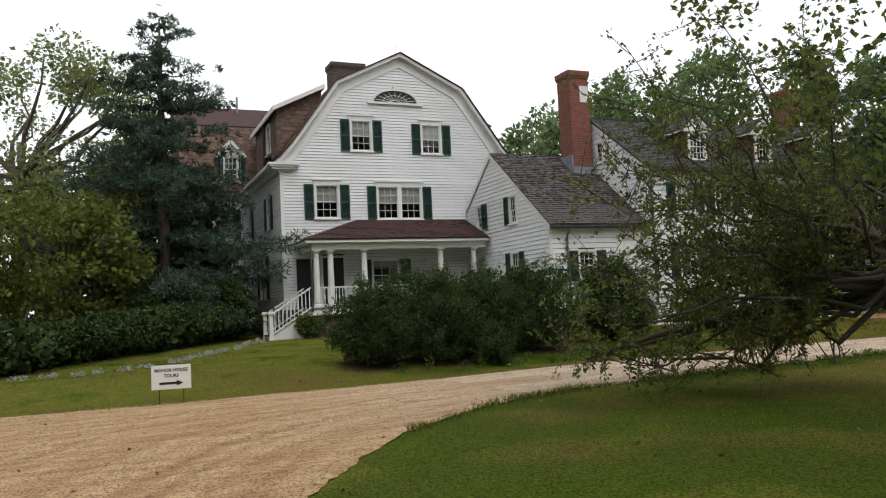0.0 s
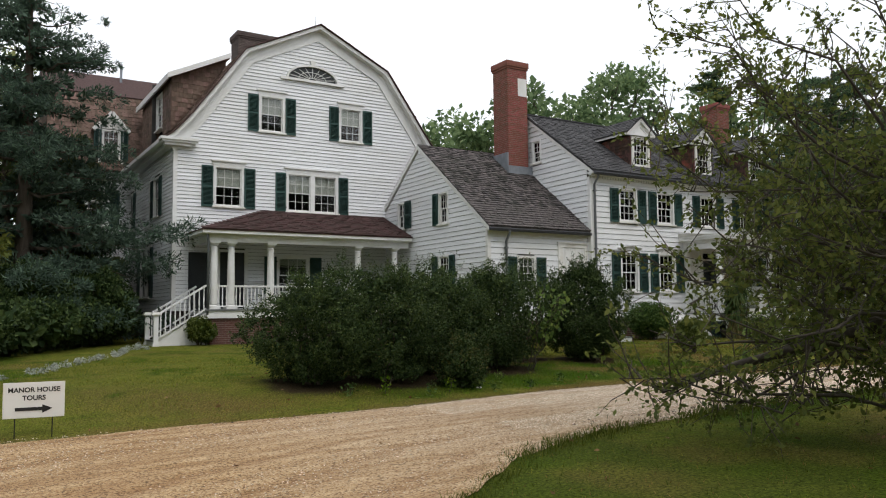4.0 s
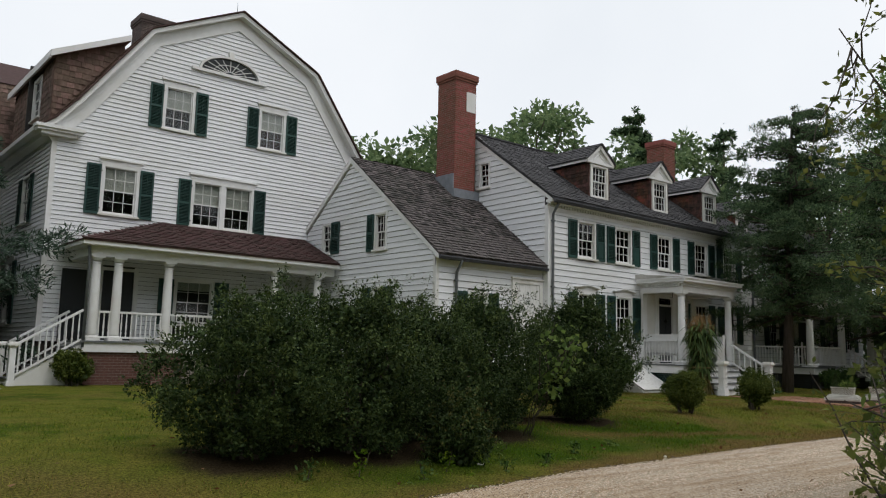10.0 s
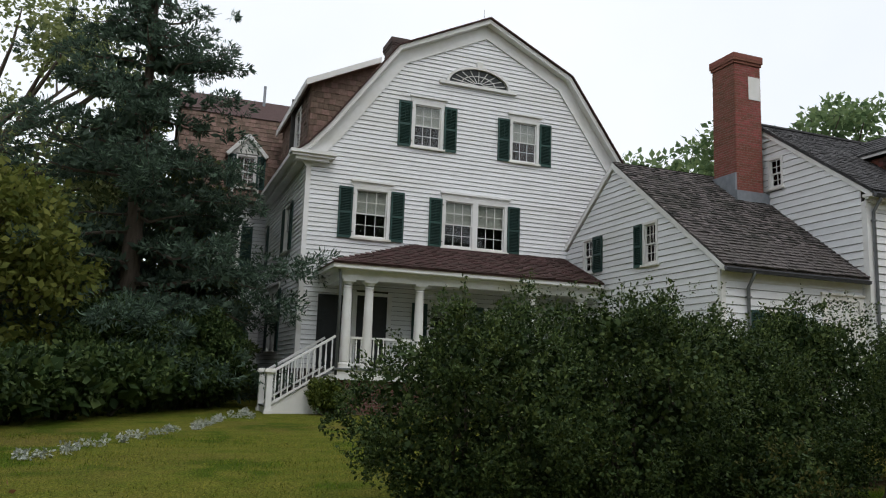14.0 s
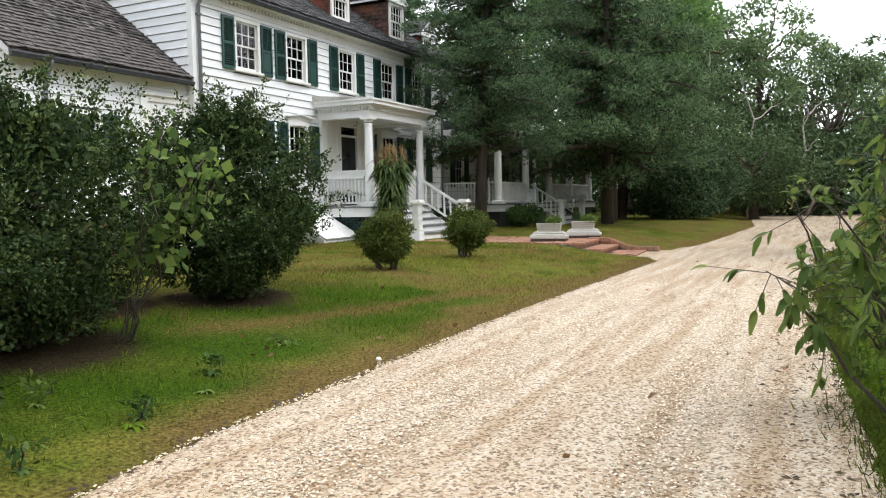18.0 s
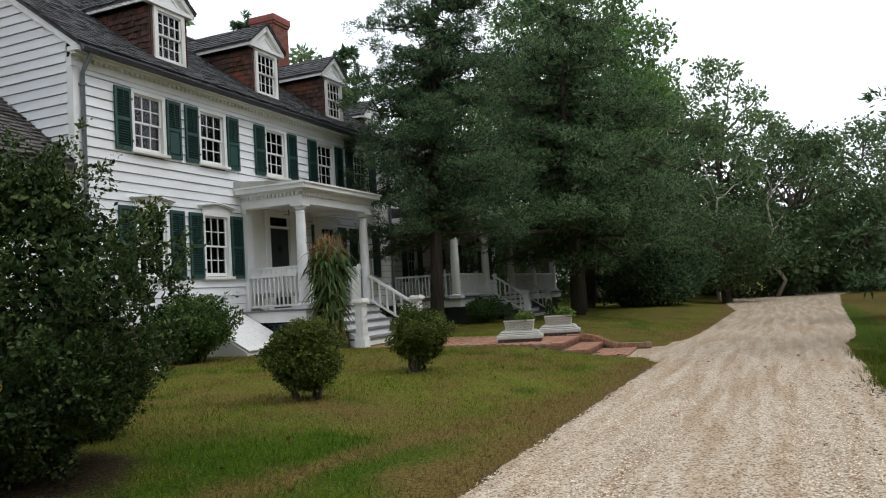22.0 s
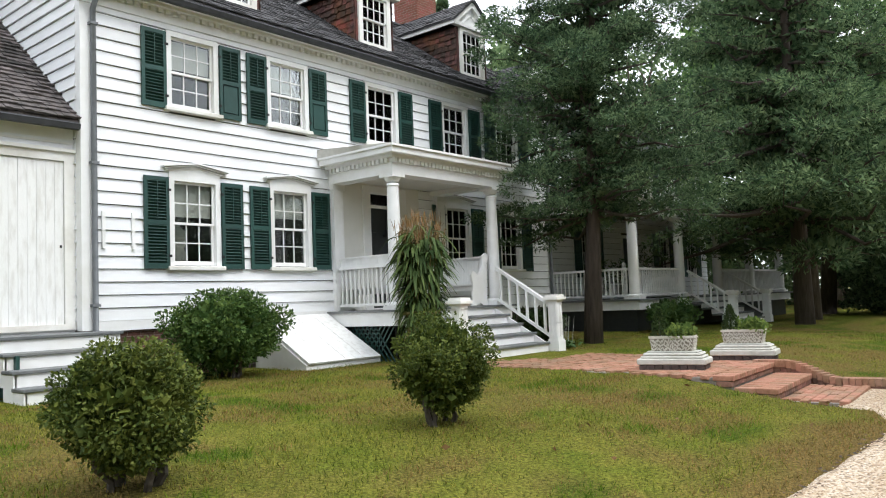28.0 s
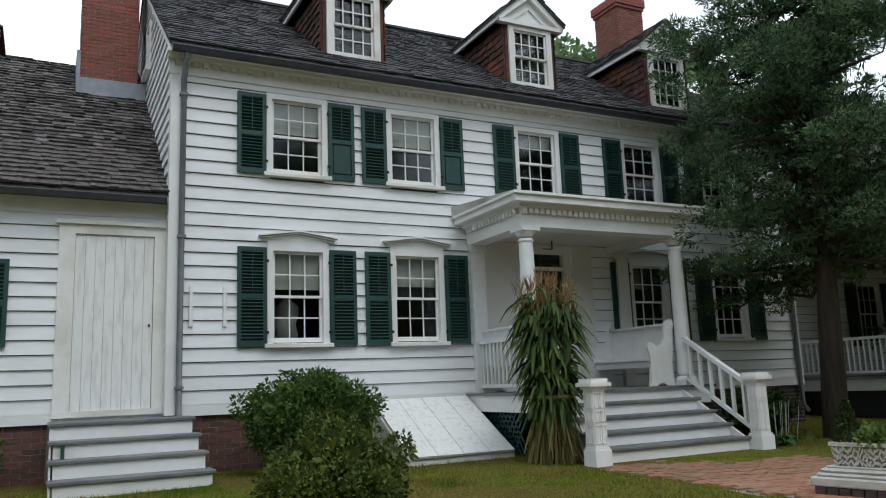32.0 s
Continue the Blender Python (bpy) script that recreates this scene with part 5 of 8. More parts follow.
    for s_ in (-1, 1):
        v = Vector((-s_ * (e + 0.04), 0, rise + 0.07))
        shingle_field("roof_shingles", "", (s_ * (e + 0.05), -0.16, zt + 0.095), (0, 1, 0), tuple(v.normalized()), lambda q: (0, depth + 0.4), v.length, M["slate"], t, 0.15, 0.17, seed=7)
    return t


for x in (22.08, 25.6, 28.95):
    dormer(x, 24.95, 0.72, 1.02, 6.86, "pedimented dormer with rust-stained shingle cheeks and white sash")


def chimney(label, x0, x1, y0, y1, z0, z1, mat, cap, plaque=False):
    t = thing("chimney", label, "chimney")
    Geo().box(x0 + 0.01, x1 - 0.01, y0 + 0.01, y1 - 0.01, z0, z1 - 0.25).out("core", M["mortar"], t)
    for place, c, a, b in ((at_south, y0 + 0.01, x0, x1), (at_west, x0 + 0.01, y0, y1)):
        bricks("bricks", "", place, c, a, b, z0, z1 - 0.3, mat, t, 150 if plaque else 0)
    g = Geo()
    for k in range(cap):
        o = 0.03 * (k + 1)
        g.box(x0 - o, x1 + o, y0 - o, y1 + o, z1 - 0.3 + k * 0.085, z1 - 0.3 + k * 0.085 + 0.08)
    g.box(x0 - 0.06, x1 + 0.06, y0 - 0.06, y1 + 0.06, z1 - 0.3 + cap * 0.085, z1)
    g.out("cap", mat, t, "corbelled brick cap")
    if plaque:
        Geo().box(x0 + 0.5, x0 + 0.92, y0 - 0.012, y0 + 0.01, z1 - 1.35, z1 - 0.65).out("plaque", M["trim"], t, "blank white plaque")
    return t


chimney("tall red brick chimney with a blank white plaque", 18.05, 19.0, 27.87, 28.82, 6.2, 11.12, M["brick"], 2, True)
tagged(Geo().box(17.99, 19.17, 27.8, 27.87, 6.45, 6.98).box(17.99, 18.05, 27.87, 28.82, 6.6, 7.5).out("flashing", M["lead"]), "lead flashing round the chimney foot", "flashing", kind="structure")
chimney("red brick chimney on the old house ridge", 30.45, 31.3, 28.0, 28.9, 8.6, 11.12, M["brick"], 2)

# ---- entrance porch of the old house ----
PX0, PX1, PY, DECK = 23.95, 26.95, 23.0, 1.25
pd = thing("porch_deck", "grey painted porch deck with white fascia", "porch", kind="structure")
for i in range(19):
    x = PX0 - 0.22 + i * 0.19
    Geo().box(x, x + 0.184, PY - 0.2, RY - 0.04, DECK - 0.04, DECK).out("plank", M["step"], pd)
Geo().box(PX0 - 0.18, PX1 + 0.3, PY - 0.14, RY - 0.05, DECK - 0.28, DECK - 0.042).out("fascia", M["trim"], pd)
lat = Geo()
for i in range(15):
    a = PY - 0.05 + i * 0.11
    lat.beam((PX0 - 0.1, a, 0.33), (PX0 - 0.1, a + 0.5, 0.98), 0.03, 0.012, up=(1, 0, 0)).beam((PX0 - 0.1, a + 0.5, 0.33), (PX0 - 0.1, a, 0.98), 0.03, 0.012, up=(1, 0, 0))
lat.out("lattice", M["green"], pd, "dark green lattice skirt")
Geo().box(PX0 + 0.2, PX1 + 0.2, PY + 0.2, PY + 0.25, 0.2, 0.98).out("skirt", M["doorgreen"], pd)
column("porch_column", "white tapered wooden porch column", PX0 + 0.08, PY + 0.06, DECK, 3.66, 0.125)
column("porch_column", "white tapered wooden porch column", PX1, PY + 0.06, DECK, 3.66, 0.125)
for x in (PX0 + 0.08, PX1 + 0.1):
    tagged(Geo().box(x - 0.12, x + 0.12, RY - 0.12, RY - 0.03, DECK, 3.55).box(x - 0.15, x + 0.15, RY - 0.14, RY - 0.03, 3.55, 3.66).out("pilaster", M["trim"]), "flat white pilaster on the house wall", "pilaster")
pr = thing("porch_roof", "white flat-roofed porch entablature with dentils", "porch roof", kind="structure")
Geo().box(PX0 - 0.08, PX1 + 0.12, PY - 0.1, PY + 0.2, 3.66, 3.86).box(PX0 - 0.08, PX0 + 0.22, PY + 0.2, RY - 0.03, 3.66, 3.86).box(PX1 - 0.18, PX1 + 0.12, PY + 0.2, RY - 0.03, 3.66, 3.86).out("frieze", M["trim"], pr)
Geo().box(PX0 - 0.075, PX1 + 0.115, PY - 0.095, RY - 0.03, 3.86, 3.93).out("dentil_backing", M["trim"], pr)
Geo().box(PX0 + 0.22, PX1 - 0.18, PY + 0.2, RY - 0.03, 3.76, 3.8).out("soffit", M["plaster"], pr)
Geo().box(PX0 - 0.16, PX1 + 0.2, PY - 0.18, RY - 0.03, 3.93, 3.99).box(PX0 - 0.3, PX1 + 0.34, PY - 0.32, RY - 0.03, 3.99, 4.09).box(PX0 - 0.34, PX1 + 0.38, PY - 0.36, RY - 0.03, 4.09, 4.13).out("cornice", M["trim"], pr)
Geo().prism([(PY - 0.36, 4.13), (RY - 0.03, 4.13), (RY - 0.03, 4.3)], "x", PX0 - 0.34, PX1 + 0.38).out("roof_sheet", M["stone"], pr)
for i in range(32):
    ob = new("dentil", dent_me)
    ob.parent = pr
    ob.matrix_basis = pose(PX0 - 0.04 + i * 0.101, PY - 0.1, 3.85)
for i in range(15):
    ob = new("dentil", dent_me)
    ob.parent = pr
    ob.matrix_basis = pose(PX0 - 0.08, PY + i * 0.105, 3.85, 0, 0, -90)
# plastered porch wall and the front door
pw = thing("porch_wall_panel", "smooth white boarded wall inside the porch", "wall", kind="structure")
Geo().box(PX0 + 0.22, DOOR_X - 0.62, RY - 0.04, RY - 0.028, DECK, 3.76).box(DOOR_X + 0.62, PX1 - 0.55, RY - 0.04, RY - 0.028, DECK, 3.76).box(DOOR_X - 0.62, DOOR_X + 0.62, RY - 0.04, RY - 0.028, 3.72, 3.76).out("boarding", M["plaster"], pw)
d = thing("door_1", "dark panelled front door with an iron knocker and fanlight bar", "door", pose(DOOR_X, RY, DECK), kind="structure")
Geo().box(-0.62, -0.42, -0.07, 0.06, 0, 2.47).box(0.42, 0.62, -0.07, 0.06, 0, 2.47).box(-0.42, 0.42, -0.07, 0.06, 2.36, 2.47).box(-0.42, 0.42, -0.05, 0.05, 2.04, 2.1).out("frame", M["trim"], d)
leafd = part("leaf", bevelled(-0.42, 0.42, 0.0, 0.05, 0.02, 2.04, 0.004), M["doorgreen"], d, "dark door leaf")
g = Geo()
for x in (-0.2, 0.2):
    for a, b in ((0.15, 0.75), (0.85, 1.45), (1.55, 1.92)):
        g.box(x - 0.15, x + 0.15, -0.014, 0.0, a, b)
g.out("panel", M["doorgreen"], leafd)
Geo().lathe([(0.0, 0.0), (0.05, 0.01), (0.06, 0.06), (0.03, 0.12), (0.012, 0.16)], 10, (0, -0.05, 1.45)).out("knocker", M["iron"], leafd, "black iron knocker")
Geo().box(-0.42, 0.42, 0.02, 0.024, 2.1, 2.36).out("transom_light", M["glass"], d)
Geo().tube([(0.0, -0.35, 2.5), (0.0, -0.35, 2.36)], [0.012, 0.012], 6).box(-0.2, 0.0, -0.358, -0.342, 2.35, 2.364).out("lamp_bracket", M["iron"], d)

# porch steps, newels, rails
st = thing("porch_steps", "white wooden steps with grey treads", "steps", kind="structure")
SX0, SX1 = 24.05, 26.68
n_r = 5
for k in range(n_r - 1):
    z = DECK - (k + 1) * 0.183
    y1 = PY - 0.15 - k * 0.30
    part("tread", bevelled(SX0 - 0.03, SX1 + 0.03, y1 - 0.34, y1, z - 0.045, z, 0.008), M["step"], st, "grey painted tread")
    Geo().box(SX0, SX1, y1 - 0.30, y1 - 0.26, z - 0.183, z - 0.045).out("riser", M["trim"], st)
Geo().box(SX0, SX1, PY - 0.15, PY - 0.11, DECK - 0.2, DECK - 0.04).out("riser", M["trim"], st)
for x in (SX0, SX1 - 0.04):
    Geo().prism([(PY - 0.12, 0.2), (PY - 0.12, DECK - 0.05), (PY - 1.33, 0.5), (PY - 1.33, 0.2)], "x", x, x + 0.04).out("stringer", M["trim"], st)
newel("newel_post", "square white panelled newel post with flat cap", 23.93, 21.55, gz(23.9, 21.55), 1.08, 0.2, group="porch newels")
newel("newel_post", "square white panelled newel post with flat cap", 26.82, 21.55, gz(26.8, 21.55), 1.08, 0.2, group="porch newels")
railing("stair_railing", "white raking stair railing with plain balusters", (26.82, PY - 0.1, DECK), (26.82, 21.68, 0.5), 0.74, 0.2, 0.045, 0.12)
railing("porch_railing", "white porch side railing with plain balusters", (PX0 + 0.05, RY - 0.14, DECK), (PX0 + 0.05, PY + 0.2, DECK), 0.8, 0.115)


def settle(label, m):
    """Porch bench with shaped ends, its back along +y, facing -x."""
    t = thing("porch_bench", label, "bench", m, "porch benches")
    prof = [(-0.02, 0.0), (0.14, 0.0), (0.2, 0.04), (0.3, 0.04), (0.36, 0.0), (0.5, 0.0), (0.47, 0.08), (0.45, 0.45), (0.5, 0.62), (0.46, 0.7), (0.38, 0.68), (0.3, 0.62),
            (0.2, 0.66), (0.15, 0.75), (0.1, 1.0), (0.02, 1.06), (-0.07, 1.03), (-0.08, 0.95), (-0.02, 0.85), (-0.03, 0.6), (0.02, 0.3)]
    for y in (0.0, 1.46):
        Geo().prism([(-p[0], p[1]) for p in prof], "y", y, y + 0.05).out("end_panel", M["trim"], t)
    part("seat", bevelled(-0.44, -0.02, 0.05, 1.46, 0.40, 0.44, 0.006), M["trim"], t)
    for i in range(10):
        y = 0.06 + i * 0.14
        Geo().turned(pose(-0.03, y, 0.44, 0, 6, 0), -0.012, 0.012, 0, 0.135, 0, 0.53).out("back_slat", M["trim"], t)
    Geo().box(-0.07, 0.07, 0.05, 1.46, 0.965, 1.0).out("top_rail", M["trim"], t)
    Geo().box(-0.4, -0.37, 0.05, 1.46, 0.3, 0.4).out("apron", M["trim"], t)
    return t


settle("white wooden porch settle with shaped ends", pose(26.74, PY + 0.1, DECK))
settle("white wooden porch settle seen from behind", pose(PX0 + 0.12, RY - 0.06, DECK, 0, 0, 180))

# cellar bulkhead
bk = thing("cellar_bulkhead", "sloping white cellar hatch with worn paint", "cellar hatch", kind="structure")
Geo().prism([(RY - 0.04, 0.1), (RY - 0.04, 1.16), (23.25, 0.42), (23.25, 0.1)], "x", 22.1, 22.16).prism([(RY - 0.04, 0.1), (RY - 0.04, 1.16), (23.25, 0.42), (23.25, 0.1)], "x", 23.7, 23.76).box(22.16, 23.7, 23.25, 23.3, 0.1, 0.42).out("cheek", M["trim"], bk)
for i in range(4):
    x = 22.12 + i * 0.405
    g = Geo()
    m = Matrix.Translation((x, 23.22, 0.43)) @ pose(0, 0, 0, math.degrees(math.atan2(0.74, RY - 23.29)))
    g.turned(m, 0.0, 0.398, 0, 1.56, 0.0, 0.035)
    g.out("hatch_board", M["flake"], bk)
# lamp with a cream shade behind the first ground-floor window
lamp = thing("standing_lamp", "unlit lamp with a cream cone shade in the window", "lamp", pose(20.93, 25.15, 1.3))
Geo().lathe([(0.12, 0), (0.12, 0.03), (0.02, 0.05)], 16).out("base", M["iron"], lamp, "", True)
Geo().tube([(0, 0, 0.04), (0, 0, 1.0)], [0.012, 0.012], 8).out("pole", M["iron"], lamp)
Geo().lathe([(0.21, 0.86), (0.12, 1.3), (0.115, 1.3), (0.205, 0.86)], 20).out("shade", M["blind"], lamp, "cream cone lampshade", True)
# two short battens nailed to the clapboards
for x in (19.47, 19.93):
    tagged(Geo().box(x - 0.025, x + 0.025, RY - 0.06, RY - 0.03, 2.33, 2.88).out("wall_batten", M["trim"]), "short white vertical batten on the clapboards", "batten")

# ---- middle wing ----
MX0, MY, MBASE = 14.85, 24.84, 1.12
M_RY, M_RZ, M_EZ, M_EY = 29.2, 7.66, 4.16, 24.62
M_SL = (M_RZ - M_EZ) / (M_RY - M_EY)
m_win = opening(16.42, 0.66, 2.15, 1.05)
m_door = (17.8, 19.22, 1.2, 3.74)
clapboard_wall("wall_middle_wing_front", "white clapboard wall of the low middle wing", at_south, MY, MBASE + 0.1, 4.1, lambda z: (MX0 + 0.1, RX0 - 0.02), [m_win, m_door], 0.19)


def m_gable(z):
    t = max(0.0, (z - 4.2) / M_SL)
    return (MY + 0.1 + t, 2 * M_RY - (MY + 0.1 + t))


mg = [(30.32, 30.85, 4.62, 5.66), (27.2, 27.78, 4.52, 5.66), (27.15, 27.85, 2.3, 3.4)]
clapboard_wall("wall_middle_wing_gable", "white clapboard gable of the middle wing", at_west, MX0, MBASE + 0.1, 7.5, m_gable, mg, 0.165)
window_unit("white sash window with one green shutter on the gable", pose(MX0, 30.58, 4.66, 0, 0, -90), 0.46, 0.95, 2, 2, (0, 1), 0.5, blind=0, detail=False, frame_w=0.06, name="window_11")
window_unit("white sash window with one narrow green shutter on the gable", pose(MX0, 27.49, 4.56, 0, 0, -90), 0.5, 1.05, 3, 2, (1, 0), 0.36, blind=0, detail=False, frame_w=0.07, name="window_12")
window_unit("white sash window with green shutters low on the gable", pose(MX0, 27.5, 2.33, 0, 0, -90), 0.62, 1.02, 3, 2, (1, 1), 0.36, blind=0, detail=False, frame_w=0.07, name="window_13")
window_unit("white sash window with green shutters beside the batten door", pose(16.42, MY, 2.15), 0.64, 1.03, 3, 2, (1, 1), 0.4, blind=0, name="window_14")
mb = thing("foundation_middle_wing", "dark red brick foundation of the middle wing", "foundation", kind="structure")
Geo().box(MX0 + 0.04, RX0, MY + 0.03, MY + 0.3, -0.1, MBASE).box(MX0 + 0.04, MX0 + 0.3, MY + 0.3, 33.4, -0.1, MBASE).out("mortar", M["mortar"], mb)
bricks("brick", "", at_south, MY + 0.03, MX0 + 0.04, 17.75, 0.3, MBASE, M["base_brick"], mb, 300)
bricks("brick_courses", "", at_west, MX0 + 0.04, MY + 0.05, 33.4, 0.3, MBASE, M["oldbrick"], mb)
mc = thing("trim_middle_wing", "white corner boards, frieze and rakes of the middle wing", "trim", kind="structure")
Geo().box(MX0 - 0.02, MX0 + 0.1, MY - 0.035, MY + 0.1, MBASE, 4.15).out("corner_board", M["trim"], mc)
Geo().box(MX0 + 0.1, RX0 - 0.02, MY - 0.03, MY, MBASE - 0.02, MBASE + 0.12).out("sill_board", M["trim"], mc)
Geo().box(MX0 - 0.02, RX0 - 0.03, MY - 0.03, MY, 3.86, 4.12).box(MX0 - 0.05, RX0 - 0.03, M_EY - 0.02, MY, 4.1, 4.14).out("frieze", M["trim"], mc)
for s in (0, 1):
    q = [(M_EY, M_EZ - 0.14), (M_EY, M_EZ), (M_RY, M_RZ + 0.02), (M_RY, M_RZ - 0.16)]
    Geo().prism([(2 * M_RY - a, b) if s else (a, b) for a, b in q], "x", MX0 - 0.09, MX0 + 0.01).out("rake_board", M["trim"], mc)
mr = thing("roof_middle_wing", "curled grey-brown wood shingle roof", "roof", kind="structure")
Geo().prism([(M_EY, M_EZ - 0.02), (M_EY, M_EZ + 0.03), (M_RY, M_RZ + 0.04), (2 * M_RY - M_EY, M_EZ + 0.03), (2 * M_RY - M_EY, M_EZ - 0.02), (M_RY, M_RZ - 0.03)], "x", MX0 - 0.08, RX0 - 0.005).out("decking", M["shingle"], mr)
v = Vector((0, M_RY - M_EY, M_RZ - M_EZ))
shingle_field("shingles", "", (MX0 - 0.1, M_EY - 0.03, M_EZ + 0.035), (1, 0, 0), tuple(v.normalized()), lambda s: (0, RX0 - MX0 + 0.09), v.length, M["shingle"], mr, 0.155, 0.15, 0.02, seed=11, single=300)
v = Vector((0, -(M_RY - M_EY), M_RZ - M_EZ))
tagged(Geo().prism([(M_EY - 0.12, 4.11), (M_EY - 0.1, 4.04), (M_EY - 0.03, 4.03), (M_EY - 0.01, 4.15), (M_EY - 0.025, 4.15), (M_EY - 0.04, 4.05), (M_EY - 0.1, 4.06), (M_EY - 0.11, 4.12)], "x", MX0 - 0.1, RX0 - 0.05).out("gutter", M["gutter"]), "grey metal gutter under the shingles", "gutter", kind="structure")
downpipe(15.55, MY, 1.0, 4.0, M_EY - 0.07)
ms = thing("middle_wing_shell", "closed floor and inner wall of the middle wing", "wall", kind="structure")
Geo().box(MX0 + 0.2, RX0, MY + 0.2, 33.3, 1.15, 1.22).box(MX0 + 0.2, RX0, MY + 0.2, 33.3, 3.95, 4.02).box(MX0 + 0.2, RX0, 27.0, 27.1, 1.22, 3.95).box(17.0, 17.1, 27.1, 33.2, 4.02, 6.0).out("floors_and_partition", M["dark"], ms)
# broad batten door and its steps
d2 = thing("door_2", "broad white vertical-board door with flaking paint", "door", pose(18.5, MY, 1.2), kind="structure")
Geo().box(-0.7, -0.5, -0.06, 0.05, 0, 2.53).box(0.5, 0.7, -0.06, 0.05, 0, 2.53).box(-0.5, 0.5, -0.06, 0.05, 2.4, 2.53).box(-0.74, 0.74, -0.1, 0, 2.53, 2.58).box(-0.7, 0.7, -0.075, 0.05, -0.03, 0.05).out("frame", M["peel"], d2)
for i in range(8):
    Geo().box(-0.495 + i * 0.124, -0.495 + i * 0.124 + 0.1205, -0.03 - 0.002 * (i % 2), 0.02, 0.05, 2.395).out("board", M["flake"], d2)
Geo().box(0.44, 0.465, -0.045, -0.03, 1.14, 1.18).out("latch", M["iron"], d2, "small dark latch")
s2 = thing("door_steps", "white wooden steps with grey treads below the batten door", "steps", kind="structure")
for k in range(4):
    z = 1.13 - k * 0.2
    y0 = MY - 0.85 - k * 0.30
    part("tread", bevelled(17.76, 19.46 + 0.03 * k, y0, MY - 0.02 if k == 0 else y0 + 0.35, z - 0.045, z, 0.008), M["step"], s2, "grey painted tread")
    Geo().box(17.8, 19.42 + 0.03 * k, y0 + 0.035, y0 + 0.065, z - 0.2 - (0.12 if k == 3 else 0), z - 0.045).out("riser", M["trim"], s2)
side = Geo().box(17.78, 17.82, MY - 0.82, MY - 0.05, 0.93, 1.085)
for k in range(1, 4):
    side.box(17.78, 17.82, MY - 0.815 - 0.3 * k, MY - 0.515 - 0.3 * k, max(0.2, 0.72 - 0.2 * k), 1.085 - 0.2 * k)
side.out("stringer", M["trim"], s2)
grid = Geo().box(17.9, 17.94, MY - 1.2, MY - 0.05, 0.2, 0.9)
for i in range(10):
    grid.box(17.795, 17.81, MY - 0.92 + i * 0.09, MY - 0.9 + i * 0.09, 0.22, 0.93)
for i in range(7):
    grid.box(17.785, 17.795, MY - 1.25 + 0.06 * i, MY - 0.05, 0.26 + i * 0.09, 0.28 + i * 0.09)
grid.out("lattice", M["green"], s2, "dark green lattice under the platform")

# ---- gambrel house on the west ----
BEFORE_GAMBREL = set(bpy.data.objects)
GY, GX0, GXA, GX1 = 33.5, 6.8, 12.6, 18.4
G_PROF = [(6.42, 7.98), (6.75, 8.25), (7.35, 8.95), (9.45, 11.86), (12.6, 13.4), (15.75, 11.86), (17.85, 8.95), (18.45, 8.25), (18.78, 7.98)]
GB = 1.5


def g_span(z):
    if z <= 7.9:
        return (GX0 + 0.12, GX1)
    pts = [(6.8, 7.9), (7.1, 8.3), (7.65, 8.95), (9.62, 11.6), (12.6, 13.05)]
    x = float(np.interp(z, [p[1] for p in pts], [p[0] for p in pts]))
    return (x, 2 * GXA - x)


GW = [(8.88, 5.56, 1.0, 1.5, False), (12.38, 5.52, 2.1, 1.5, True), (10.62, 8.7, 0.9, 1.4, False), (14.12, 8.66, 0.9, 1.38, False)]
g_open = [opening(x, w, z, h) for x, z, w, h, tw in GW] + [(8.55, 9.55, 1.6, 3.9), (10.9, 12.2, 1.6, 3.7)]
fan = (12.36, 11.05, 1.1, 0.5)
clapboard_wall("wall_gambrel_front", "white clapboard gambrel gable wall", at_south, GY, GB, 13.0, g_span, g_open, 0.142)
clapboard_wall("wall_gambrel_west", "shaded white clapboard side wall of the gambrel house", at_west, GX0, GB, 7.9, lambda z: (GY + 0.12, 55.0),
               [opening(38.2, 2.0, 2.1, 2.1), opening(36.3, 0.95, 5.35, 1.6), opening(44.0, 1.0, 2.3, 1.9), opening(41.5, 0.95, 5.35, 1.6)], 0.142)
for k, (x, z, w, h, tw) in enumerate(GW):
    window_unit("white sash window with drawn cream blind and dark green shutters" if not tw else "paired white sash windows with cream blinds and green shutters", pose(x, GY, z), w, h, 3, 2, (1, 1), 0.44, "flat", 0.48, False, 0.1, "window_" + str(15 + k), tw, group="gambrel house windows")
window_unit("paired white sash window with green shutters in the side wall", pose(GX0, 38.2, 2.1, 0, 0, -90), 1.9, 2.0, 2, 2, (1, 1), 0.5, "flat", 0.3, False, 0.1, "window_19", True)
window_unit("white sash window with green shutters in the side wall", pose(GX0, 36.3, 5.35, 0, 0, -90), 0.9, 1.5, 3, 2, (1, 1), 0.44, "", 0.4, False, 0.1, "window_20")
window_unit("white sash window with green shutters in the side wall", pose(GX0, 44.0, 2.3, 0, 0, -90), 0.95, 1.8, 3, 2, (1, 1), 0.44, "flat", 0.4, False, 0.1, "window_21")
window_unit("white sash window with green shutters in the side wall", pose(GX0, 41.5, 5.35, 0, 0, -90), 0.9, 1.5, 3, 2, (1, 1), 0.44, "", 0.4, False, 0.1, "window_22")
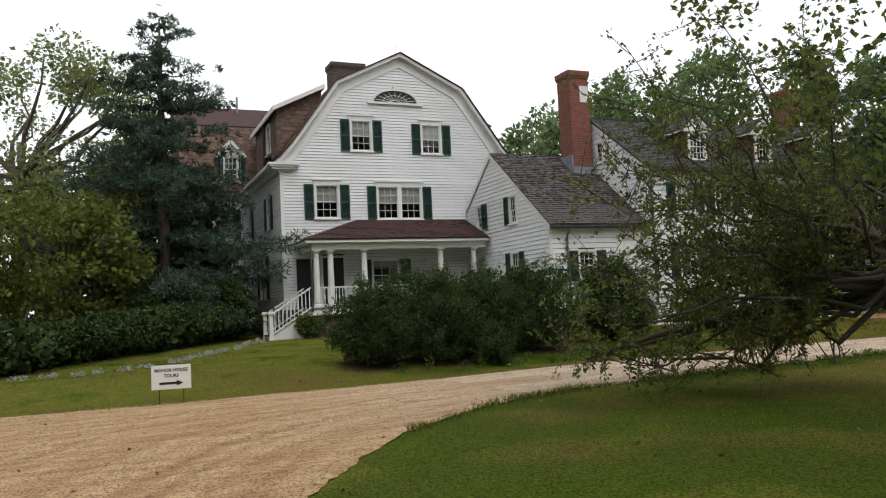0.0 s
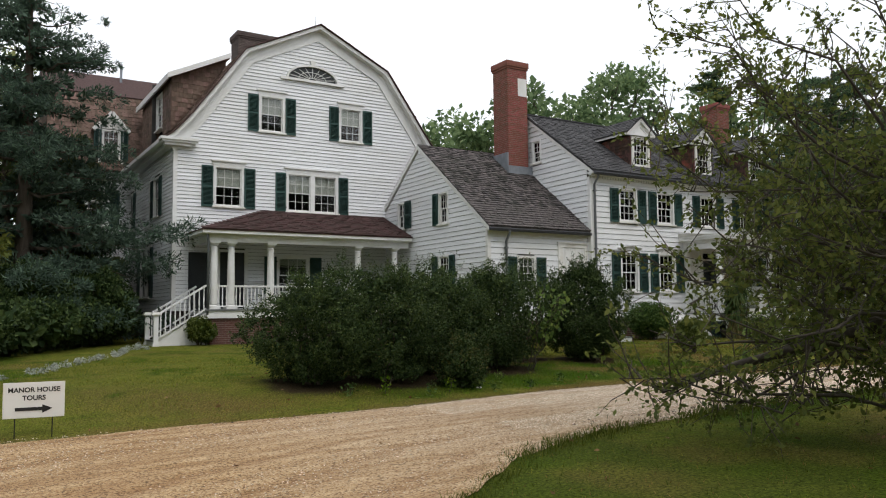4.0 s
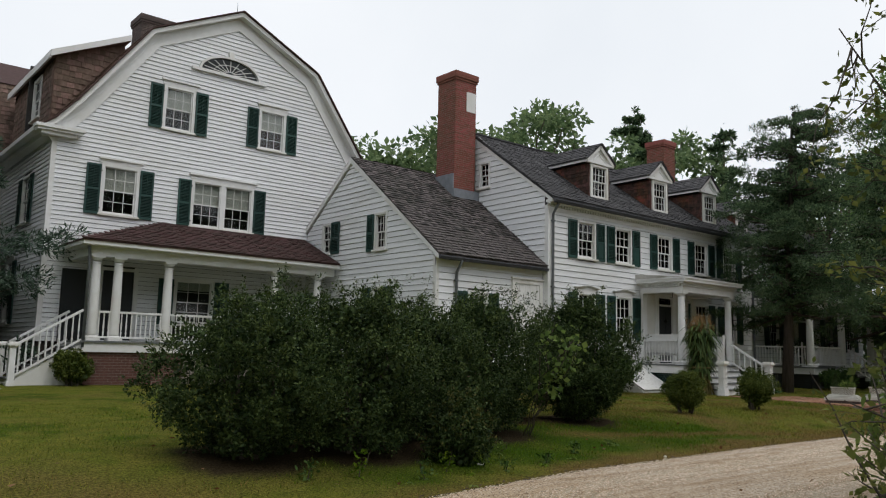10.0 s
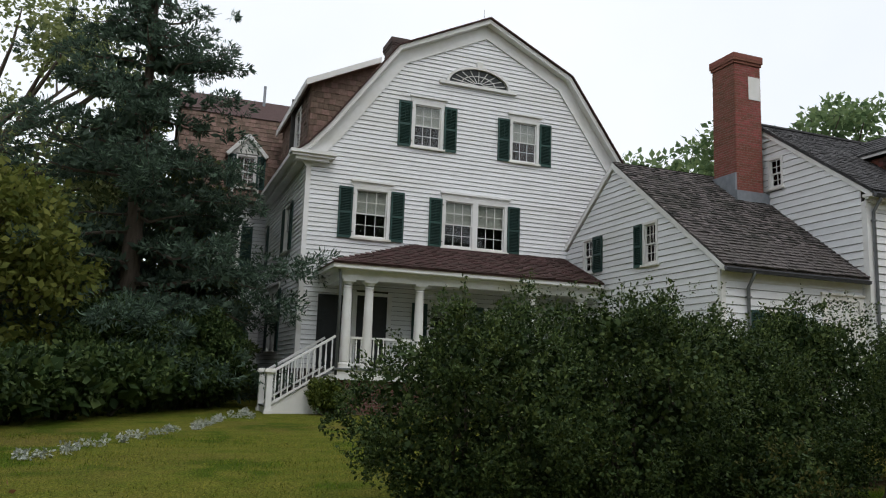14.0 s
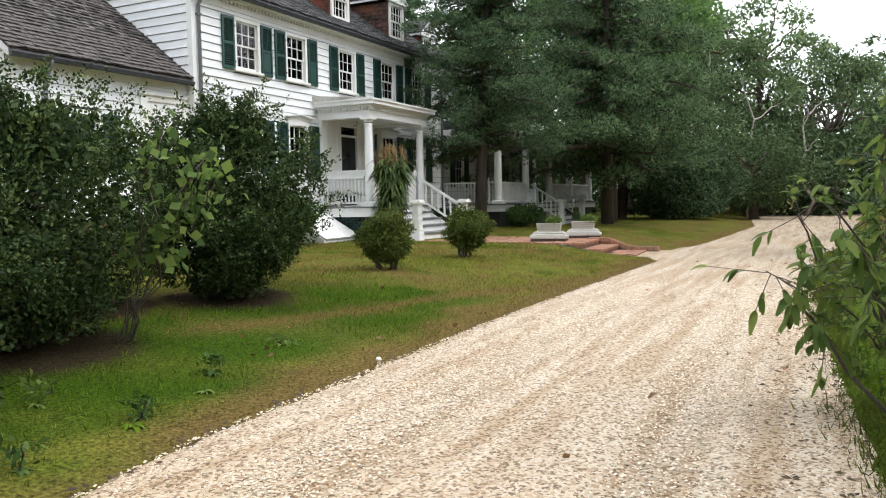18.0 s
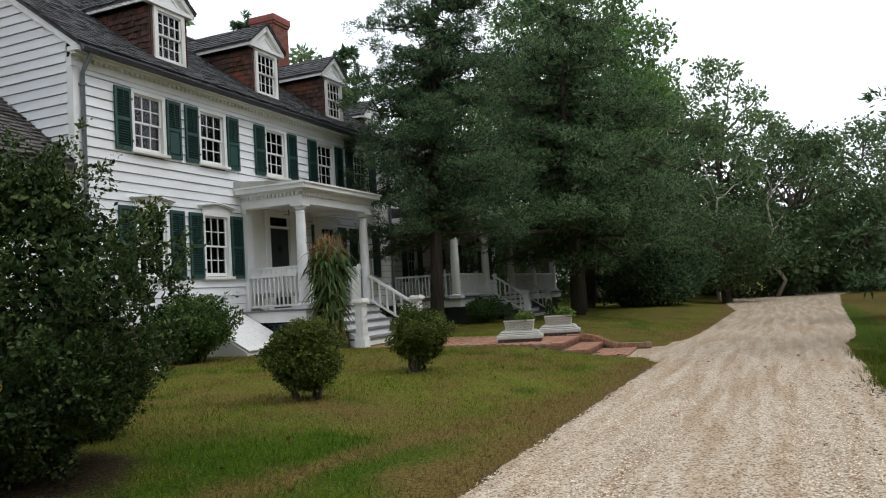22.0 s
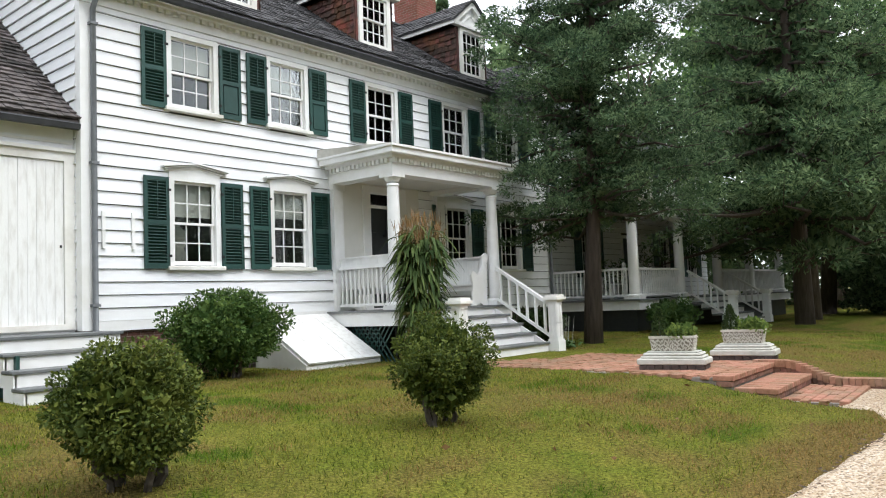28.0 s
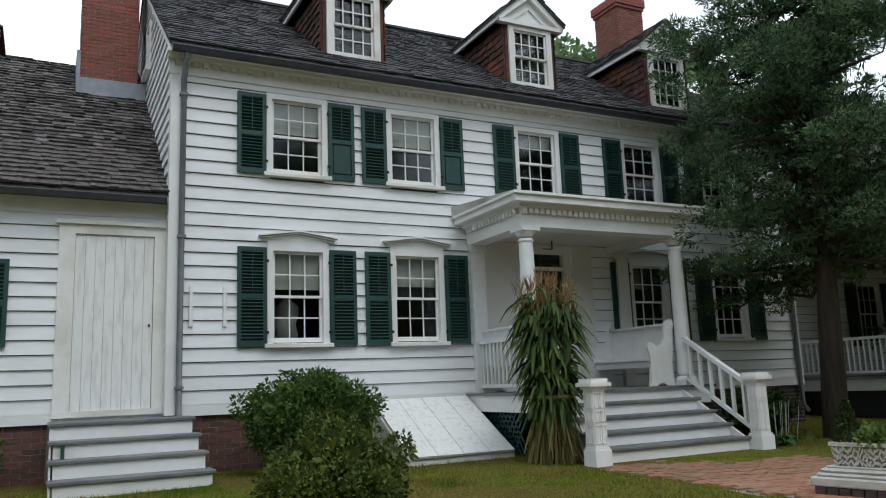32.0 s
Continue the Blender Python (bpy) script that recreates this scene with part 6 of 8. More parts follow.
# half-round fanlight
fl = thing("window_23", "half-oval fanlight with radiating bars high in the gable", "window", pose(fan[0], GY - 0.03, fan[1]), kind="structure")
arc = [(1.05 * math.cos(a), 0.56 * math.sin(a)) for a in np.linspace(0, math.pi, 25)]
Geo().prism([(x, z) for x, z in arc], "y", -0.012, 0.0).out("pane", M["doorgreen"], fl, "dark glass of the fanlight")
g = Geo()
for i in range(24):
    a, b = arc[i], arc[i + 1]
    g.beam((a[0] * 1.06, -0.03, a[1] * 1.08), (b[0] * 1.06, -0.03, b[1] * 1.08), 0.08, 0.13, up=(0, 1, 0))
g.box(-1.4, 1.4, -0.1, 0, -0.1, 0.0).prism([(-0.08, 0.56), (0.08, 0.56), (0.11, 0.82), (-0.11, 0.82)], "y", -0.1, 0)
g.out("surround", M["trim"], fl)
g = Geo()
for a in np.linspace(0.25, math.pi - 0.25, 9):
    g.beam((0.18 * math.cos(a), -0.02, 0.12 * math.sin(a)), (1.0 * math.cos(a), -0.02, 0.54 * math.sin(a)), 0.02, 0.02, up=(0, 1, 0))
for i in range(12):
    a, b = math.pi * i / 12, math.pi * (i + 1) / 12
    for q in (0.2, 0.62):
        g.beam((q * 1.0 * math.cos(a), -0.02, q * 0.56 * math.sin(a)), (q * math.cos(b), -0.02, q * 0.56 * math.sin(b)), 0.02, 0.02, up=(0, 1, 0))
g.out("glazing_bars", M["trim"], fl)

gt = thing("trim_gambrel_house", "white corner boards, broad rake boards and eaves returns", "trim", kind="structure")
Geo().box(GX0 - 0.03, GX0 + 0.12, GY - 0.04, GY + 0.12, GB, 7.9).out("corner_board", M["trim"], gt)


def inset(pts, d):
    """A polyline moved inwards by d, with mitred corners."""
    out = []
    for i, p in enumerate(pts):
        ways = [Vector((b[0] - a[0], b[1] - a[1])).normalized() for a, b in ((pts[max(i - 1, 0)], pts[max(i, 1)]), (pts[min(i, len(pts) - 2)], pts[min(i + 1, len(pts) - 1)]))]
        n = Vector((ways[0].y + ways[1].y, -ways[0].x - ways[1].x)).normalized()
        k = max(0.5, n.dot(Vector((ways[0].y, -ways[0].x))))
        out.append((p[0] + n.x * d / k, p[1] + n.y * d / k))
    return out


LEFT, RIGHT = G_PROF[:5], G_PROF[4:]
for side in (LEFT, RIGHT):
    whole = [(x, z) for x, z in G_PROF]
    for d0, d1, y0, y1 in ((0.015, 0.15, GY - 0.34, GY - 0.02), (0.15, 0.56, GY - 0.07, GY - 0.01)):
        o, q = inset(whole, d0), inset(whole, d1)
        o, q = (o[:5], q[:5]) if side is LEFT else (o[4:], q[4:])
        g = Geo()
        for i in range(4):
            g.prism([o[i], o[i + 1], q[i + 1], q[i]], "y", y0, y1)
        g.out("rake_board", M["trim"], gt)
Geo().box(6.28, 7.55, GY - 0.36, GY, 7.82, 7.9).box(6.22, 7.62, GY - 0.42, GY, 7.9, 8.0).box(6.4, 7.4, GY - 0.28, GY, 7.72, 7.82).out("eaves_return", M["trim"], gt)
Geo().box(6.25, 6.8, GY, 55.5, 7.84, 7.98).box(6.5, 6.8, GY, 55.5, 7.7, 7.84).out("eaves_soffit", M["trim"], gt)
Geo().tube([(GXA, GY + 0.2, 13.45), (GXA, GY + 0.2, 13.95)], [0.012, 0.006], 5).out("lightning_rod", M["iron"], gt)
gr = thing("roof_gambrel", "brown wood-shingle gambrel roof", "roof", kind="structure")
inner = [(x, z - 0.12) for x, z in G_PROF]
Geo().prism(G_PROF + inner[::-1], "y", GY - 0.3, 56.0).out("decking", M["brown"], gr)
edge = inset(G_PROF, -0.035)
for i in range(len(G_PROF) - 1):
    Geo().prism([edge[i], edge[i + 1], G_PROF[i + 1], G_PROF[i]], "y", GY - 0.42, GY + 0.3).out("shingle_edge", M["porchroof"], gr, "dark edge of the roof shingles over the rake")
for k in range(3):
    a, b = G_PROF[k], G_PROF[k + 1]
    v = Vector((b[0] - a[0], 0, b[1] - a[1]))
    shingle_field("shingles", "", (a[0] - 0.02, GY - 0.36, a[1] + 0.01), (0, 1, 0), tuple(v.normalized()), lambda s: (0, 22), v.length, M["brown"], gr, 0.2, 0.2, seed=20 + k)
a, b = G_PROF[3], G_PROF[4]
gs = thing("gambrel_shell", "closed rear walls and floors of the gambrel house", "wall", kind="structure")
Geo().box(GX1 - 0.15, GX1, GY, 46, 0, 8).box(GX0 + 0.2, GX1, 45.85, 46, 0, 12).box(GX0 + 0.2, GX1 - 0.15, GY + 0.2, 45.8, 4.6, 4.7).box(GX0 + 0.2, GX1 - 0.15, GY + 0.2, 45.8, 7.75, 7.85).box(GX0 + 0.2, GX1 - 0.15, GY + 0.2, 45.8, 1.5, 1.58).box(GX0 + 0.2, GX1 - 0.15, 38.5, 38.6, 1.58, 11.4).out("floors_and_rear", M["dark"], gs)
gf = thing("foundation_gambrel", "dark brick foundation of the gambrel house", "foundation", kind="structure")
Geo().box(GX0 + 0.05, GX1, GY + 0.05, GY + 0.3, 0.2, GB).box(GX0 + 0.05, GX0 + 0.3, GY + 0.3, 46, 0.2, GB).out("masonry", M["oldbrick"], gf)
# shed dormer on the west slope
sd = thing("shed_dormer", "brown-shingled shed dormer with white trim and sash", "dormer", kind="structure")
Geo().prism([(7.18, 8.85), (7.18, 11.0), (9.4, 12.1), (9.4, 11.6)], "y", 35.8, 35.86).prism([(7.18, 8.85), (7.18, 11.0), (9.4, 12.1), (9.4, 11.6)], "y", 41.4, 41.46).box(7.2, 7.3, 35.86, 37.3, 8.85, 11.0).box(7.2, 7.3, 38.4, 41.4, 8.85, 11.0).out("cheek", M["brown"], sd)
Geo().prism([(6.98, 10.95), (6.98, 11.1), (9.5, 12.32), (9.5, 12.12)], "y", 35.5, 41.8).out("dormer_roof", M["brown"], sd)
Geo().prism([(6.95, 10.9), (6.95, 11.12), (9.5, 12.34), (9.5, 12.14)], "y", 35.42, 35.5).box(6.93, 7.0, 35.5, 41.8, 10.86, 11.1).out("fascia", M["trim"], sd)
shingle_field("cheek_shingles", "", (7.2, 35.78, 9.05), (1, 0, 0), (0, 0, 1), lambda s: (max(0, (s - 0.05) / 1.39 * 0.0 + max(0.0, (s - 1.9) / 0.5)), 0.15 + s / 1.386), 2.6, M["brown"], sd, 0.2, 0.2, seed=31)
shingle_field("face_shingles", "", (7.17, 35.8, 8.85), (0, 1, 0), (0, 0, 1), lambda s: (0, 1.4), 2.1, M["brown"], sd, 0.2, 0.2, seed=32, outward=(-1, 0, 0))
shingle_field("face_shingles", "", (7.17, 38.5, 8.85), (0, 1, 0), (0, 0, 1), lambda s: (0, 2.9), 2.1, M["brown"], sd, 0.2, 0.2, seed=33, outward=(-1, 0, 0))
window_unit("white sash window in the shed dormer", pose(7.18, 37.85, 9.3, 0, 0, -90), 0.9, 1.4, 2, 2, (0, 0), 0.4, "", 0, False, 0.1, "window_24")
# small dormer on the hidden east slope shows past the rake
ed = thing("east_slope_dormer", "small brown-shingled dormer behind the gable", "dormer", kind="structure")
Geo().prism([(15.2, 11.3), (17.5, 10.16), (17.42, 8.9), (16.4, 9.6)], "y", 34.2, 38.5).out("cheek", M["brown"], ed)
shingle_field("cheek_shingles", "", (15.6, 34.18, 9.2), (1, 0, 0), (0, 0, 1), lambda s: (max(0.0, 1.4 - s / 1.386), 1.88 - max(0.0, (s - 1.0) / 0.5)), 1.75, M["brown"], ed, 0.17, 0.3, seed=34)
Geo().prism([(15.1, 11.52), (17.62, 10.28), (17.62, 10.12), (15.1, 11.36)], "y", 34.05, 34.18).out("fascia", M["trim"], ed)
Geo().prism([(15.1, 11.6), (17.68, 10.32), (17.68, 10.26), (15.1, 11.53)], "y", 34.0, 38.7).out("dormer_roof", M["porchroof"], ed)
chimney("weathered dark brick ridge chimney", 10.55, 12.3, 37.8, 38.9, 11.5, 14.25, M["oldbrick"], 2)
QD = 1.52
d3 = thing("door_3", "dark louvred double doors in the porch wall", "door", pose(9.05, GY, QD), kind="structure")
Geo().box(-0.62, -0.48, -0.06, 0.05, 0, 2.34).box(0.48, 0.62, -0.06, 0.05, 0, 2.34).box(-0.48, 0.48, -0.06, 0.05, 2.24, 2.34).out("frame", M["trim"], d3)
Geo().box(-0.48, -0.01, -0.02, 0.03, 0, 2.24).box(0.01, 0.48, -0.02, 0.03, 0, 2.24).out("leaf", M["doorgreen"], d3)
window_unit("white porch window with dark green shutters", pose(11.55, GY, 2.2), 1.2, 1.4, 3, 2, (1, 1), 0.5, "", 0.2, False, 0.1, "window_25")
sh = thing("porch_screen", "tall dark green louvred porch shutter at the house wall", "shutter", pose(7.75, GY - 0.06, QD))
Geo().box(-0.38, 0.38, -0.04, 0, 0.0, 2.2).out("panel", M["doorgreen"], sh)
g = Geo()
for i in range(34):
    g.box(-0.33, 0.33, -0.052, -0.04, 0.08 + i * 0.06, 0.12 + i * 0.06)
g.out("slats", M["doorgreen"], sh)
# the house drawn above is rescaled and shifted to fit the camera's view
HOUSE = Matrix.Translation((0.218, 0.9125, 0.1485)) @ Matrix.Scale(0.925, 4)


def fit_to_view(before, m):
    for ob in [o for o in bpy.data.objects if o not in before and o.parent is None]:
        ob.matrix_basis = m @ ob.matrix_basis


fit_to_view(BEFORE_GAMBREL, HOUSE)

# cross wing behind the shed dormer, its ridge running east and west
clapboard_wall("wall_cross_wing", "white clapboard wall of the rear cross wing", at_south, 39.6, 1.4, 7.6, lambda z: (3.4, 6.5), [opening(5.15, 0.8, 2.3, 1.5), opening(5.15, 0.8, 5.2, 1.4)], 0.135)
for z, h in ((2.3, 1.5), (5.2, 1.4)):
    window_unit("white sash window with green shutters on the cross wing", pose(5.15, 39.6, z), 0.78, h, 3, 2, (1, 1), 0.4, "flat", 0.3, False, 0.08, "window_cross_wing")
xw = thing("roof_cross_wing", "brown shingle gambrel roof of the rear cross wing", "roof", kind="structure")
Geo().prism([(39.2, 7.5), (40.3, 11.0), (44.9, 11.0), (46.0, 7.5)], "x", 3.2, 9.0).out("lower_slope", M["brown"], xw)
Geo().prism([(40.2, 11.0), (42.6, 12.5), (45.0, 11.0)], "x", 3.1, 9.0).out("upper_slope", M["porchroof"], xw, "dark upper roof slope")
sv = Vector((0, 1.1, 3.5))
shingle_field("shingles", "", (3.2, 39.17, 7.52), (1, 0, 0), tuple(sv.normalized()), lambda q: (0, 5.8), sv.length, M["brown"], xw, 0.19, 0.19, seed=51)
Geo().box(3.4, 3.55, 39.6, 45.6, 0.3, 7.5).box(3.55, 6.4, 45.4, 45.6, 0.3, 7.5).box(3.55, 6.4, 39.8, 45.4, 4.6, 4.7).box(3.55, 6.4, 42.0, 42.1, 0.3, 7.5).out("hidden_walls", M["white"], xw)
xd = thing("rear_dormer", "white-trimmed gabled dormer low on the brown roof", "dormer", kind="structure")
Geo().box(5.1, 5.2, 39.25, 40.2, 7.7, 9.3).box(6.0, 6.1, 39.25, 40.2, 7.7, 9.3).box(5.2, 6.0, 39.3, 40.2, 7.7, 8.0).prism([(5.05, 9.3), (6.15, 9.3), (5.6, 9.9)], "y", 39.25, 40.4).out("cheek", M["trim"], xd)
for e in (-1, 1):
    Geo().beam((5.6 + e * 0.72, 39.2, 9.2), (5.6, 39.2, 10.0), 0.14, 0.16, up=(0, -1, 0)).out("rake_board", M["trim"], xd)
Geo().prism([(4.85, 9.16), (5.6, 10.02), (6.35, 9.16), (6.35, 9.24), (5.6, 10.1), (4.85, 9.24)], "y", 39.15, 40.6).out("dormer_roof", M["brown"], xd)
window_unit("white sash window with green shutters in the rear dormer", pose(5.6, 39.3, 8.05), 0.62, 1.15, 3, 2, (1, 1), 0.3, "", 0, False, 0.06, "window_rear_dormer")
tagged(Geo().box(6.35, 6.45, 42.0, 42.1, 12.0, 13.0).out("vent_pipe", M["lead"]), "short grey metal vent pipe on the brown roof", "vent pipe")

# ---- gambrel house porch ----
BEFORE_PORCH = set(bpy.data.objects)
QX0, QX1, QY, QD, QB = 7.25, 14.95, 30.25, 1.58, 32.38
qp = thing("porch_west", "white porch floor with brick piers", "porch", kind="structure")
Geo().box(QX0 - 0.05, QX1, QY - 0.08, QB, QD - 0.05, QD).out("floor_boards", M["step"], qp)
Geo().box(QX0, QX1, QY - 0.03, QB, QD - 0.3, QD - 0.05).out("fascia", M["trim"], qp)
Geo().box(QX0 + 0.1, QX1, QY + 0.06, QY + 0.25, 0.2, QD - 0.3).box(QX0 + 0.1, QX0 + 0.3, QY + 0.25, QB, 0.2, QD - 0.3).out("mortar", M["mortar"], qp)
bricks("bricks", "", at_south, QY + 0.06, QX0 + 0.1, 10.0, 0.35, QD - 0.3, M["base_brick"], qp)
for x in (7.5, 8.08, 9.48, 12.85, 14.4):
    column("porch_column", "white tapered wooden column of the west porch", x, QY + 0.14, QD, 3.86, 0.13)
qr = thing("porch_roof_west", "dark maroon hipped porch roof with white eaves", "porch roof", kind="structure")
Geo().box(QX0 + 0.05, QX1, QY, QY + 0.28, 3.86, 4.1).box(QX0 + 0.05, QX0 + 0.33, QY + 0.28, QB, 3.86, 4.1).out("beam", M["trim"], qr)
Geo().box(QX0 + 0.33, QX1, QY + 0.28, QB, 4.0, 4.05).out("porch_ceiling", M["plaster"], qr)
Geo().box(QX0 - 0.15, QX1, QY - 0.2, QB - 0.03, 4.1, 4.14).box(QX0 - 0.25, QX1, QY - 0.3, QY - 0.2, 4.12, 4.24).box(QX0 - 0.25, QX0 - 0.15, QY - 0.2, QB - 0.03, 4.12, 4.24).out("eaves", M["trim"], qr)
hx, hz = 10.0, 5.25
v = [(QX0 - 0.28, QY - 0.33, 4.22), (QX1, QY - 0.33, 4.22), (QX1, QB - 0.03, hz), (hx, QB - 0.03, hz), (QX0 - 0.28, QB - 0.03, 4.22)]
Geo().add(v + [(p[0], p[1], p[2] + 0.04) for p in v], ((0, 1, 2, 3), (0, 3, 4), (5, 8, 7, 6), (5, 9, 8), (0, 5, 6, 1), (0, 4, 9, 5))).out("roof_decking", M["porchroof"], qr)
sv = Vector((0, QB - QY + 0.3, hz - 4.22))
shingle_field("shingles", "", (QX0 - 0.3, QY - 0.35, 4.265), (1, 0, 0), tuple(sv.normalized()), lambda s: ((hx - QX0 + 0.28) * s / sv.length, QX1 - QX0 + 0.3), sv.length, M["porchroof"], qr, 0.16, 0.2, seed=41)
for i, (a, b) in enumerate(((7.6, 8.0), (8.2, 9.4), (9.6, 12.75), (12.95, 14.3))):
    railing("porch_railing", "white porch railing with turned balusters", (a, QY + 0.14, QD), (b, QY + 0.14, QD), 0.78, 0.13, turned=True, group="west porch railings")
downp = Geo().tube([(QX0 - 0.05, QY - 0.1, 4.1), (QX0 + 0.02, QY + 0.0, 3.85), (QX0 + 0.02, QY + 0.0, 1.4)], [0.04] * 3, 8)
tagged(downp.out("downpipe", M["pipe"], None, "", True), "grey downpipe at the porch corner", "downpipe", kind="structure")
# side steps that descend to the west
ws = thing("west_porch_steps", "white side steps with turned balusters", "steps", kind="structure")
WB = gz(5.9, 31)
n = 6
for k in range(n):
    z = QD - (k + 1) * (QD - WB) / (n + 1)
    x1 = QX0 - 0.02 - k * 0.27
    Geo().box(x1 - 0.31, x1, 30.35, 31.55, z - 0.05, z).out("tread", M["step"], ws)
    Geo().box(x1 - 0.285, x1 - 0.255, 30.38, 31.52, z - 0.2, z - 0.05).out("riser", M["trim"], ws)
Geo().prism([(QX0, 0.3), (QX0, QD - 0.1), (QX0 - 1.7, 0.55), (QX0 - 1.7, 0.3)], "y", 30.33, 30.38).out("stringer", M["trim"], ws)
for y in (30.3, 31.6):
    newel("newel_post", "slim white square newel of the side steps", QX0 - 1.62, y, WB - 0.15, 1.22, 0.15, False, "side step newels")
    railing("stair_railing", "white raking railing with turned balusters", (QX0 - 0.02, y, QD), (QX0 - 1.55, y, WB + 0.2), 0.8, 0.15, turned=True, low=0.02, group="side step railings")
# the porch is rescaled to fit the camera's view as well
fit_to_view(BEFORE_PORCH, Matrix.Translation((0.04, 0.142, 0.0265)) @ Matrix.Scale(0.982, 4))

# ---- far east wing with its porch ----
EX0, EX1, EY, EF = 31.7, 46.0, 26.2, 23.05
e_open = [opening(x, 0.8, 4.75, 1.3) for x in (33.6, 37.2, 40.8, 44.2)] + [opening(x, 0.8, 2.0, 1.5) for x in (36.3, 41.9, 44.4)] + [(38.6, 39.6, 1.25, 3.4)]
clapboard_wall("wall_east_wing", "white clapboard wall of the far wing", at_south, EY, 1.0, 6.3, lambda z: (EX0, EX1), e_open, 0.19)
for k, x in enumerate((33.6, 37.2, 40.8, 44.2)):
    window_unit("white sash window with green shutters on the far wing", pose(x, EY, 4.75), 0.78, 1.28, 3, 2, (1, 1), 0.42, blind=0.3, detail=False, name="window_" + str(26 + k), group="far wing windows")
for k, x in enumerate((36.3, 41.9, 44.4)):
    window_unit("white sash window with green shutters behind the far porch", pose(x, EY, 2.0), 0.78, 1.48, 3, 2, (1, 1), 0.42, blind=0.3, detail=False, name="window_" + str(30 + k), group="far wing windows")
es = thing("east_wing_shell", "closed walls, roof and floors of the far wing", "house wing", kind="structure")
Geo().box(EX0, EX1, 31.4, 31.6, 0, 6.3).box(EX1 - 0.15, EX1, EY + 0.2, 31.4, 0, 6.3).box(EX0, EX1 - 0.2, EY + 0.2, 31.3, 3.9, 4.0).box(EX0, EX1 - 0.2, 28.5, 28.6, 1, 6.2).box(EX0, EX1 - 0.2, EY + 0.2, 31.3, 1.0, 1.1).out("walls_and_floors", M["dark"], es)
Geo().prism([(EY - 0.3, 6.3), (EY - 0.3, 6.4), (28.9, 8.7), (31.9, 6.4), (31.9, 6.3), (28.9, 8.6)], "x", EX0, EX1 + 0.1).out("roof", M["slate"], es)
Geo().box(EX0, EX1, EY - 0.3, EY, 6.15, 6.3).out("eaves", M["trim"], es)
dormer(34.2, 26.5, 0.72, 1.0, 6.85, "white-framed dormer on the far wing roof")
door4 = thing("door_4", "dark front door of the far wing", "door", pose(39.1, EY, 1.2), kind="structure")
Geo().box(-0.55, -0.45, -0.05, 0.05, 0, 2.2).box(0.45, 0.55, -0.05, 0.05, 0, 2.2).box(-0.45, 0.45, -0.05, 0.05, 2.1, 2.2).out("frame", M["trim"], door4)
Geo().box(-0.45, 0.45, 0, 0.04, 0, 2.1).out("leaf", M["doorgreen"], door4)
def Geo_dentils(x0, x1, y, z):
    g = Geo()
    for i in range(int((x1 - x0) / 0.11)):
        g.box(x0 + i * 0.11, x0 + i * 0.11 + 0.06, y, y + 0.04, z, z + 0.07)
    return (g.v, g.f)


ep = thing("porch_east_wing", "long white porch floor on dark skirting", "porch", kind="structure")
Geo().box(33.15, EX1 + 0.2, EF - 0.15, EY, 1.17, 1.22).out("floor_boards", M["step"], ep)
Geo().box(33.22, EX1 + 0.1, EF - 0.08, EY, 0.93, 1.17).out("fascia", M["trim"], ep)
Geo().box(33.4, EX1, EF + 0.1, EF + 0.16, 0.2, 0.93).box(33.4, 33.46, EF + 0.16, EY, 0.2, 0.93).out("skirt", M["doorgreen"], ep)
Geo().box(33.22, EX1 + 0.15, EF - 0.05, EF + 0.3, 3.55, 3.95).box(33.22, 33.57, EF + 0.3, EY, 3.55, 3.95).box(33.0, EX1 + 0.3, EF - 0.25, EY, 3.95, 4.1).out("entablature", M["trim"], ep)
Geo().prism([(EF - 0.25, 4.1), (EY, 4.1), (EY, 4.6)], "x", 33.0, EX1 + 0.3).out("porch_roof_sheet", M["slate"], ep)
for x in (33.4, 36.35, 39.3, 42.3, 45.6):
    column("porch_column", "white wooden column of the far porch", x, EF + 0.12, 1.22, 3.55, 0.15)
railing("porch_railing", "white railing that returns to the house wall", (33.4, EF + 0.28, 1.22), (33.4, EY - 0.03, 1.22), 0.82, 0.13, group="far porch railings")
part("dentil_course", Geo_dentils(33.22, EX1, EF - 0.09, 3.86), M["trim"], ep)
for a, b in ((33.55, 36.2), (39.45, 42.15), (42.45, 45.45)):
    railing("porch_railing", "white railing of the far porch", (a, EF + 0.12, 1.22), (b, EF + 0.12, 1.22), 0.82, 0.13, group="far porch railings")
e2 = thing("east_wing_steps", "white steps with grey treads to the far porch", "steps", kind="structure")
for k in range(4):
    z = 1.22 - (k + 1) * 0.18
    y1 = EF - 0.13 - k * 0.3
    Geo().box(36.5, 39.15, y1 - 0.33, y1, z - 0.045, z).out("tread", M["step"], e2)
    Geo().box(36.53, 39.12, y1 - 0.3, y1 - 0.27, z - 0.18, z - 0.045).out("riser", M["trim"], e2)
for x in (36.4, 39.25):
    newel("newel_post", "square white newel post of the far porch steps", x, 21.65, gz(x, 21.6), 1.02, 0.21, group="far newels")
    railing("stair_railing", "white raking railing of the far porch steps", (x, EF - 0.1, 1.22), (x, 21.8, 0.5), 0.76, 0.2, 0.045, 0.12, group="far stair railings")

# ---- brick walk, steps, planters ----
# the walk runs askew from the porch to the drive: its own frame starts at the top step's front edge
WYAW, WZ = -10.0, 0.325
WALK = pose(23.85, 17.1, 0, 0, 0, WYAW)
# the steps lie square to the drive
STEPS = pose(23.85, 16.97, 0, 0, 0, 4.0)


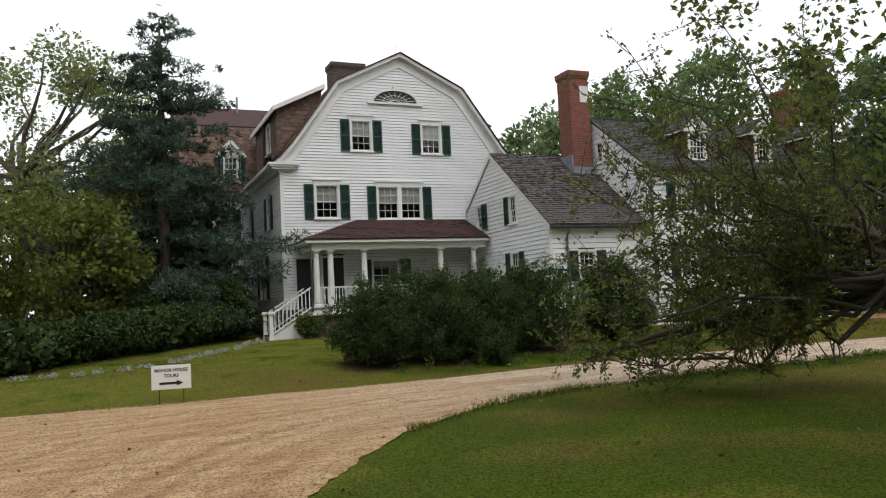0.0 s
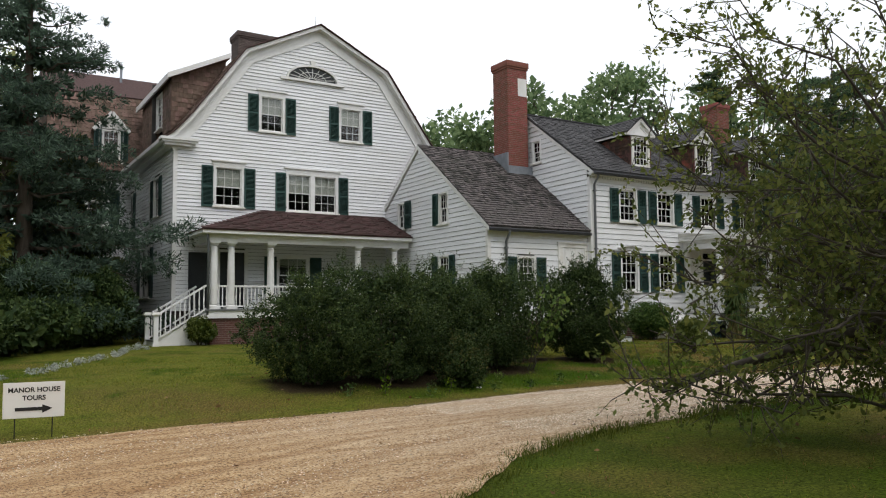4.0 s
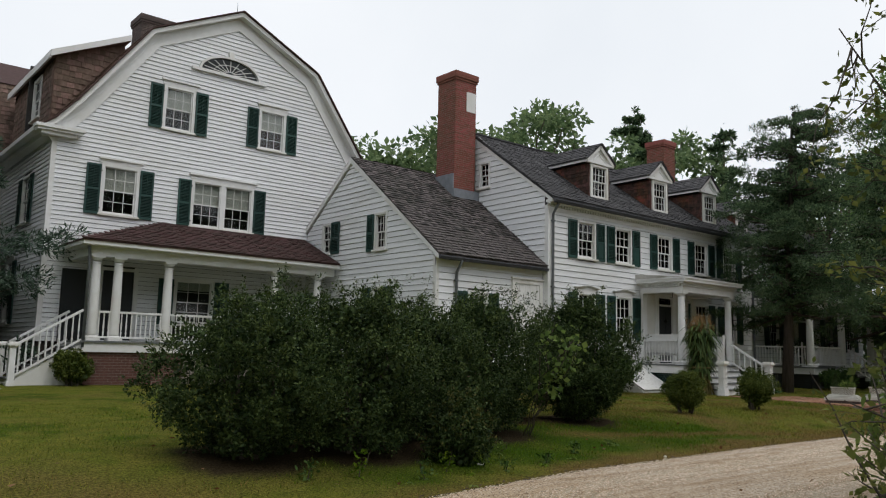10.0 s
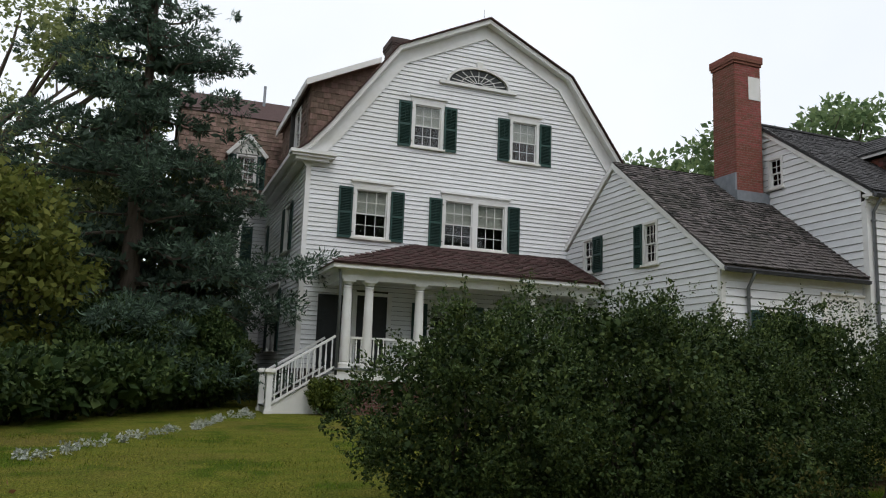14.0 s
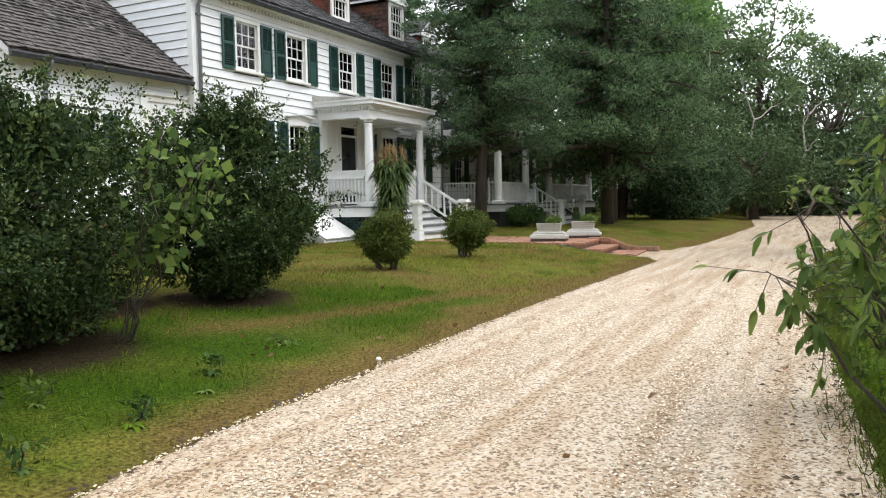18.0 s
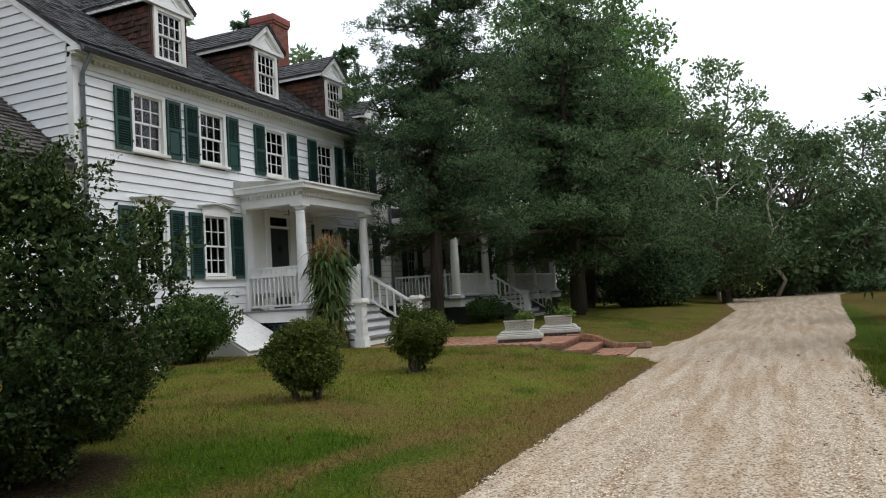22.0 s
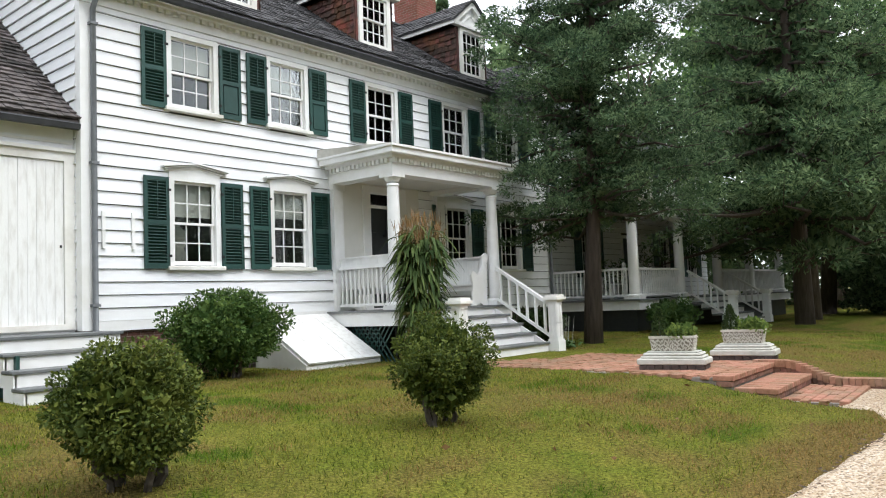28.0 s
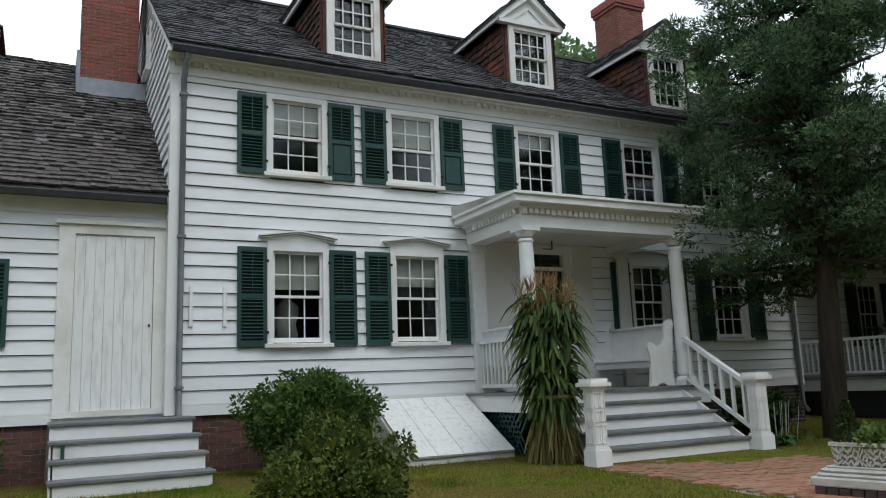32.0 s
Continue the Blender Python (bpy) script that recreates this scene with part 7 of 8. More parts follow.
def walk_left(y):
    """The walk's grown-over west edge, in the walk's own frame."""
    return np.interp(y, (0.0, 1.4, 4.6), (-0.5, -0.42, -0.85))


wk = thing("brick_walk", "worn red brick walk from porch to drive", "pavement", WALK, kind="structure")
Geo().box(-0.6, 2.1, 1.5, 4.75, 0.0, WZ - 0.022).box(-0.42, 1.75, 0.3, 1.5, 0.0, WZ - 0.022).turned(WALK.inverted() @ STEPS, -0.45, 1.5, 0.02, 0.5, 0.0, WZ - 0.024).turned(WALK.inverted() @ STEPS, -0.3, 1.35, -1.2, -0.48, -0.1, 0.03).out("bed", M["mortar"], wk)
paver = bmesh.new()
bmesh.ops.create_cube(paver, size=1)
for v in paver.verts:
    v.co = Vector((v.co.x * 0.2, v.co.y * 0.095, v.co.z * 0.05))
bmesh.ops.bevel(paver, geom=paver.edges[:], offset=0.006, segments=1, affect="EDGES")
paver_me = bpy.data.meshes.new("brick")
paver.to_mesh(paver_me)
paver_me.materials.append(M["paver"])
rng = np.random.default_rng(8)
rest = Geo()
count = 0
for j in range(-12, 46):
    for i in range(16):
        x, y = -0.85 + i * 0.207 + (0.1035 if j % 2 else 0), 0.075 + j * 0.104
        top = WZ if j >= 0 else 0.06
        place = pose(x, y, top - 0.025 + rng.normal(0, 0.003), rng.normal(0, 1), rng.normal(0, 1), rng.normal(0, 0.8))
        if j < 0:
            place = WALK.inverted() @ STEPS @ place
            if j > -6 or not -0.25 < x < 1.25:
                continue
        elif x > (1.98 if j > 9 else 1.7) or x < walk_left(y) or (STEPS.inverted() @ WALK @ Vector((x, y, 0))).y < 0.26:
            continue
        if count < 300:
            ob = new("brick", paver_me)
            ob.parent = wk
            ob.matrix_basis = place
            count += 1
        else:
            rest.turned(place, -0.1, 0.1, -0.0475, 0.0475, -0.025, 0.025)
ob = rest.out("more_bricks", M["paver"], wk)
ob["kind"] = "stuff"
bs = thing("brick_steps", "two worn red brick steps down to the gravel", "steps", STEPS, kind="structure")
Geo().box(-0.44, 1.46, -0.46, 0.02, -0.1, 0.12).out("core", M["mortar"], bs)
for k, (y0, z) in enumerate(((0.0, WZ), (-0.5, WZ - 0.14))):
    for i in range(19):
        x = -0.47 + i * 0.104
        lift = 0.003 * math.sin(i * 3.3 + k)
        for row in range(1 if k == 0 else 2):
            part("brick", bevelled(x, x + 0.096, y0 - 0.015 + row * 0.25, y0 + 0.23 + row * 0.25, z - 0.06, z + 0.004 + lift, 0.006), M["paver"], bs)
        # darker brick on the recessed riser course
        part("brick", bevelled(x, x + 0.096, y0 + 0.004, y0 + 0.19, z - 0.13, z - 0.068, 0.005), M["darkpaver"], bs)
# curved cheek wall that sweeps down beside the steps to the gravel
cw = thing("brick_cheek_wall", "low curved red brick wall beside the steps", "wall", STEPS)
for i in range(24):
    s = i / 23
    ang = math.pi * s
    x, y = 1.56 + 0.08 * (1 - math.cos(ang)), 0.24 - 1.7 * s
    x -= 0.34 * float(smoothstep(0.25, 0.7, s))
    h = 0.355 - 0.205 * float(smoothstep(0.2, 0.68, s))
    turn = -20 * math.exp(-((s - 0.45) / 0.2) ** 2)
    for z0, z1, wide, mat in ((h - 0.095, h, 0.1, "paver"), (-0.02, h - 0.1, 0.085, "darkpaver")):
        if z1 - z0 > 0.02:
            Geo().turned(pose(x, y, 0, 0, 0, turn), -wide, wide, -0.034, 0.034, z0, z1).out("brick", M[mat], cw)


def planter(x, y, turn, label, seed):
    rng = np.random.default_rng(seed)
    z = WZ + 0.015
    p = thing("planter_plinth", "stepped white stone plinth on dark stained bricks", "plinth", pose(x, y, z, 0, 0, turn) @ Matrix.Diagonal((0.78, 1.04, 1, 1)), "planter plinths")
    for i in range(8):
        for sx in (-0.23, 0.23):
            part("brick", bevelled(sx - 0.05, sx + 0.05, -0.41 + i * 0.104, -0.315 + i * 0.104, -0.2, 0.045, 0.005), M["oldbrick"], p)
    for i in range(3):
        for sy in (-0.37, 0.37):
            part("brick", bevelled(-0.155 + i * 0.104, -0.059 + i * 0.104, sy - 0.045, sy + 0.045, -0.2, 0.045, 0.005), M["oldbrick"], p)
    part("slab", bevelled(-0.30, 0.30, -0.44, 0.44, 0.05, 0.13, 0.012), M["stone"], p)
    part("moulding", bevelled(-0.26, 0.26, -0.40, 0.40, 0.13, 0.165, 0.016), M["stone"], p)
    part("upper_moulding", bevelled(-0.235, 0.235, -0.375, 0.375, 0.165, 0.205, 0.02), M["stone"], p)
    part("top", bevelled(-0.19, 0.19, -0.33, 0.33, 0.205, 0.225, 0.008), M["stone"], p)
    t = thing("planter_trough", label, "planter", pose(x, y, z + 0.225, 0, 0, turn) @ Matrix.Diagonal((0.68, 0.76, 0.85, 1)), "stone planters")
    v = [(sx * a, sy * b, q) for q, a, b in ((0, 0.16, 0.34), (0.22, 0.185, 0.385)) for sx, sy in ((-1, -1), (1, -1), (1, 1), (-1, 1))]
    Geo().add(v, ((0, 3, 2, 1), (4, 5, 6, 7), (0, 1, 5, 4), (1, 2, 6, 5), (2, 3, 7, 6), (3, 0, 4, 7))).out("trough", M["carved"], t)
    g = Geo()
    for sx in (-1, 1):
        g.box(sx * 0.185 - 0.02, sx * 0.185 + 0.02, -0.4, 0.4, 0.2, 0.24)
    for sy in (-1, 1):
        g.box(-0.165, 0.165, sy * 0.382 - 0.018, sy * 0.382 + 0.018, 0.2, 0.238)
    g.out("rim", M["pale_carving"], t)
    # raised leaf carving on all four faces
    g = Geo()
    for i in range(22):
        for j in range(3):
            zz = 0.035 + j * 0.062 + 0.012 * math.sin(i * 2.1 + j)
            out = 0.166 + 0.025 * zz / 0.22
            yy = -0.34 + i * 0.0325
            for sx in (-1, 1):
                g.turned(pose(sx * out, yy, zz, rng.choice((25, -25, 50, -50)), 0, 0), -0.012, 0.012, -0.009, 0.009, -0.03, 0.03)
    for i in range(9):
        for j in range(3):
            zz = 0.035 + j * 0.062
            for sy in (-1, 1):
                g.turned(pose(-0.14 + i * 0.035, sy * (0.345 + 0.045 * zz / 0.22), zz, 0, rng.choice((25, -25, 50)), 0), -0.009, 0.009, -0.012, 0.012, -0.03, 0.03)
    g.out("carving", M["pale_carving"], t)
    Geo().box(-0.165, 0.165, -0.365, 0.365, 0.14, 0.215).out("soil", M["soil"], t)
    cone = thing("dwarf_conifer", "small cone-shaped evergreen in the stone trough", "plant", pose(x, y - 0.02, z + 0.40, 0, 0, turn))
    Geo().tube([(0, 0.2, -0.02), (0, 0.2, 0.3)], [0.012, 0.005], 5).out("stem", M["twig"], cone)
    hh = rng.uniform(0, 1, 1400)
    aa = rng.uniform(0, 6.283, 1400)
    rr = 0.12 * (1 - hh) ** 0.7 * rng.uniform(0.6, 1.1, 1400)
    pts = np.stack([rr * np.cos(aa), 0.2 + rr * np.sin(aa), 0.38 * hh], 1)
    leaf_cloud("foliage", pts, np.stack([np.cos(aa), np.sin(aa), 0 * aa + 1.2], 1), 0.035, M["boxwood"], cone, seed, 0.4)
    pl = thing("planter_plant", "bright green leafy plant in the stone trough", "plant", pose(x, y, z + 0.395, 0, 0, turn) @ Matrix.Diagonal((0.8, 0.8, 1, 1)))
    cl = [(rng.uniform(-0.12, 0.12), rng.uniform(-0.36, 0.08), rng.uniform(0.04, 0.13), 0.11, 0.11, 0.09) for i in range(11)]
    pp, dd = blobs(rng, cl, 800, 0.3, 1.05, 0)
    leaf_cloud("leaves", pp, dd, 0.06, M["bright"], pl, seed + 5, 0.7)
    return t


planter(24.17, 18.0, 11, "carved white cement planter trough on a plinth", 61)
planter(25.79, 17.62, 9, "carved white cement planter trough on a plinth", 62)

# ---- sign on the lawn ----
sg = thing("lawn_sign", "small white lawn sign with black lettering and arrow", "sign", pose(0.96, 14.62, gz(0.96, 14.62), 0, 0, -8))
part("board", bevelled(-0.33, 0.33, -0.006, 0.006, 0.24, 0.66, 0.002), M["paper"], sg)
for x in (-0.2, 0.2):
    Geo().box(x - 0.006, x + 0.006, 0.008, 0.02, -0.2, 0.5).out("stake", M["iron"], sg)
Geo().prism([(-0.2, 0.325), (0.09, 0.325), (0.09, 0.295), (0.2, 0.345), (0.09, 0.395), (0.09, 0.365), (-0.2, 0.365)], "y", -0.0105, -0.0065).out("arrow", M["ink"], sg, "black arrow")


def lettering(text, x, z, size, parent):
    c = bpy.data.curves.new("lettering", "FONT")
    c.body, c.size, c.align_x, c.extrude = text, size, "CENTER", 0.001
    c.offset = 0.002
    tmp = bpy.data.objects.new("lettering", c)
    scene.collection.objects.link(tmp)
    me = bpy.data.meshes.new_from_object(tmp.evaluated_get(bpy.context.evaluated_depsgraph_get()))
    bpy.data.objects.remove(tmp)
    me.materials.append(M["ink"])
    ob = new("lettering", me)
    ob.parent = parent
    ob.matrix_basis = pose(x, -0.0085, z, 90)


lettering("MANOR HOUSE", 0, 0.545, 0.078, sg)
lettering("TOURS", 0, 0.45, 0.078, sg)

# ---- corn stalk bundle tied to the porch ----
cs = thing("corn_stalk_bundle", "tied bundle of green and drying corn stalks", "corn stalks", pose(23.72, 22.2, gz(23.7, 22.2)))
rng = np.random.default_rng(77)
lv, ld, dv, dd_, tv, td = [], [], [], [], [], []
for i in range(60):
    a, q = rng.uniform(0, 2 * math.pi), math.sqrt(rng.uniform(0, 1))
    b = Vector((0.27 * q * math.cos(a), 0.27 * q * math.sin(a), 0))
    tip = Vector((0.40 * q * math.cos(a + 0.3), 0.40 * q * math.sin(a + 0.3), rng.uniform(1.9, 2.38)))
    mid = b.lerp(tip, 0.35) * 0.8
    mid.z = 0.85
    Geo().tube([b, mid, tip], [0.014, 0.012, 0.006], 5).out("stalk", M["straw"], cs)
    for j in range(21):
        s = rng.uniform(0.1, 0.98)
        p = b.lerp(mid, s / 0.35) if s < 0.35 else mid.lerp(tip, (s - 0.35) / 0.65)
        d = (math.cos(a + rng.normal(0, 1)), math.sin(a + rng.normal(0, 1)), rng.uniform(-0.5, 1.0) if s > 0.3 else -2.4)
        (lv if s > 0.3 else dv).append(tuple(p))
        (ld if s > 0.3 else dd_).append(d)
    for j in range(9):
        tv.append(tuple(tip + Vector(rng.normal(0, 0.02, 3))))
        td.append((rng.normal(0, 0.35), rng.normal(0, 0.35), 1.4))


def blades(name, p, d, L, W, mat, parent, seed, sag):
    """Long ribbons that arch over and hang."""
    rng = np.random.default_rng(seed)
    g = Geo()
    for q, w in zip(p, d):
        w = Vector(w).normalized()
        l = L * rng.uniform(0.6, 1.3)
        s = w.cross(Vector((0, 0, 1)) + Vector(rng.normal(0, 0.3, 3))).normalized() * W * rng.uniform(0.6, 1.2)
        o, k = Vector(q), len(g.v)
        for i in range(6):
            t = i / 5
            c = o + w * l * t + Vector((0, 0, -sag * l * t * t))
            wd = (0.35 + 1.3 * t * (1.1 - t) * 2) * (1 - t * 0.6)
            g.v += [tuple(c - s * wd), tuple(c + s * wd)]
        g.f += [(k + 2 * i, k + 2 * i + 1, k + 2 * i + 3, k + 2 * i + 2) for i in range(5)]
    return g.out(name, mat, parent, "", True)


blades("green_leaves", lv, ld, 0.31, 0.034, M["corn"], cs, 1, 0.9)
blades("dry_leaves", dv, dd_, 0.4, 0.022, M["straw"], cs, 2, 0.3)
blades("tassels", tv, td, 0.24, 0.007, M["tassel"], cs, 3, 0.2)
Geo().lathe([(0.31, 0.82), (0.325, 0.85), (0.31, 0.88)], 20).out("tie", M["straw"], cs, "straw tie round the bundle")

# ---- shrubs near the houses ----
for k, (x, y, r, h) in enumerate(HEDGE[:7]):
    overgrown("hedge_shrub", "large overgrown dark green shrub on the lawn edge", x, y, r, h, 100 + k * 10, M["boxwood"], M["toplit"], 31000 if k < 4 else 13000, 0.039, "overgrown hedge", 1.0, 0.5)
overgrown("hedge_shrub", "large dark green shrub that leans over the lawn", 12.68, 17.95, 1.1, 2.25, 190, M["boxwood"], M["toplit"], 46000, 0.038, "overgrown hedge", 1.0, 0.42)
overgrown("side_shrub", "olive-brown weedy shrub before the hedge", 7.9, 15.85, 0.45, 0.85, 196, M["boxwood"], M["brownleaf"], 6000, 0.045)
vine = thing("climbing_vine", "broad-leaved light green vine over the hedge", "vine", pose(10.4, 16.3, gz(10.4, 16.3)))
rngv = np.random.default_rng(197)
for k in range(7):
    foot = Vector((rngv.normal(0, 0.1), 0.8, 0))
    path = wander(rngv, foot, (rngv.uniform(-0.4, 0.4), rngv.uniform(-0.15, 0.1), rngv.uniform(1.2, 1.9)), 8, -0.05)
    Geo().tube(path, [0.008] * 8 + [0.003], 4).out("runner", M["twig"], vine)
    pts = np.array([tuple(path[4 + int(i)] + Vector(rngv.normal(0, 0.1, 3))) for i in rngv.integers(0, 5, 34)])
    leaf_cloud("leaves", pts, np.tile((-0.2, -0.8, -0.4), (34, 1)) + rngv.normal(0, 0.4, (34, 3)), 0.1, M["bright"], vine, 198 + k, 0.85, jitter=0.2)
overgrown("low_shrub", "rounded yellow-green bush beside the end of the hedge", 13.95, 18.75, 0.58, 1.15, 199, M["ball"], M["brownleaf"], 14000, 0.034, "", 1.0, 0.6)
shrub("round_shrub", "clipped round box bush on the lawn", 16.4, 18.05, 0.48, 0.92, 201, M["ball"], 16000, 0.032, 6, skirt=0.11, group="round box bushes")
shrub("round_shrub", "clipped round box bush on the lawn", 19.25, 17.95, 0.48, 0.98, 202, M["ball"], 16000, 0.032, 6, skirt=0.0, group="round box bushes")
shrub("wall_shrub", "spreading green shrub against the old house", 20.8, 23.5, 0.9, 1.28, 203, M["wallleaf"], 15000, 0.06, 8, skirt=0.0, squash=0.8)
shrub("wall_shrub", "low dark shrub beside the porch steps", 28.3, 22.9, 0.6, 0.8, 204, M["boxwood"], 4000, 0.06, 5, skirt=0.0)
shrub("wall_shrub", "small leafy plant at the brick foundation", 17.0, 24.4, 0.3, 0.75, 205, M["ivy"], 700, 0.06, 4, skirt=0.0)
shrub("wall_shrub", "low brownish shrub at the west porch pier", 6.95, 29.7, 0.55, 0.9, 206, M["ball"], 3500, 0.06, 5, skirt=0.0)
shrub("wall_shrub", "low green shrub under the far porch", 33.6, 22.3, 0.7, 0.8, 207, M["ivy"], 2500, 0.08, 5, skirt=0.0)

shrub("wall_shrub", "large rounded dark shrub by the side wall", 3.9, 31.8, 1.5, 2.5, 208, M["boxwood"], 12000, 0.09, 5, skirt=0.0)
shrub("wall_shrub", "large rounded dark shrub by the side wall", 2.2, 31.2, 1.4, 2.6, 209, M["boxwood"], 10000, 0.09, 5, skirt=0.0)

hosta = thing("hosta_plant", "grey-green clump with pale flower stalks", "plant", pose(27.55, 21.95, gz(27.55, 21.95)))
rngh = np.random.default_rng(33)
way = [(math.cos(i * 2.4) * 0.8, math.sin(i * 2.4) * 0.8, rngh.uniform(0.5, 1.4)) for i in range(90)]
blades("leaves", [(rngh.normal(0, 0.16), rngh.normal(0, 0.16), 0.02) for i in range(90)], way, 0.38, 0.045, M["ivy"], hosta, 34, 0.6)
for i in range(9):
    a, b = rngh.normal(0, 0.18), rngh.normal(0, 0.18)
    Geo().tube([(a, b, 0), (a * 1.3, b * 1.3, 0.62)], [0.005, 0.003], 4).out("flower_stalk", M["dusty"], hosta, "pale lilac flower stalk")
chair = thing("porch_chair", "white ladder-back chair on the far porch", "chair", pose(34.6, 24.3, 1.22, 0, 0, 200))
part("seat", bevelled(-0.24, 0.24, -0.22, 0.22, 0.42, 0.46, 0.01), M["trim"], chair)
for sx in (-0.21, 0.21):
    Geo().box(sx - 0.02, sx + 0.02, -0.2, -0.16, 0, 0.42).out("leg", M["trim"], chair)
    Geo().box(sx - 0.02, sx + 0.02, 0.18, 0.22, 0, 1.05).out("leg", M["trim"], chair)
for k in range(4):
    Geo().box(-0.19, 0.19, 0.19, 0.21, 0.56 + k * 0.13, 0.63 + k * 0.13).out("back_slat", M["trim"], chair)

# ---- west border: low dark hedge, grey-leaved flowers, spruce ----
for k in range(9):
    s = k / 8
    shrub("border_shrub", "low dark clipped border shrub", 0.3 + 4.0 * s - 2.2 * (1 - s), 22.4 + 9.6 * s, 1.15, 1.15 + 0.5 * s, 300 + 7 * k, M["boxwood"], 2400, 0.13, 4, skirt=0.0, group="border shrubs")
for k in range(9):
    shrub("border_shrub", "low dark clipped border shrub", -2.3 - k * 1.9, 20.9 - 0.1 * k, 1.2, 1.1, 400 + 7 * k, M["boxwood"], 1600, 0.15, 3, skirt=0.0, group="border shrubs")
for k in range(16):
    s = k / 15
    x, y = 1.7 + 3.6 * s ** 0.95, 21.3 + 8.6 * s
    rngk = np.random.default_rng(500 + k)
    x += rngk.normal(0, 0.12)
    t = thing("dusty_miller", "silver-grey bedding plant along the border", "plant", pose(x, y, gz(x, y)), "grey border plants")
    p, dd = blobs(rngk, [(rngk.normal(0, 0.13), rngk.normal(0, 0.1), 0.05, 0.07, 0.07, 0.06) for i in range(3)], 110, 0.3, 1.05, 0)
    leaf_cloud("leaves", p, dd, 0.055, M["dusty"], t, 500 + k, 0.45)
for k in range(8):
    x, y = 1.5 - k * 0.55, 21.0 - 2.2 * (1 - math.exp(-0.6 * k))
    t = thing("dusty_miller", "silver-grey bedding plant along the border", "plant", pose(x, y, gz(x, y)), "grey border plants")
    rngk = np.random.default_rng(540 + k)
    p, dd = blobs(rngk, [(rngk.normal(0, 0.13), rngk.normal(0, 0.1), 0.05, 0.07, 0.07, 0.06) for i in range(3)], 110, 0.3, 1.05, 0)
    leaf_cloud("leaves", p, dd, 0.055, M["dusty"], t, 540 + k, 0.45)
conifer("spruce_tree", "tall blue-green spruce with ragged drooping limbs", 2.1, 34.2, 14.6, 5.3, 0.8, 600, M["spruce"], 74000, 0.17, 0.3, 28, 0.7)
broadleaf("broadleaf_tree", "olive-yellow spreading tree beside the border", -1.6, 32.2, 5.6, 2.8, 0.6, 620, M["olive"], 9000, 0.22, 0.2, 50, 0.5, (0.6, 1.1))
broadleaf("broadleaf_tree", "olive-yellow spreading tree beside the border", -7.2, 35.0, 7.6, 3.6, 0.6, 625, M["olive"], 8000, 0.26, 0.2, 50, 0.5, (0.6, 1.1))
# two cedars behind the spruce, added to shade the side wall
conifer("cedar_tree", "dark green cedar beside the side wall", 1.8, 40.5, 12, 3.9, 0.5, 645, M["juniper"], 10000, 0.34, 0.3, 20, 0.6)
conifer("cedar_tree", "dark green cedar beside the side wall", 1.0, 46.5, 13, 4.2, 0.5, 650, M["cedar"], 5000, 0.45, 0.3, 20, 0.6)
conifer("cedar_tree", "dark green cedar beside the side wall", 3.9, 36.9, 8.5, 2.6, 0.5, 640, M["juniper"], 18000, 0.2, 0.2, 16, 0.7)
broadleaf("broadleaf_tree", "pale green deciduous tree with open crown", -4.0, 43.0, 14.2, 7.0, 3.0, 660, M["pale"], 18000, 0.24, 0.35, 90, 0.5, (0.7, 1.5))
for k, (x, y, h, r) in enumerate(((-13, 44, 9, 4.5), (-9, 38, 7, 4), (-19, 40, 11, 5), (-4, 52, 10, 5), (-24, 48, 14, 6))):
    broadleaf("broadleaf_tree", "yellow-green tree at the west edge", x, y, h, r, 0.8, 680 + 9 * k, M["oak"] if k % 2 else M["pale"], 5000, 0.46, 0.3, 50, 0.5, (0.8, 1.5))

# ---- cedars before the far wing ----
conifer("cedar_tree", "large dark cedar with a bare lower trunk", 29.0, 22.0, 10.9, 2.5, 2.7, 700, M["cedar"], 112000, 0.09, 0.17, 34, 0.16, 0.12, lean=(0.5, -0.3), near=True)
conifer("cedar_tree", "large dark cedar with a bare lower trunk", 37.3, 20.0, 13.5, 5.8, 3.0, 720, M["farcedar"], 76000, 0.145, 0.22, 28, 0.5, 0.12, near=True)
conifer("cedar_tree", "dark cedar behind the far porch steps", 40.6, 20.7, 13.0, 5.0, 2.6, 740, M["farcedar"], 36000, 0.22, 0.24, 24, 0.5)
broadleaf("maple_tree", "bright green maple rising behind the cedars", 45.5, 21.5, 16.5, 4.2, 4.5, 770, M["maple"], 20000, 0.23, 0.25, 60, 0.55, (0.7, 1.4))
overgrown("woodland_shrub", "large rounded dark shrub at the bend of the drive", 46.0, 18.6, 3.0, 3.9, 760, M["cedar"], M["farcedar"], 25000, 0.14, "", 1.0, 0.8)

# ---- crab apple by the drive ----
ap = thing("crab_apple_tree", "spreading crab apple with low tangled branches", "tree", pose(10.3, 7.6, 0))
rng = np.random.default_rng(800)
g = Geo()
g.tube([(0, 0, -0.2), (0.05, 0.1, 0.8), (-0.1, 0.2, 1.6), (-0.3, 0.5, 2.6)], [0.2, 0.16, 0.14, 0.09], 8)
g.out("trunk", M["bark"], ap, "", True)
twigs, pts, dirs = Geo(), [], []
SWEEP = (((0, 0.1, 1.5), (-0.9, 0.9, 1.45), (-1.9, 1.55, 1.1), (-3.0, 1.95, 0.85), (-4.0, 2.1, 0.6)), ((0.1, 0.2, 1.25), (-0.8, 1.2, 1.3), (-1.7, 1.9, 1.0), (-2.5, 2.5, 0.75), (-3.3, 2.9, 0.55)))
for path in SWEEP:
    Geo().tube([Vector(p) for p in path], [0.1, 0.08, 0.06, 0.04, 0.015], 8).out("limb", M["twig"], ap, "thick dark sweeping limb", True)
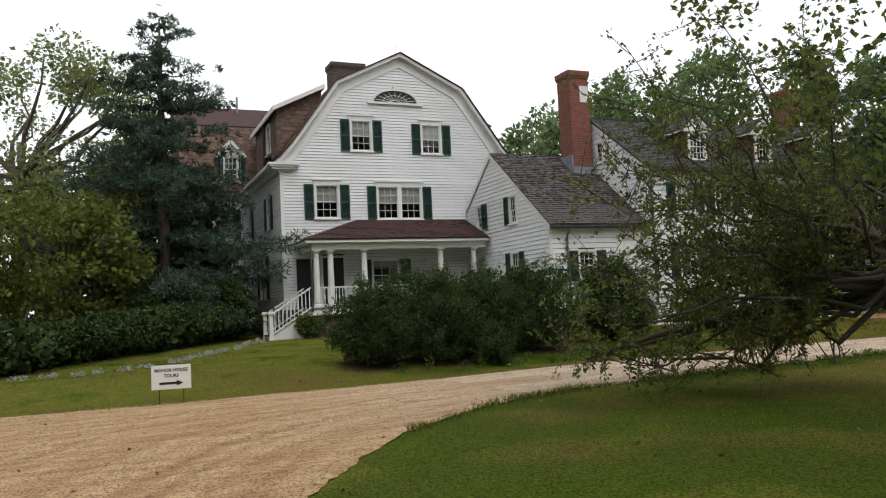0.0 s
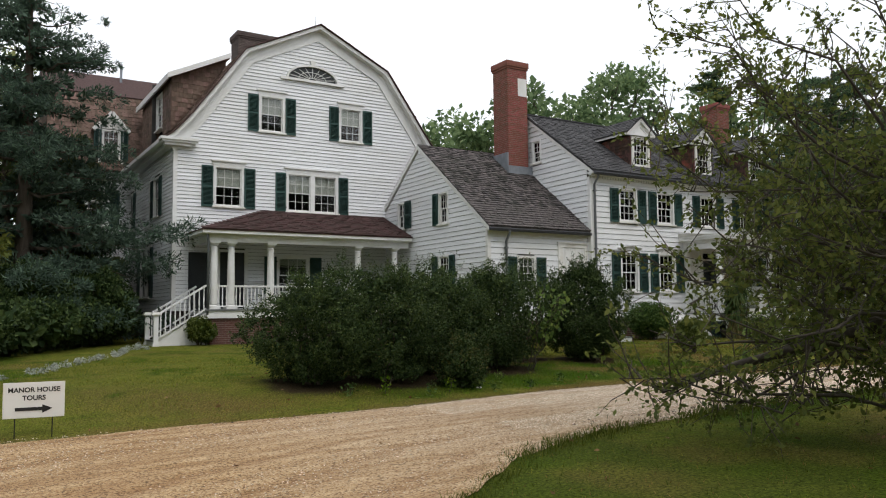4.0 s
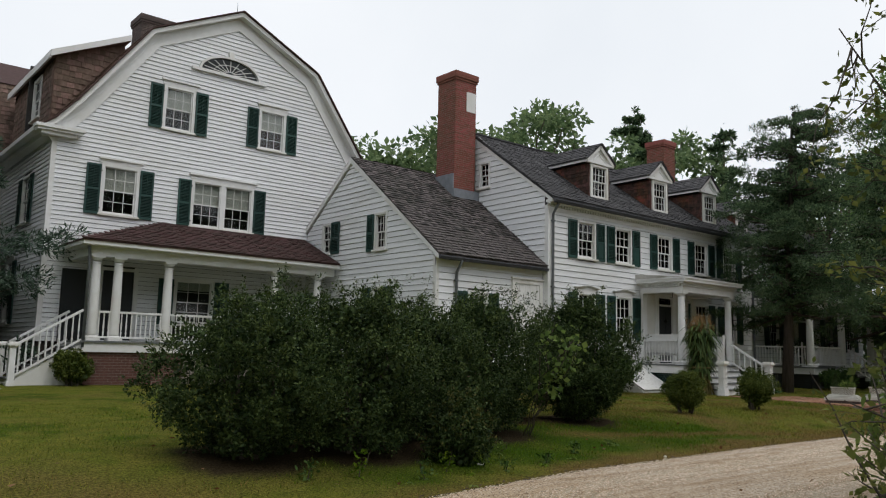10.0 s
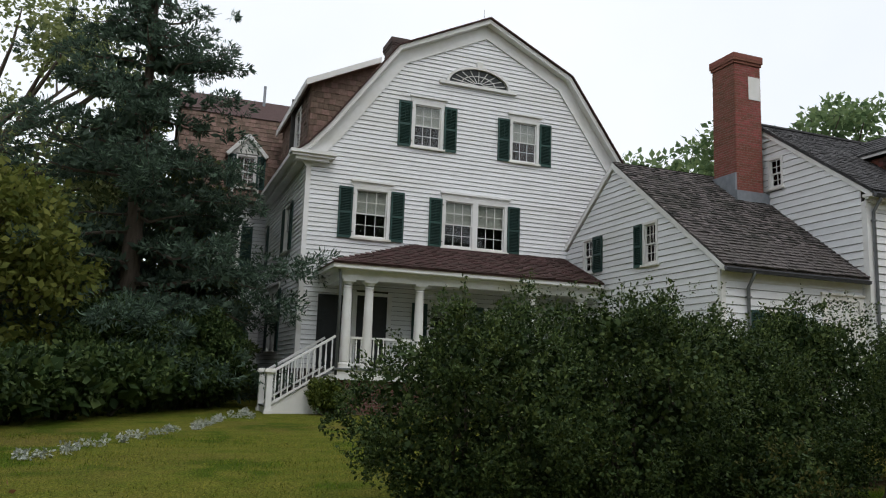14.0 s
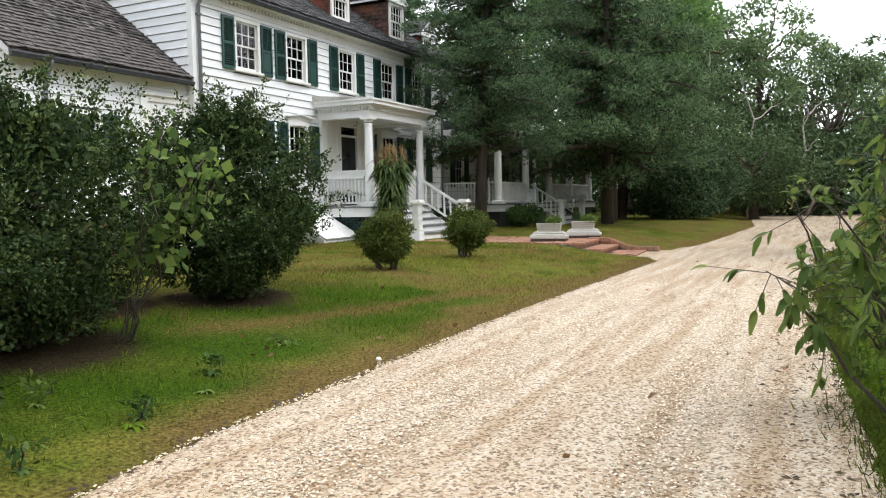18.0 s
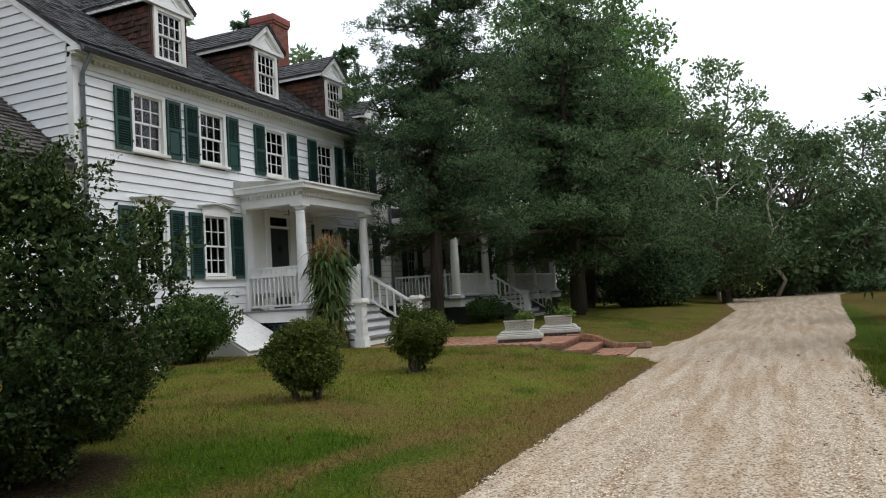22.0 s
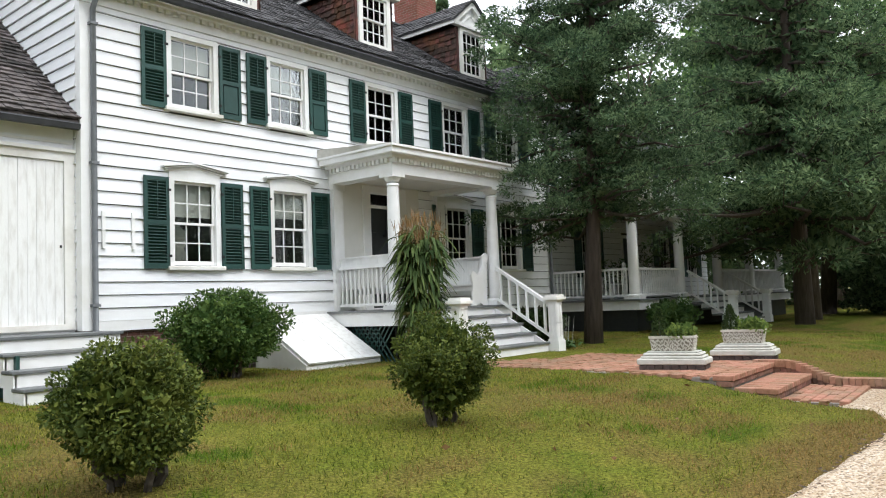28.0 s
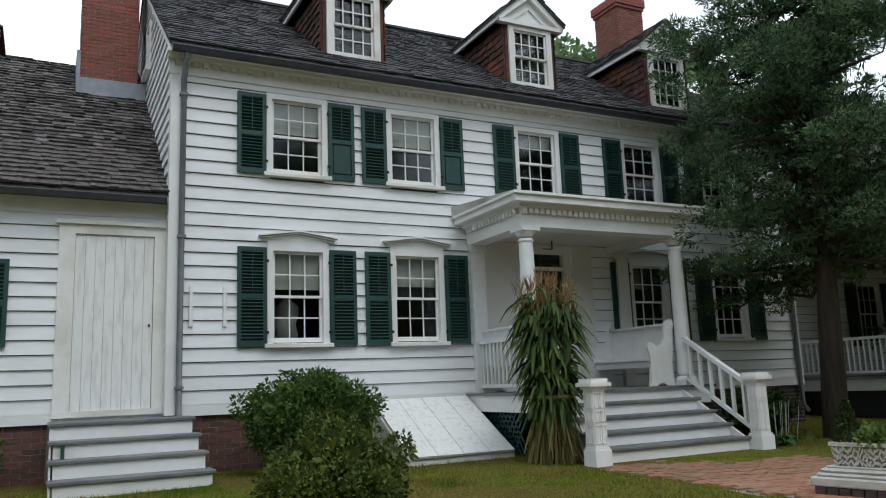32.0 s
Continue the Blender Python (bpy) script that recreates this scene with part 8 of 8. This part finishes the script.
ENDS = ((-4.4, 2.3, 0.75), (-4.6, 1.2, 1.5), (-3.9, 2.6, 2.1), (-4.2, 2.0, 3.2), (-3.4, 1.6, 4.0), (-2.2, 2.5, 4.6), (-2.6, 3.0, 2.9), (-1.4, 3.3, 1.9), (-3.0, 3.2, 1.2), (-1.0, 2.0, 5.0), (-3.4, 0.2, 3.4),
        (-2.4, -0.6, 4.4), (0.4, 2.9, 3.0), (1.2, 2.0, 3.8), (0.8, 3.4, 1.6), (-0.2, 3.7, 2.4), (1.6, -1.2, 3.6), (-1.2, -2.2, 3.6), (-3.8, 0.9, 2.3), (-2.9, 2.4, 3.6), (-4.0, 2.1, 0.6), (-3.3, 2.9, 0.55), (-3.1, 1.9, 5.2), (-2.6, 2.2, 2.0), (-1.8, 2.6, 3.6), (-3.4, 2.2, 2.6), (-2.0, 3.0, 1.2), (-3.2, 1.2, 1.6),
        (-3.6, 2.4, 4.6), (-2.8, 3.2, 4.2), (-1.6, 3.0, 5.2), (-0.6, 3.2, 4.2), (0.6, 2.6, 4.8), (-2.0, 1.2, 5.6), (0.2, 1.6, 5.6), (1.4, 3.0, 2.6), (-0.4, 3.0, 3.4))
for e in ENDS:
    o = Vector((-0.05, 0.15, rng.uniform(1.0, 2.2)))
    path = wander(rng, o, e, 7, 0.06)
    Geo().tube(path, [0.05, 0.04, 0.032, 0.025, 0.02, 0.015, 0.01, 0.005], 6).out("limb", M["twig"], ap, "", True)
    for i in range(42):
        s = rng.uniform(0.25, 1.0)
        k = min(6, int(s * 7))
        p = path[k].lerp(path[k + 1], s * 7 - k)
        q = p + Vector(rng.normal(0, 0.34, 3)) + Vector((-0.12, 0.08, rng.uniform(-0.15, 0.2)))
        tw = wander(rng, p, q, 3, -0.03)
        twigs.tube(tw, [0.009, 0.007, 0.005, 0.002], 4)
        for m_ in range(int(rng.integers(13, 27))):
            u = rng.uniform(0.2, 1.05)
            pts.append(tuple(p.lerp(q, u) + Vector(rng.normal(0, 0.035, 3))))
            dirs.append(tuple((q - p).normalized() + Vector(rng.normal(0, 0.7, 3))))
twigs.out("twig_tangle", M["twig"], ap)["kind"] = "stuff"
leaf_cloud("leaves", np.array(pts), np.array(dirs), 0.075, M["apple"], ap, 801, 0.52, jitter=0.2)


def spray(label, x, y, z, ends, seed, mat, size, per=16):
    """A few arching shoots with big leaves, rooted on the grass verge."""
    rng = np.random.default_rng(seed)
    t = thing("verge_sapling", label, "sapling", pose(x, y, 0), "verge saplings")
    fine, pts, dirs = Geo(), [], []
    for e in ends:
        path = wander(rng, (rng.normal(0, 0.06), rng.normal(0, 0.06), -0.05), e, 6, -0.08)
        Geo().tube(path, [0.016, 0.014, 0.012, 0.01, 0.008, 0.006, 0.003], 5).out("shoot", M["twig"], t)
        for i in range(per):
            s = rng.uniform(0.35, 1.0)
            k = min(5, int(s * 6))
            p = path[k].lerp(path[k + 1], s * 6 - k)
            q = p + Vector(rng.normal(0, 0.16, 3))
            fine.tube([p, q], [0.004, 0.002], 3)
            for j in range(4):
                pts.append(tuple(p.lerp(q, rng.uniform(0.4, 1.05))))
                dirs.append(tuple((q - p).normalized() + Vector(rng.normal(0, 0.5, 3))))
    fine.out("fine_twig_growth", M["twig"], t)["kind"] = "stuff"
    blades("leaves", pts, dirs, size, size * 0.36, mat, t, seed + 1, 0.5)


spray("broad-leaved sapling arching over the drive edge", 11.0, 11.2, 0, ((-0.3, 0.85, 0.9), (-0.2, 0.7, 1.25), (-0.6, 0.4, 1.1), (0.1, 0.5, 1.5), (0.2, 0.6, 0.75), (-0.5, 0.25, 1.7)), 825, M["bright"], 0.085, 20)
spray("leafy sapling arching over the drive edge", 11.1, 11.0, 0, ((-0.6, 0.75, 1.3), (-0.3, 0.5, 1.75), (0.3, 0.7, 1.0), (0.5, 0.4, 1.9), (-0.1, 0.2, 2.4)), 820, M["bright"], 0.08, 12)
spray("leafy sapling arching over the drive edge", 12.6, 10.9, 0, ((-0.7, 0.6, 1.1), (0.2, 0.5, 1.6), (-0.3, 0.3, 2.2), (0.5, -0.2, 2.6)), 830, M["bright"], 0.085, 16)
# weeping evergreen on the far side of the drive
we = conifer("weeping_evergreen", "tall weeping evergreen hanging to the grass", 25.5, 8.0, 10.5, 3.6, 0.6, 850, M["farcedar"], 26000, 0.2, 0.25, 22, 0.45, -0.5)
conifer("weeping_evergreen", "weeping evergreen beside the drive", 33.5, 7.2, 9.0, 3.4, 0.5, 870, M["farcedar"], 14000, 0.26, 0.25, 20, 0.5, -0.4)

# second tree, mostly unseen, added so that its canopy shades the verge
broadleaf("crab_apple_tree", "leafy tree that overhangs the verge", 8.4, 3.4, 7.2, 4.4, 2.5, 880, M["apple"], 10000, 0.1, 0.18, 80, 0.4, (0.4, 0.8), base=0.0)

# ---- woods ----
WOODS = ((60, 20.5, 15.5, 4.0), (61, 16, 14.5, 3.6), (66, 24, 17.5, 4.5), (54, 23, 13, 4.5), (60, 28, 14, 5), (66, 20, 15.5, 4.5), (74, 28, 16, 6), (63, 12, 9.5, 4.5), (78, 14, 13, 6), (58, 34, 15, 5), (86, 22, 16, 7), (50, 30, 13, 5), (70, 7, 11, 5), (60, 3, 10, 5), (48, 4, 9.5, 4.5),
         (82, 4, 13, 6), (92, 12, 15, 7), (44, 0, 10, 5), (54, -4, 11, 6), (66, 38, 16, 6), (94, 30, 17, 7), (38, 1.5, 9, 4), (53, 15.8, 4.5, 2.8), (58, 19, 6.5, 3.6), (65, 16, 6, 3.6))
for k, (x, y, h, r) in enumerate(WOODS):
    tall = h > 13.5
    broadleaf("woodland_tree", "tall leafy tree in the woods", x, y, h, r, h * 0.4 if tall else 0.6 + h * 0.12, 900 + 7 * k, M["oak"] if tall else M["understory"], 9000 if h < 7 else 5200 if tall else 6000, 0.2 if h < 7 else 0.28, 0.26, 40 if tall else 60, 0.5, (0.5, 1.1) if tall else (0.6, 1.4), base=0.2)
REAR = ((30, 50, 13.5, 4.5), (37, 47, 17, 5), (42, 48, 19, 5), (47, 46, 19, 5), (58, 46, 19, 6), (36, 57, 18, 6))
for k, (x, y, h, r) in enumerate(REAR):
    broadleaf("rear_tree", "rounded green tree behind the houses", x, y, h, r, 5, 1100 + 7 * k, M["oak"], 4500, 0.48, 0.3, 36, 0.6, (0.8, 1.6))
conifer("pine_tree", "dark ragged pine behind the houses", 51.2, 44.8, 21.0, 2.6, 11, 1200, M["cedar"], 12000, 0.34, 0.26, 11, 0.4)
conifer("pine_tree", "dark ragged pine behind the houses", 58.0, 41.0, 20.5, 4.2, 6, 1220, M["cedar"], 18000, 0.36, 0.3, 15, 0.7)

M["deadwood"] = material("bleached_dead_bark", (0.30, 0.27, 0.23), (0.42, 0.39, 0.34), 0.9, 9, 0.4, 40)
for k, (x, y, h) in enumerate(((57.0, 16.5, 8.5), (59.5, 13.5, 7.0), (52.5, 19.5, 9.5))):
    rngk = np.random.default_rng(1600 + k)
    dead = thing("dead_tree", "bare bleached tree leaning at the wood's edge", "tree", pose(x, y, 0.15))
    top = (rngk.uniform(-1.6, 1.2), rngk.uniform(-1.5, 0.5), h)
    path = wander(rngk, (0, 0, -0.3), top, 7, 0)
    Geo().tube(path, [0.13, 0.115, 0.1, 0.085, 0.07, 0.05, 0.035, 0.015], 7).out("trunk", M["deadwood"], dead, "", True)
    for i in range(6):
        o = path[2 + i % 5]
        e = o + Vector((rngk.normal(0, 1.3), rngk.normal(-0.6, 1.0), rngk.uniform(0.4, 2.2)))
        Geo().tube(wander(rngk, o, e, 5, 0.03), [0.05, 0.042, 0.034, 0.026, 0.018, 0.008], 5).out("limb", M["deadwood"], dead)

# unseen trees south of the drive, behind the walker, added to darken window reflections
for k, (x, y, h, r) in enumerate(((-14, -16, 12, 6), (-4, -22, 14, 6.5), (7, -19, 13, 6), (17, -15, 12, 5.5), (26, -18, 14, 6.5), (36, -14, 12, 6), (-22, -4, 12, 6), (-26, 8, 12, 6), (-24, 22, 13, 6))):
    broadleaf("woodland_tree", "tall leafy tree in the woods", x, y, h * 1.5, r * 1.2, 2.0, 1700 + 9 * k, M["understory"], 1900, 1.25, 0.3, 50, 0.5, (1.0, 2.0), base=0.0)

# undergrowth that closes the view below the crowns
for k in range(16):
    rngk = np.random.default_rng(1400 + k)
    x, y = 61 + 9 * (k % 2) + rngk.normal(0, 1.5), -6 + 3.6 * k + rngk.normal(0, 0.8)
    broadleaf("undergrowth_shrub", "dense green undergrowth at the wood's edge", x, y, 5.5, 3.6, 0.2, 1420 + 7 * k, M["understory"], 4200, 0.34, 0.12, 40, 0.4, (0.7, 1.3), base=0.1, category="shrub")

# ---- grass and pebbles ----
def inside_drive(x, y):
    s = np.array([p[:2] for p in DRIVE])
    n = np.array([p[2:] for p in DRIVE])
    south = np.interp(x, s[3:, 0], s[3:, 1])
    north = np.interp(x, NORTH[:, 0], NORTH[:, 1])
    east = (x > 1.46) & (y > south) & (y < north)
    west = (x <= 1.46) & (y < north) & (x < np.interp(y, s[:4, 1], s[:4, 0]))
    apron = (x > 23.2) & (x < 26) & (y < 16.35) & (y > 12)
    return east | west | apron


rng = np.random.default_rng(1300)
n = 370000
x = np.where(rng.uniform(0, 1, n) < 0.6, rng.uniform(-4, 34, n), rng.uniform(12, 25, n))
y = np.where(rng.uniform(0, 1, n) < 0.8, rng.uniform(14.2, 24.2, n), rng.uniform(4, 12.3, n))
lx, ly = (x - 23.85) * math.cos(radians(10)) - (y - 17.1) * math.sin(radians(10)), (x - 23.85) * math.sin(radians(10)) + (y - 17.1) * math.cos(radians(10))
keep = ~inside_drive(x, y) & (rng.uniform(0, 1, n) > earth_shade_at(x, y)) & ~((lx > np.where(ly < 0.1, -0.4, walk_left(ly) - 0.06)) & (lx < np.where(ly < 1.5, 1.75, 2.15)) & (ly > -1.4) & (ly < 4.8))
x, y = x[keep], y[keep]
lush_shade, dry, dice = lush_shade_at(x, y), dry_at(x, y), rng.uniform(0, 1, len(x))
pts = np.stack([x, y, ground_z(x, y) - 0.005], 1)
rank, parched = dice < lush_shade, (dice > lush_shade) & (dice < lush_shade + dry * 0.8)
plain = ~rank & ~parched & (rng.uniform(0, 1, len(x)) < 0.8)
for name, mask, low, high, mat, label, wide in (("grass_blades", plain, 0.014, 0.042, "grass", "short uneven grass blades on the lawn", 0.14), ("rank_grass", rank & (y > 13), 0.02, 0.062, "lushgrass", "longer green grass before the hedge", 0.09), ("verge_grass", rank & (y < 13), 0.02, 0.06, "shadegrass", "olive verge grass with tree shade put into its colour", 0.1), ("dry_grass", parched, 0.015, 0.045, "drygrass", "scorched tan grass beside the drive", 0.13)):
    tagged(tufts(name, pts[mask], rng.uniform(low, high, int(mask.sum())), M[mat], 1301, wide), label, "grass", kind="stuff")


# ragged tussocks that lean over the south edge of the gravel
n = 9000
x = rng.uniform(3.2, 24, n)
y = np.interp(x, [p[0] for p in DRIVE[3:]], [p[1] for p in DRIVE[3:]]) + rng.normal(-0.12, 0.13, n) + 0.18 * (patchy(x, 0 * x, 0.5) - 0.4)
tagged(tufts("edge_grass", np.stack([x, y, 0 * x + 0.01], 1), rng.uniform(0.03, 0.11, n) * (0.4 + patchy(x, y, 0.6)), M["shadegrass"], 1309, 0.07), "ragged grass tussocks along the gravel edge", "grass", kind="stuff")


def scatter(name, x, y, z, size, mat, label, category, seed, flat=0.7):
    """Half-buried four-sided stones or clods."""
    rng = np.random.default_rng(seed)
    k = len(x)
    a = rng.uniform(0, 6.28, k)
    c, s = np.cos(a), np.sin(a)
    w1, w2 = size * rng.uniform(0.9, 1.4, k), size * rng.uniform(0.6, 1.0, k)
    v = np.stack([np.stack([x + c * w1, y + s * w1, z], 1), np.stack([x - s * w2, y + c * w2, z], 1), np.stack([x - c * w1, y - s * w1, z], 1), np.stack([x + s * w2, y - c * w2, z], 1),
                  np.stack([x + rng.normal(0, 0.25, k) * size, y + rng.normal(0, 0.25, k) * size, z + size * flat * rng.uniform(0.6, 1.2, k)], 1)], 1)
    f = (np.array([(0, 1, 4), (1, 2, 4), (2, 3, 4), (3, 0, 4)])[None] + 5 * np.arange(k)[:, None, None]).reshape(-1, 3)
    me = bpy.data.meshes.new(name)
    me.vertices.add(5 * k)
    me.vertices.foreach_set("co", v.astype(np.float32).ravel())
    me.loops.add(3 * len(f))
    me.loops.foreach_set("vertex_index", f.astype(np.int32).ravel())
    me.polygons.add(len(f))
    me.polygons.foreach_set("loop_start", np.arange(0, 3 * len(f), 3, dtype=np.int32))
    me.update(calc_edges=True)
    me.materials.append(M[mat])
    return tagged(new(name, me), label, category, kind="stuff")


n = 115000
x = np.where(rng.uniform(0, 1, n) < 0.7, rng.uniform(6, 18, n), rng.uniform(-3.5, 24, n))
y = rng.uniform(9.5, 15.2, n)
keep = inside_drive(x, y)
x, y = x[keep], y[keep]
scatter("loose_pebbles", x, y, 0 * x + 0.022, rng.uniform(0.005, 0.0115, len(x)), "pebble", "loose cream pebbles scattered over the drive", "gravel", 1305)
n = 900
x = rng.uniform(6.5, 20, n)
y = np.interp(x, [p[0] for p in DRIVE[3:]], [p[1] for p in DRIVE[3:]]) + np.abs(rng.normal(0, 0.22, n)) + 0.25 * (rng.uniform(0, 1, n) < 0.25)
x2 = rng.uniform(3, 22, 500)
y2 = np.interp(x2, NORTH[:, 0], NORTH[:, 1]) + rng.normal(-0.02, 0.06, 500)
x, y = np.concatenate([x, x2]), np.concatenate([y, y2])
scatter("soil_clods", x, y, 0 * x + 0.024, rng.uniform(0.006, 0.026, len(x)), "clod", "dark soil and leaf crumbs along the gravel edge", "soil", 1306, 0.5)


def weed(x, y, seed, tall, mat, label):
    """A rosette of broad leaves, some with an upright stem."""
    rng = np.random.default_rng(seed)
    t = thing("lawn_weed", label, "weed", pose(x, y, gz(x, y)), "weeds at the hedge")
    k = int(rng.integers(7, 12))
    d = [(math.cos(i * 2.4), math.sin(i * 2.4), rng.uniform(0.3, 1.0)) for i in range(k)]
    blades("leaves", [(0, 0, 0.0)] * k, d, 0.1, 0.02, M[mat], t, seed, 0.7)
    if tall:
        Geo().tube(wander(rng, (0, 0, 0), (rng.normal(0, 0.06), rng.normal(0, 0.06), tall), 5, 0), [0.006, 0.006, 0.005, 0.005, 0.004, 0.003], 4).out("stem", M["twig"], t)
        hs = rng.uniform(0.2, 1, 40)
        pts = np.stack([rng.normal(0, 0.05, 40), rng.normal(0, 0.05, 40), hs * tall], 1)
        leaf_cloud("stem_leaves", pts, rng.normal(0, 1, (40, 3)), 0.06, M[mat], t, seed + 1, 0.5)


for k, (x, y, tall) in enumerate(((7.25, 14.85, 0), (7.6, 15.3, 0), (8.2, 15.3, 0.3), (8.5, 15.6, 0), (9.0, 15.4, 0), (9.15, 15.5, 0.25), (8.95, 16.2, 0.35), (7.4, 15.5, 0.5), (6.9, 15.3, 0.45), (6.6, 15.2, 0), (7.9, 15.9, 0.5), (10.2, 15.9, 0.3),
                                  (9.8, 15.6, 0), (6.2, 15.6, 0.6), (5.6, 15.7, 0.4), (11.3, 16.1, 0.2), (11.6, 11.4, 0.4), (12.2, 11.5, 0.3), (12.0, 11.2, 0.5), (13.0, 11.5, 0.25), (13.6, 11.3, 0.4), (14.4, 11.6, 0.3), (10.4, 11.3, 0.3), (9.9, 11.0, 0.2))):
    weed(x, y, 1500 + 3 * k, 0.5 * tall, ("bright", "lushgrass", "wallleaf")[k % 3], "broad-leaved green weed in the rough grass")
mushroom = thing("mushroom", "small white mushroom in the grass by the drive", "mushroom", pose(11.3, 15.1, gz(11.3, 15.1)))
Geo().lathe([(0.002, 0.06), (0.015, 0.056), (0.024, 0.045), (0.026, 0.036), (0.02, 0.033), (0.012, 0.032)], 14).out("cap", M["mushroom"], mushroom, "", True)
Geo().lathe([(0.013, 0.034), (0.012, -0.02)], 10).out("stalk", M["mushroom"], mushroom, "", True)
rock = thing("field_stone", "small pale stone at the foot of the hedge", "stone", pose(8.15, 15.72, gz(8.15, 15.72)))
bm = bmesh.new()
bmesh.ops.create_icosphere(bm, subdivisions=2, radius=0.04)
for v in bm.verts:
    v.co = Vector((v.co.x * 1.5, v.co.y, v.co.z * 0.7)) * (1 + 0.15 * math.sin(v.co.x * 60 + v.co.y * 45))
part("stone", bm, M["rockery"], rock)
n = 260
x = rng.uniform(-2, 24, n)
y = rng.uniform(5, 20, n)
pts = np.stack([x, y, ground_z(x, y) + 0.03], 1)
tagged(leaf_cloud("fallen_leaves", pts, rng.normal(0, 1, (n, 3)) * np.array([1, 1, 0.1]), 0.07, M["dead"], None, 1310, 0.6, jitter=0), "scattered dry brown leaves", "leaves", kind="stuff")
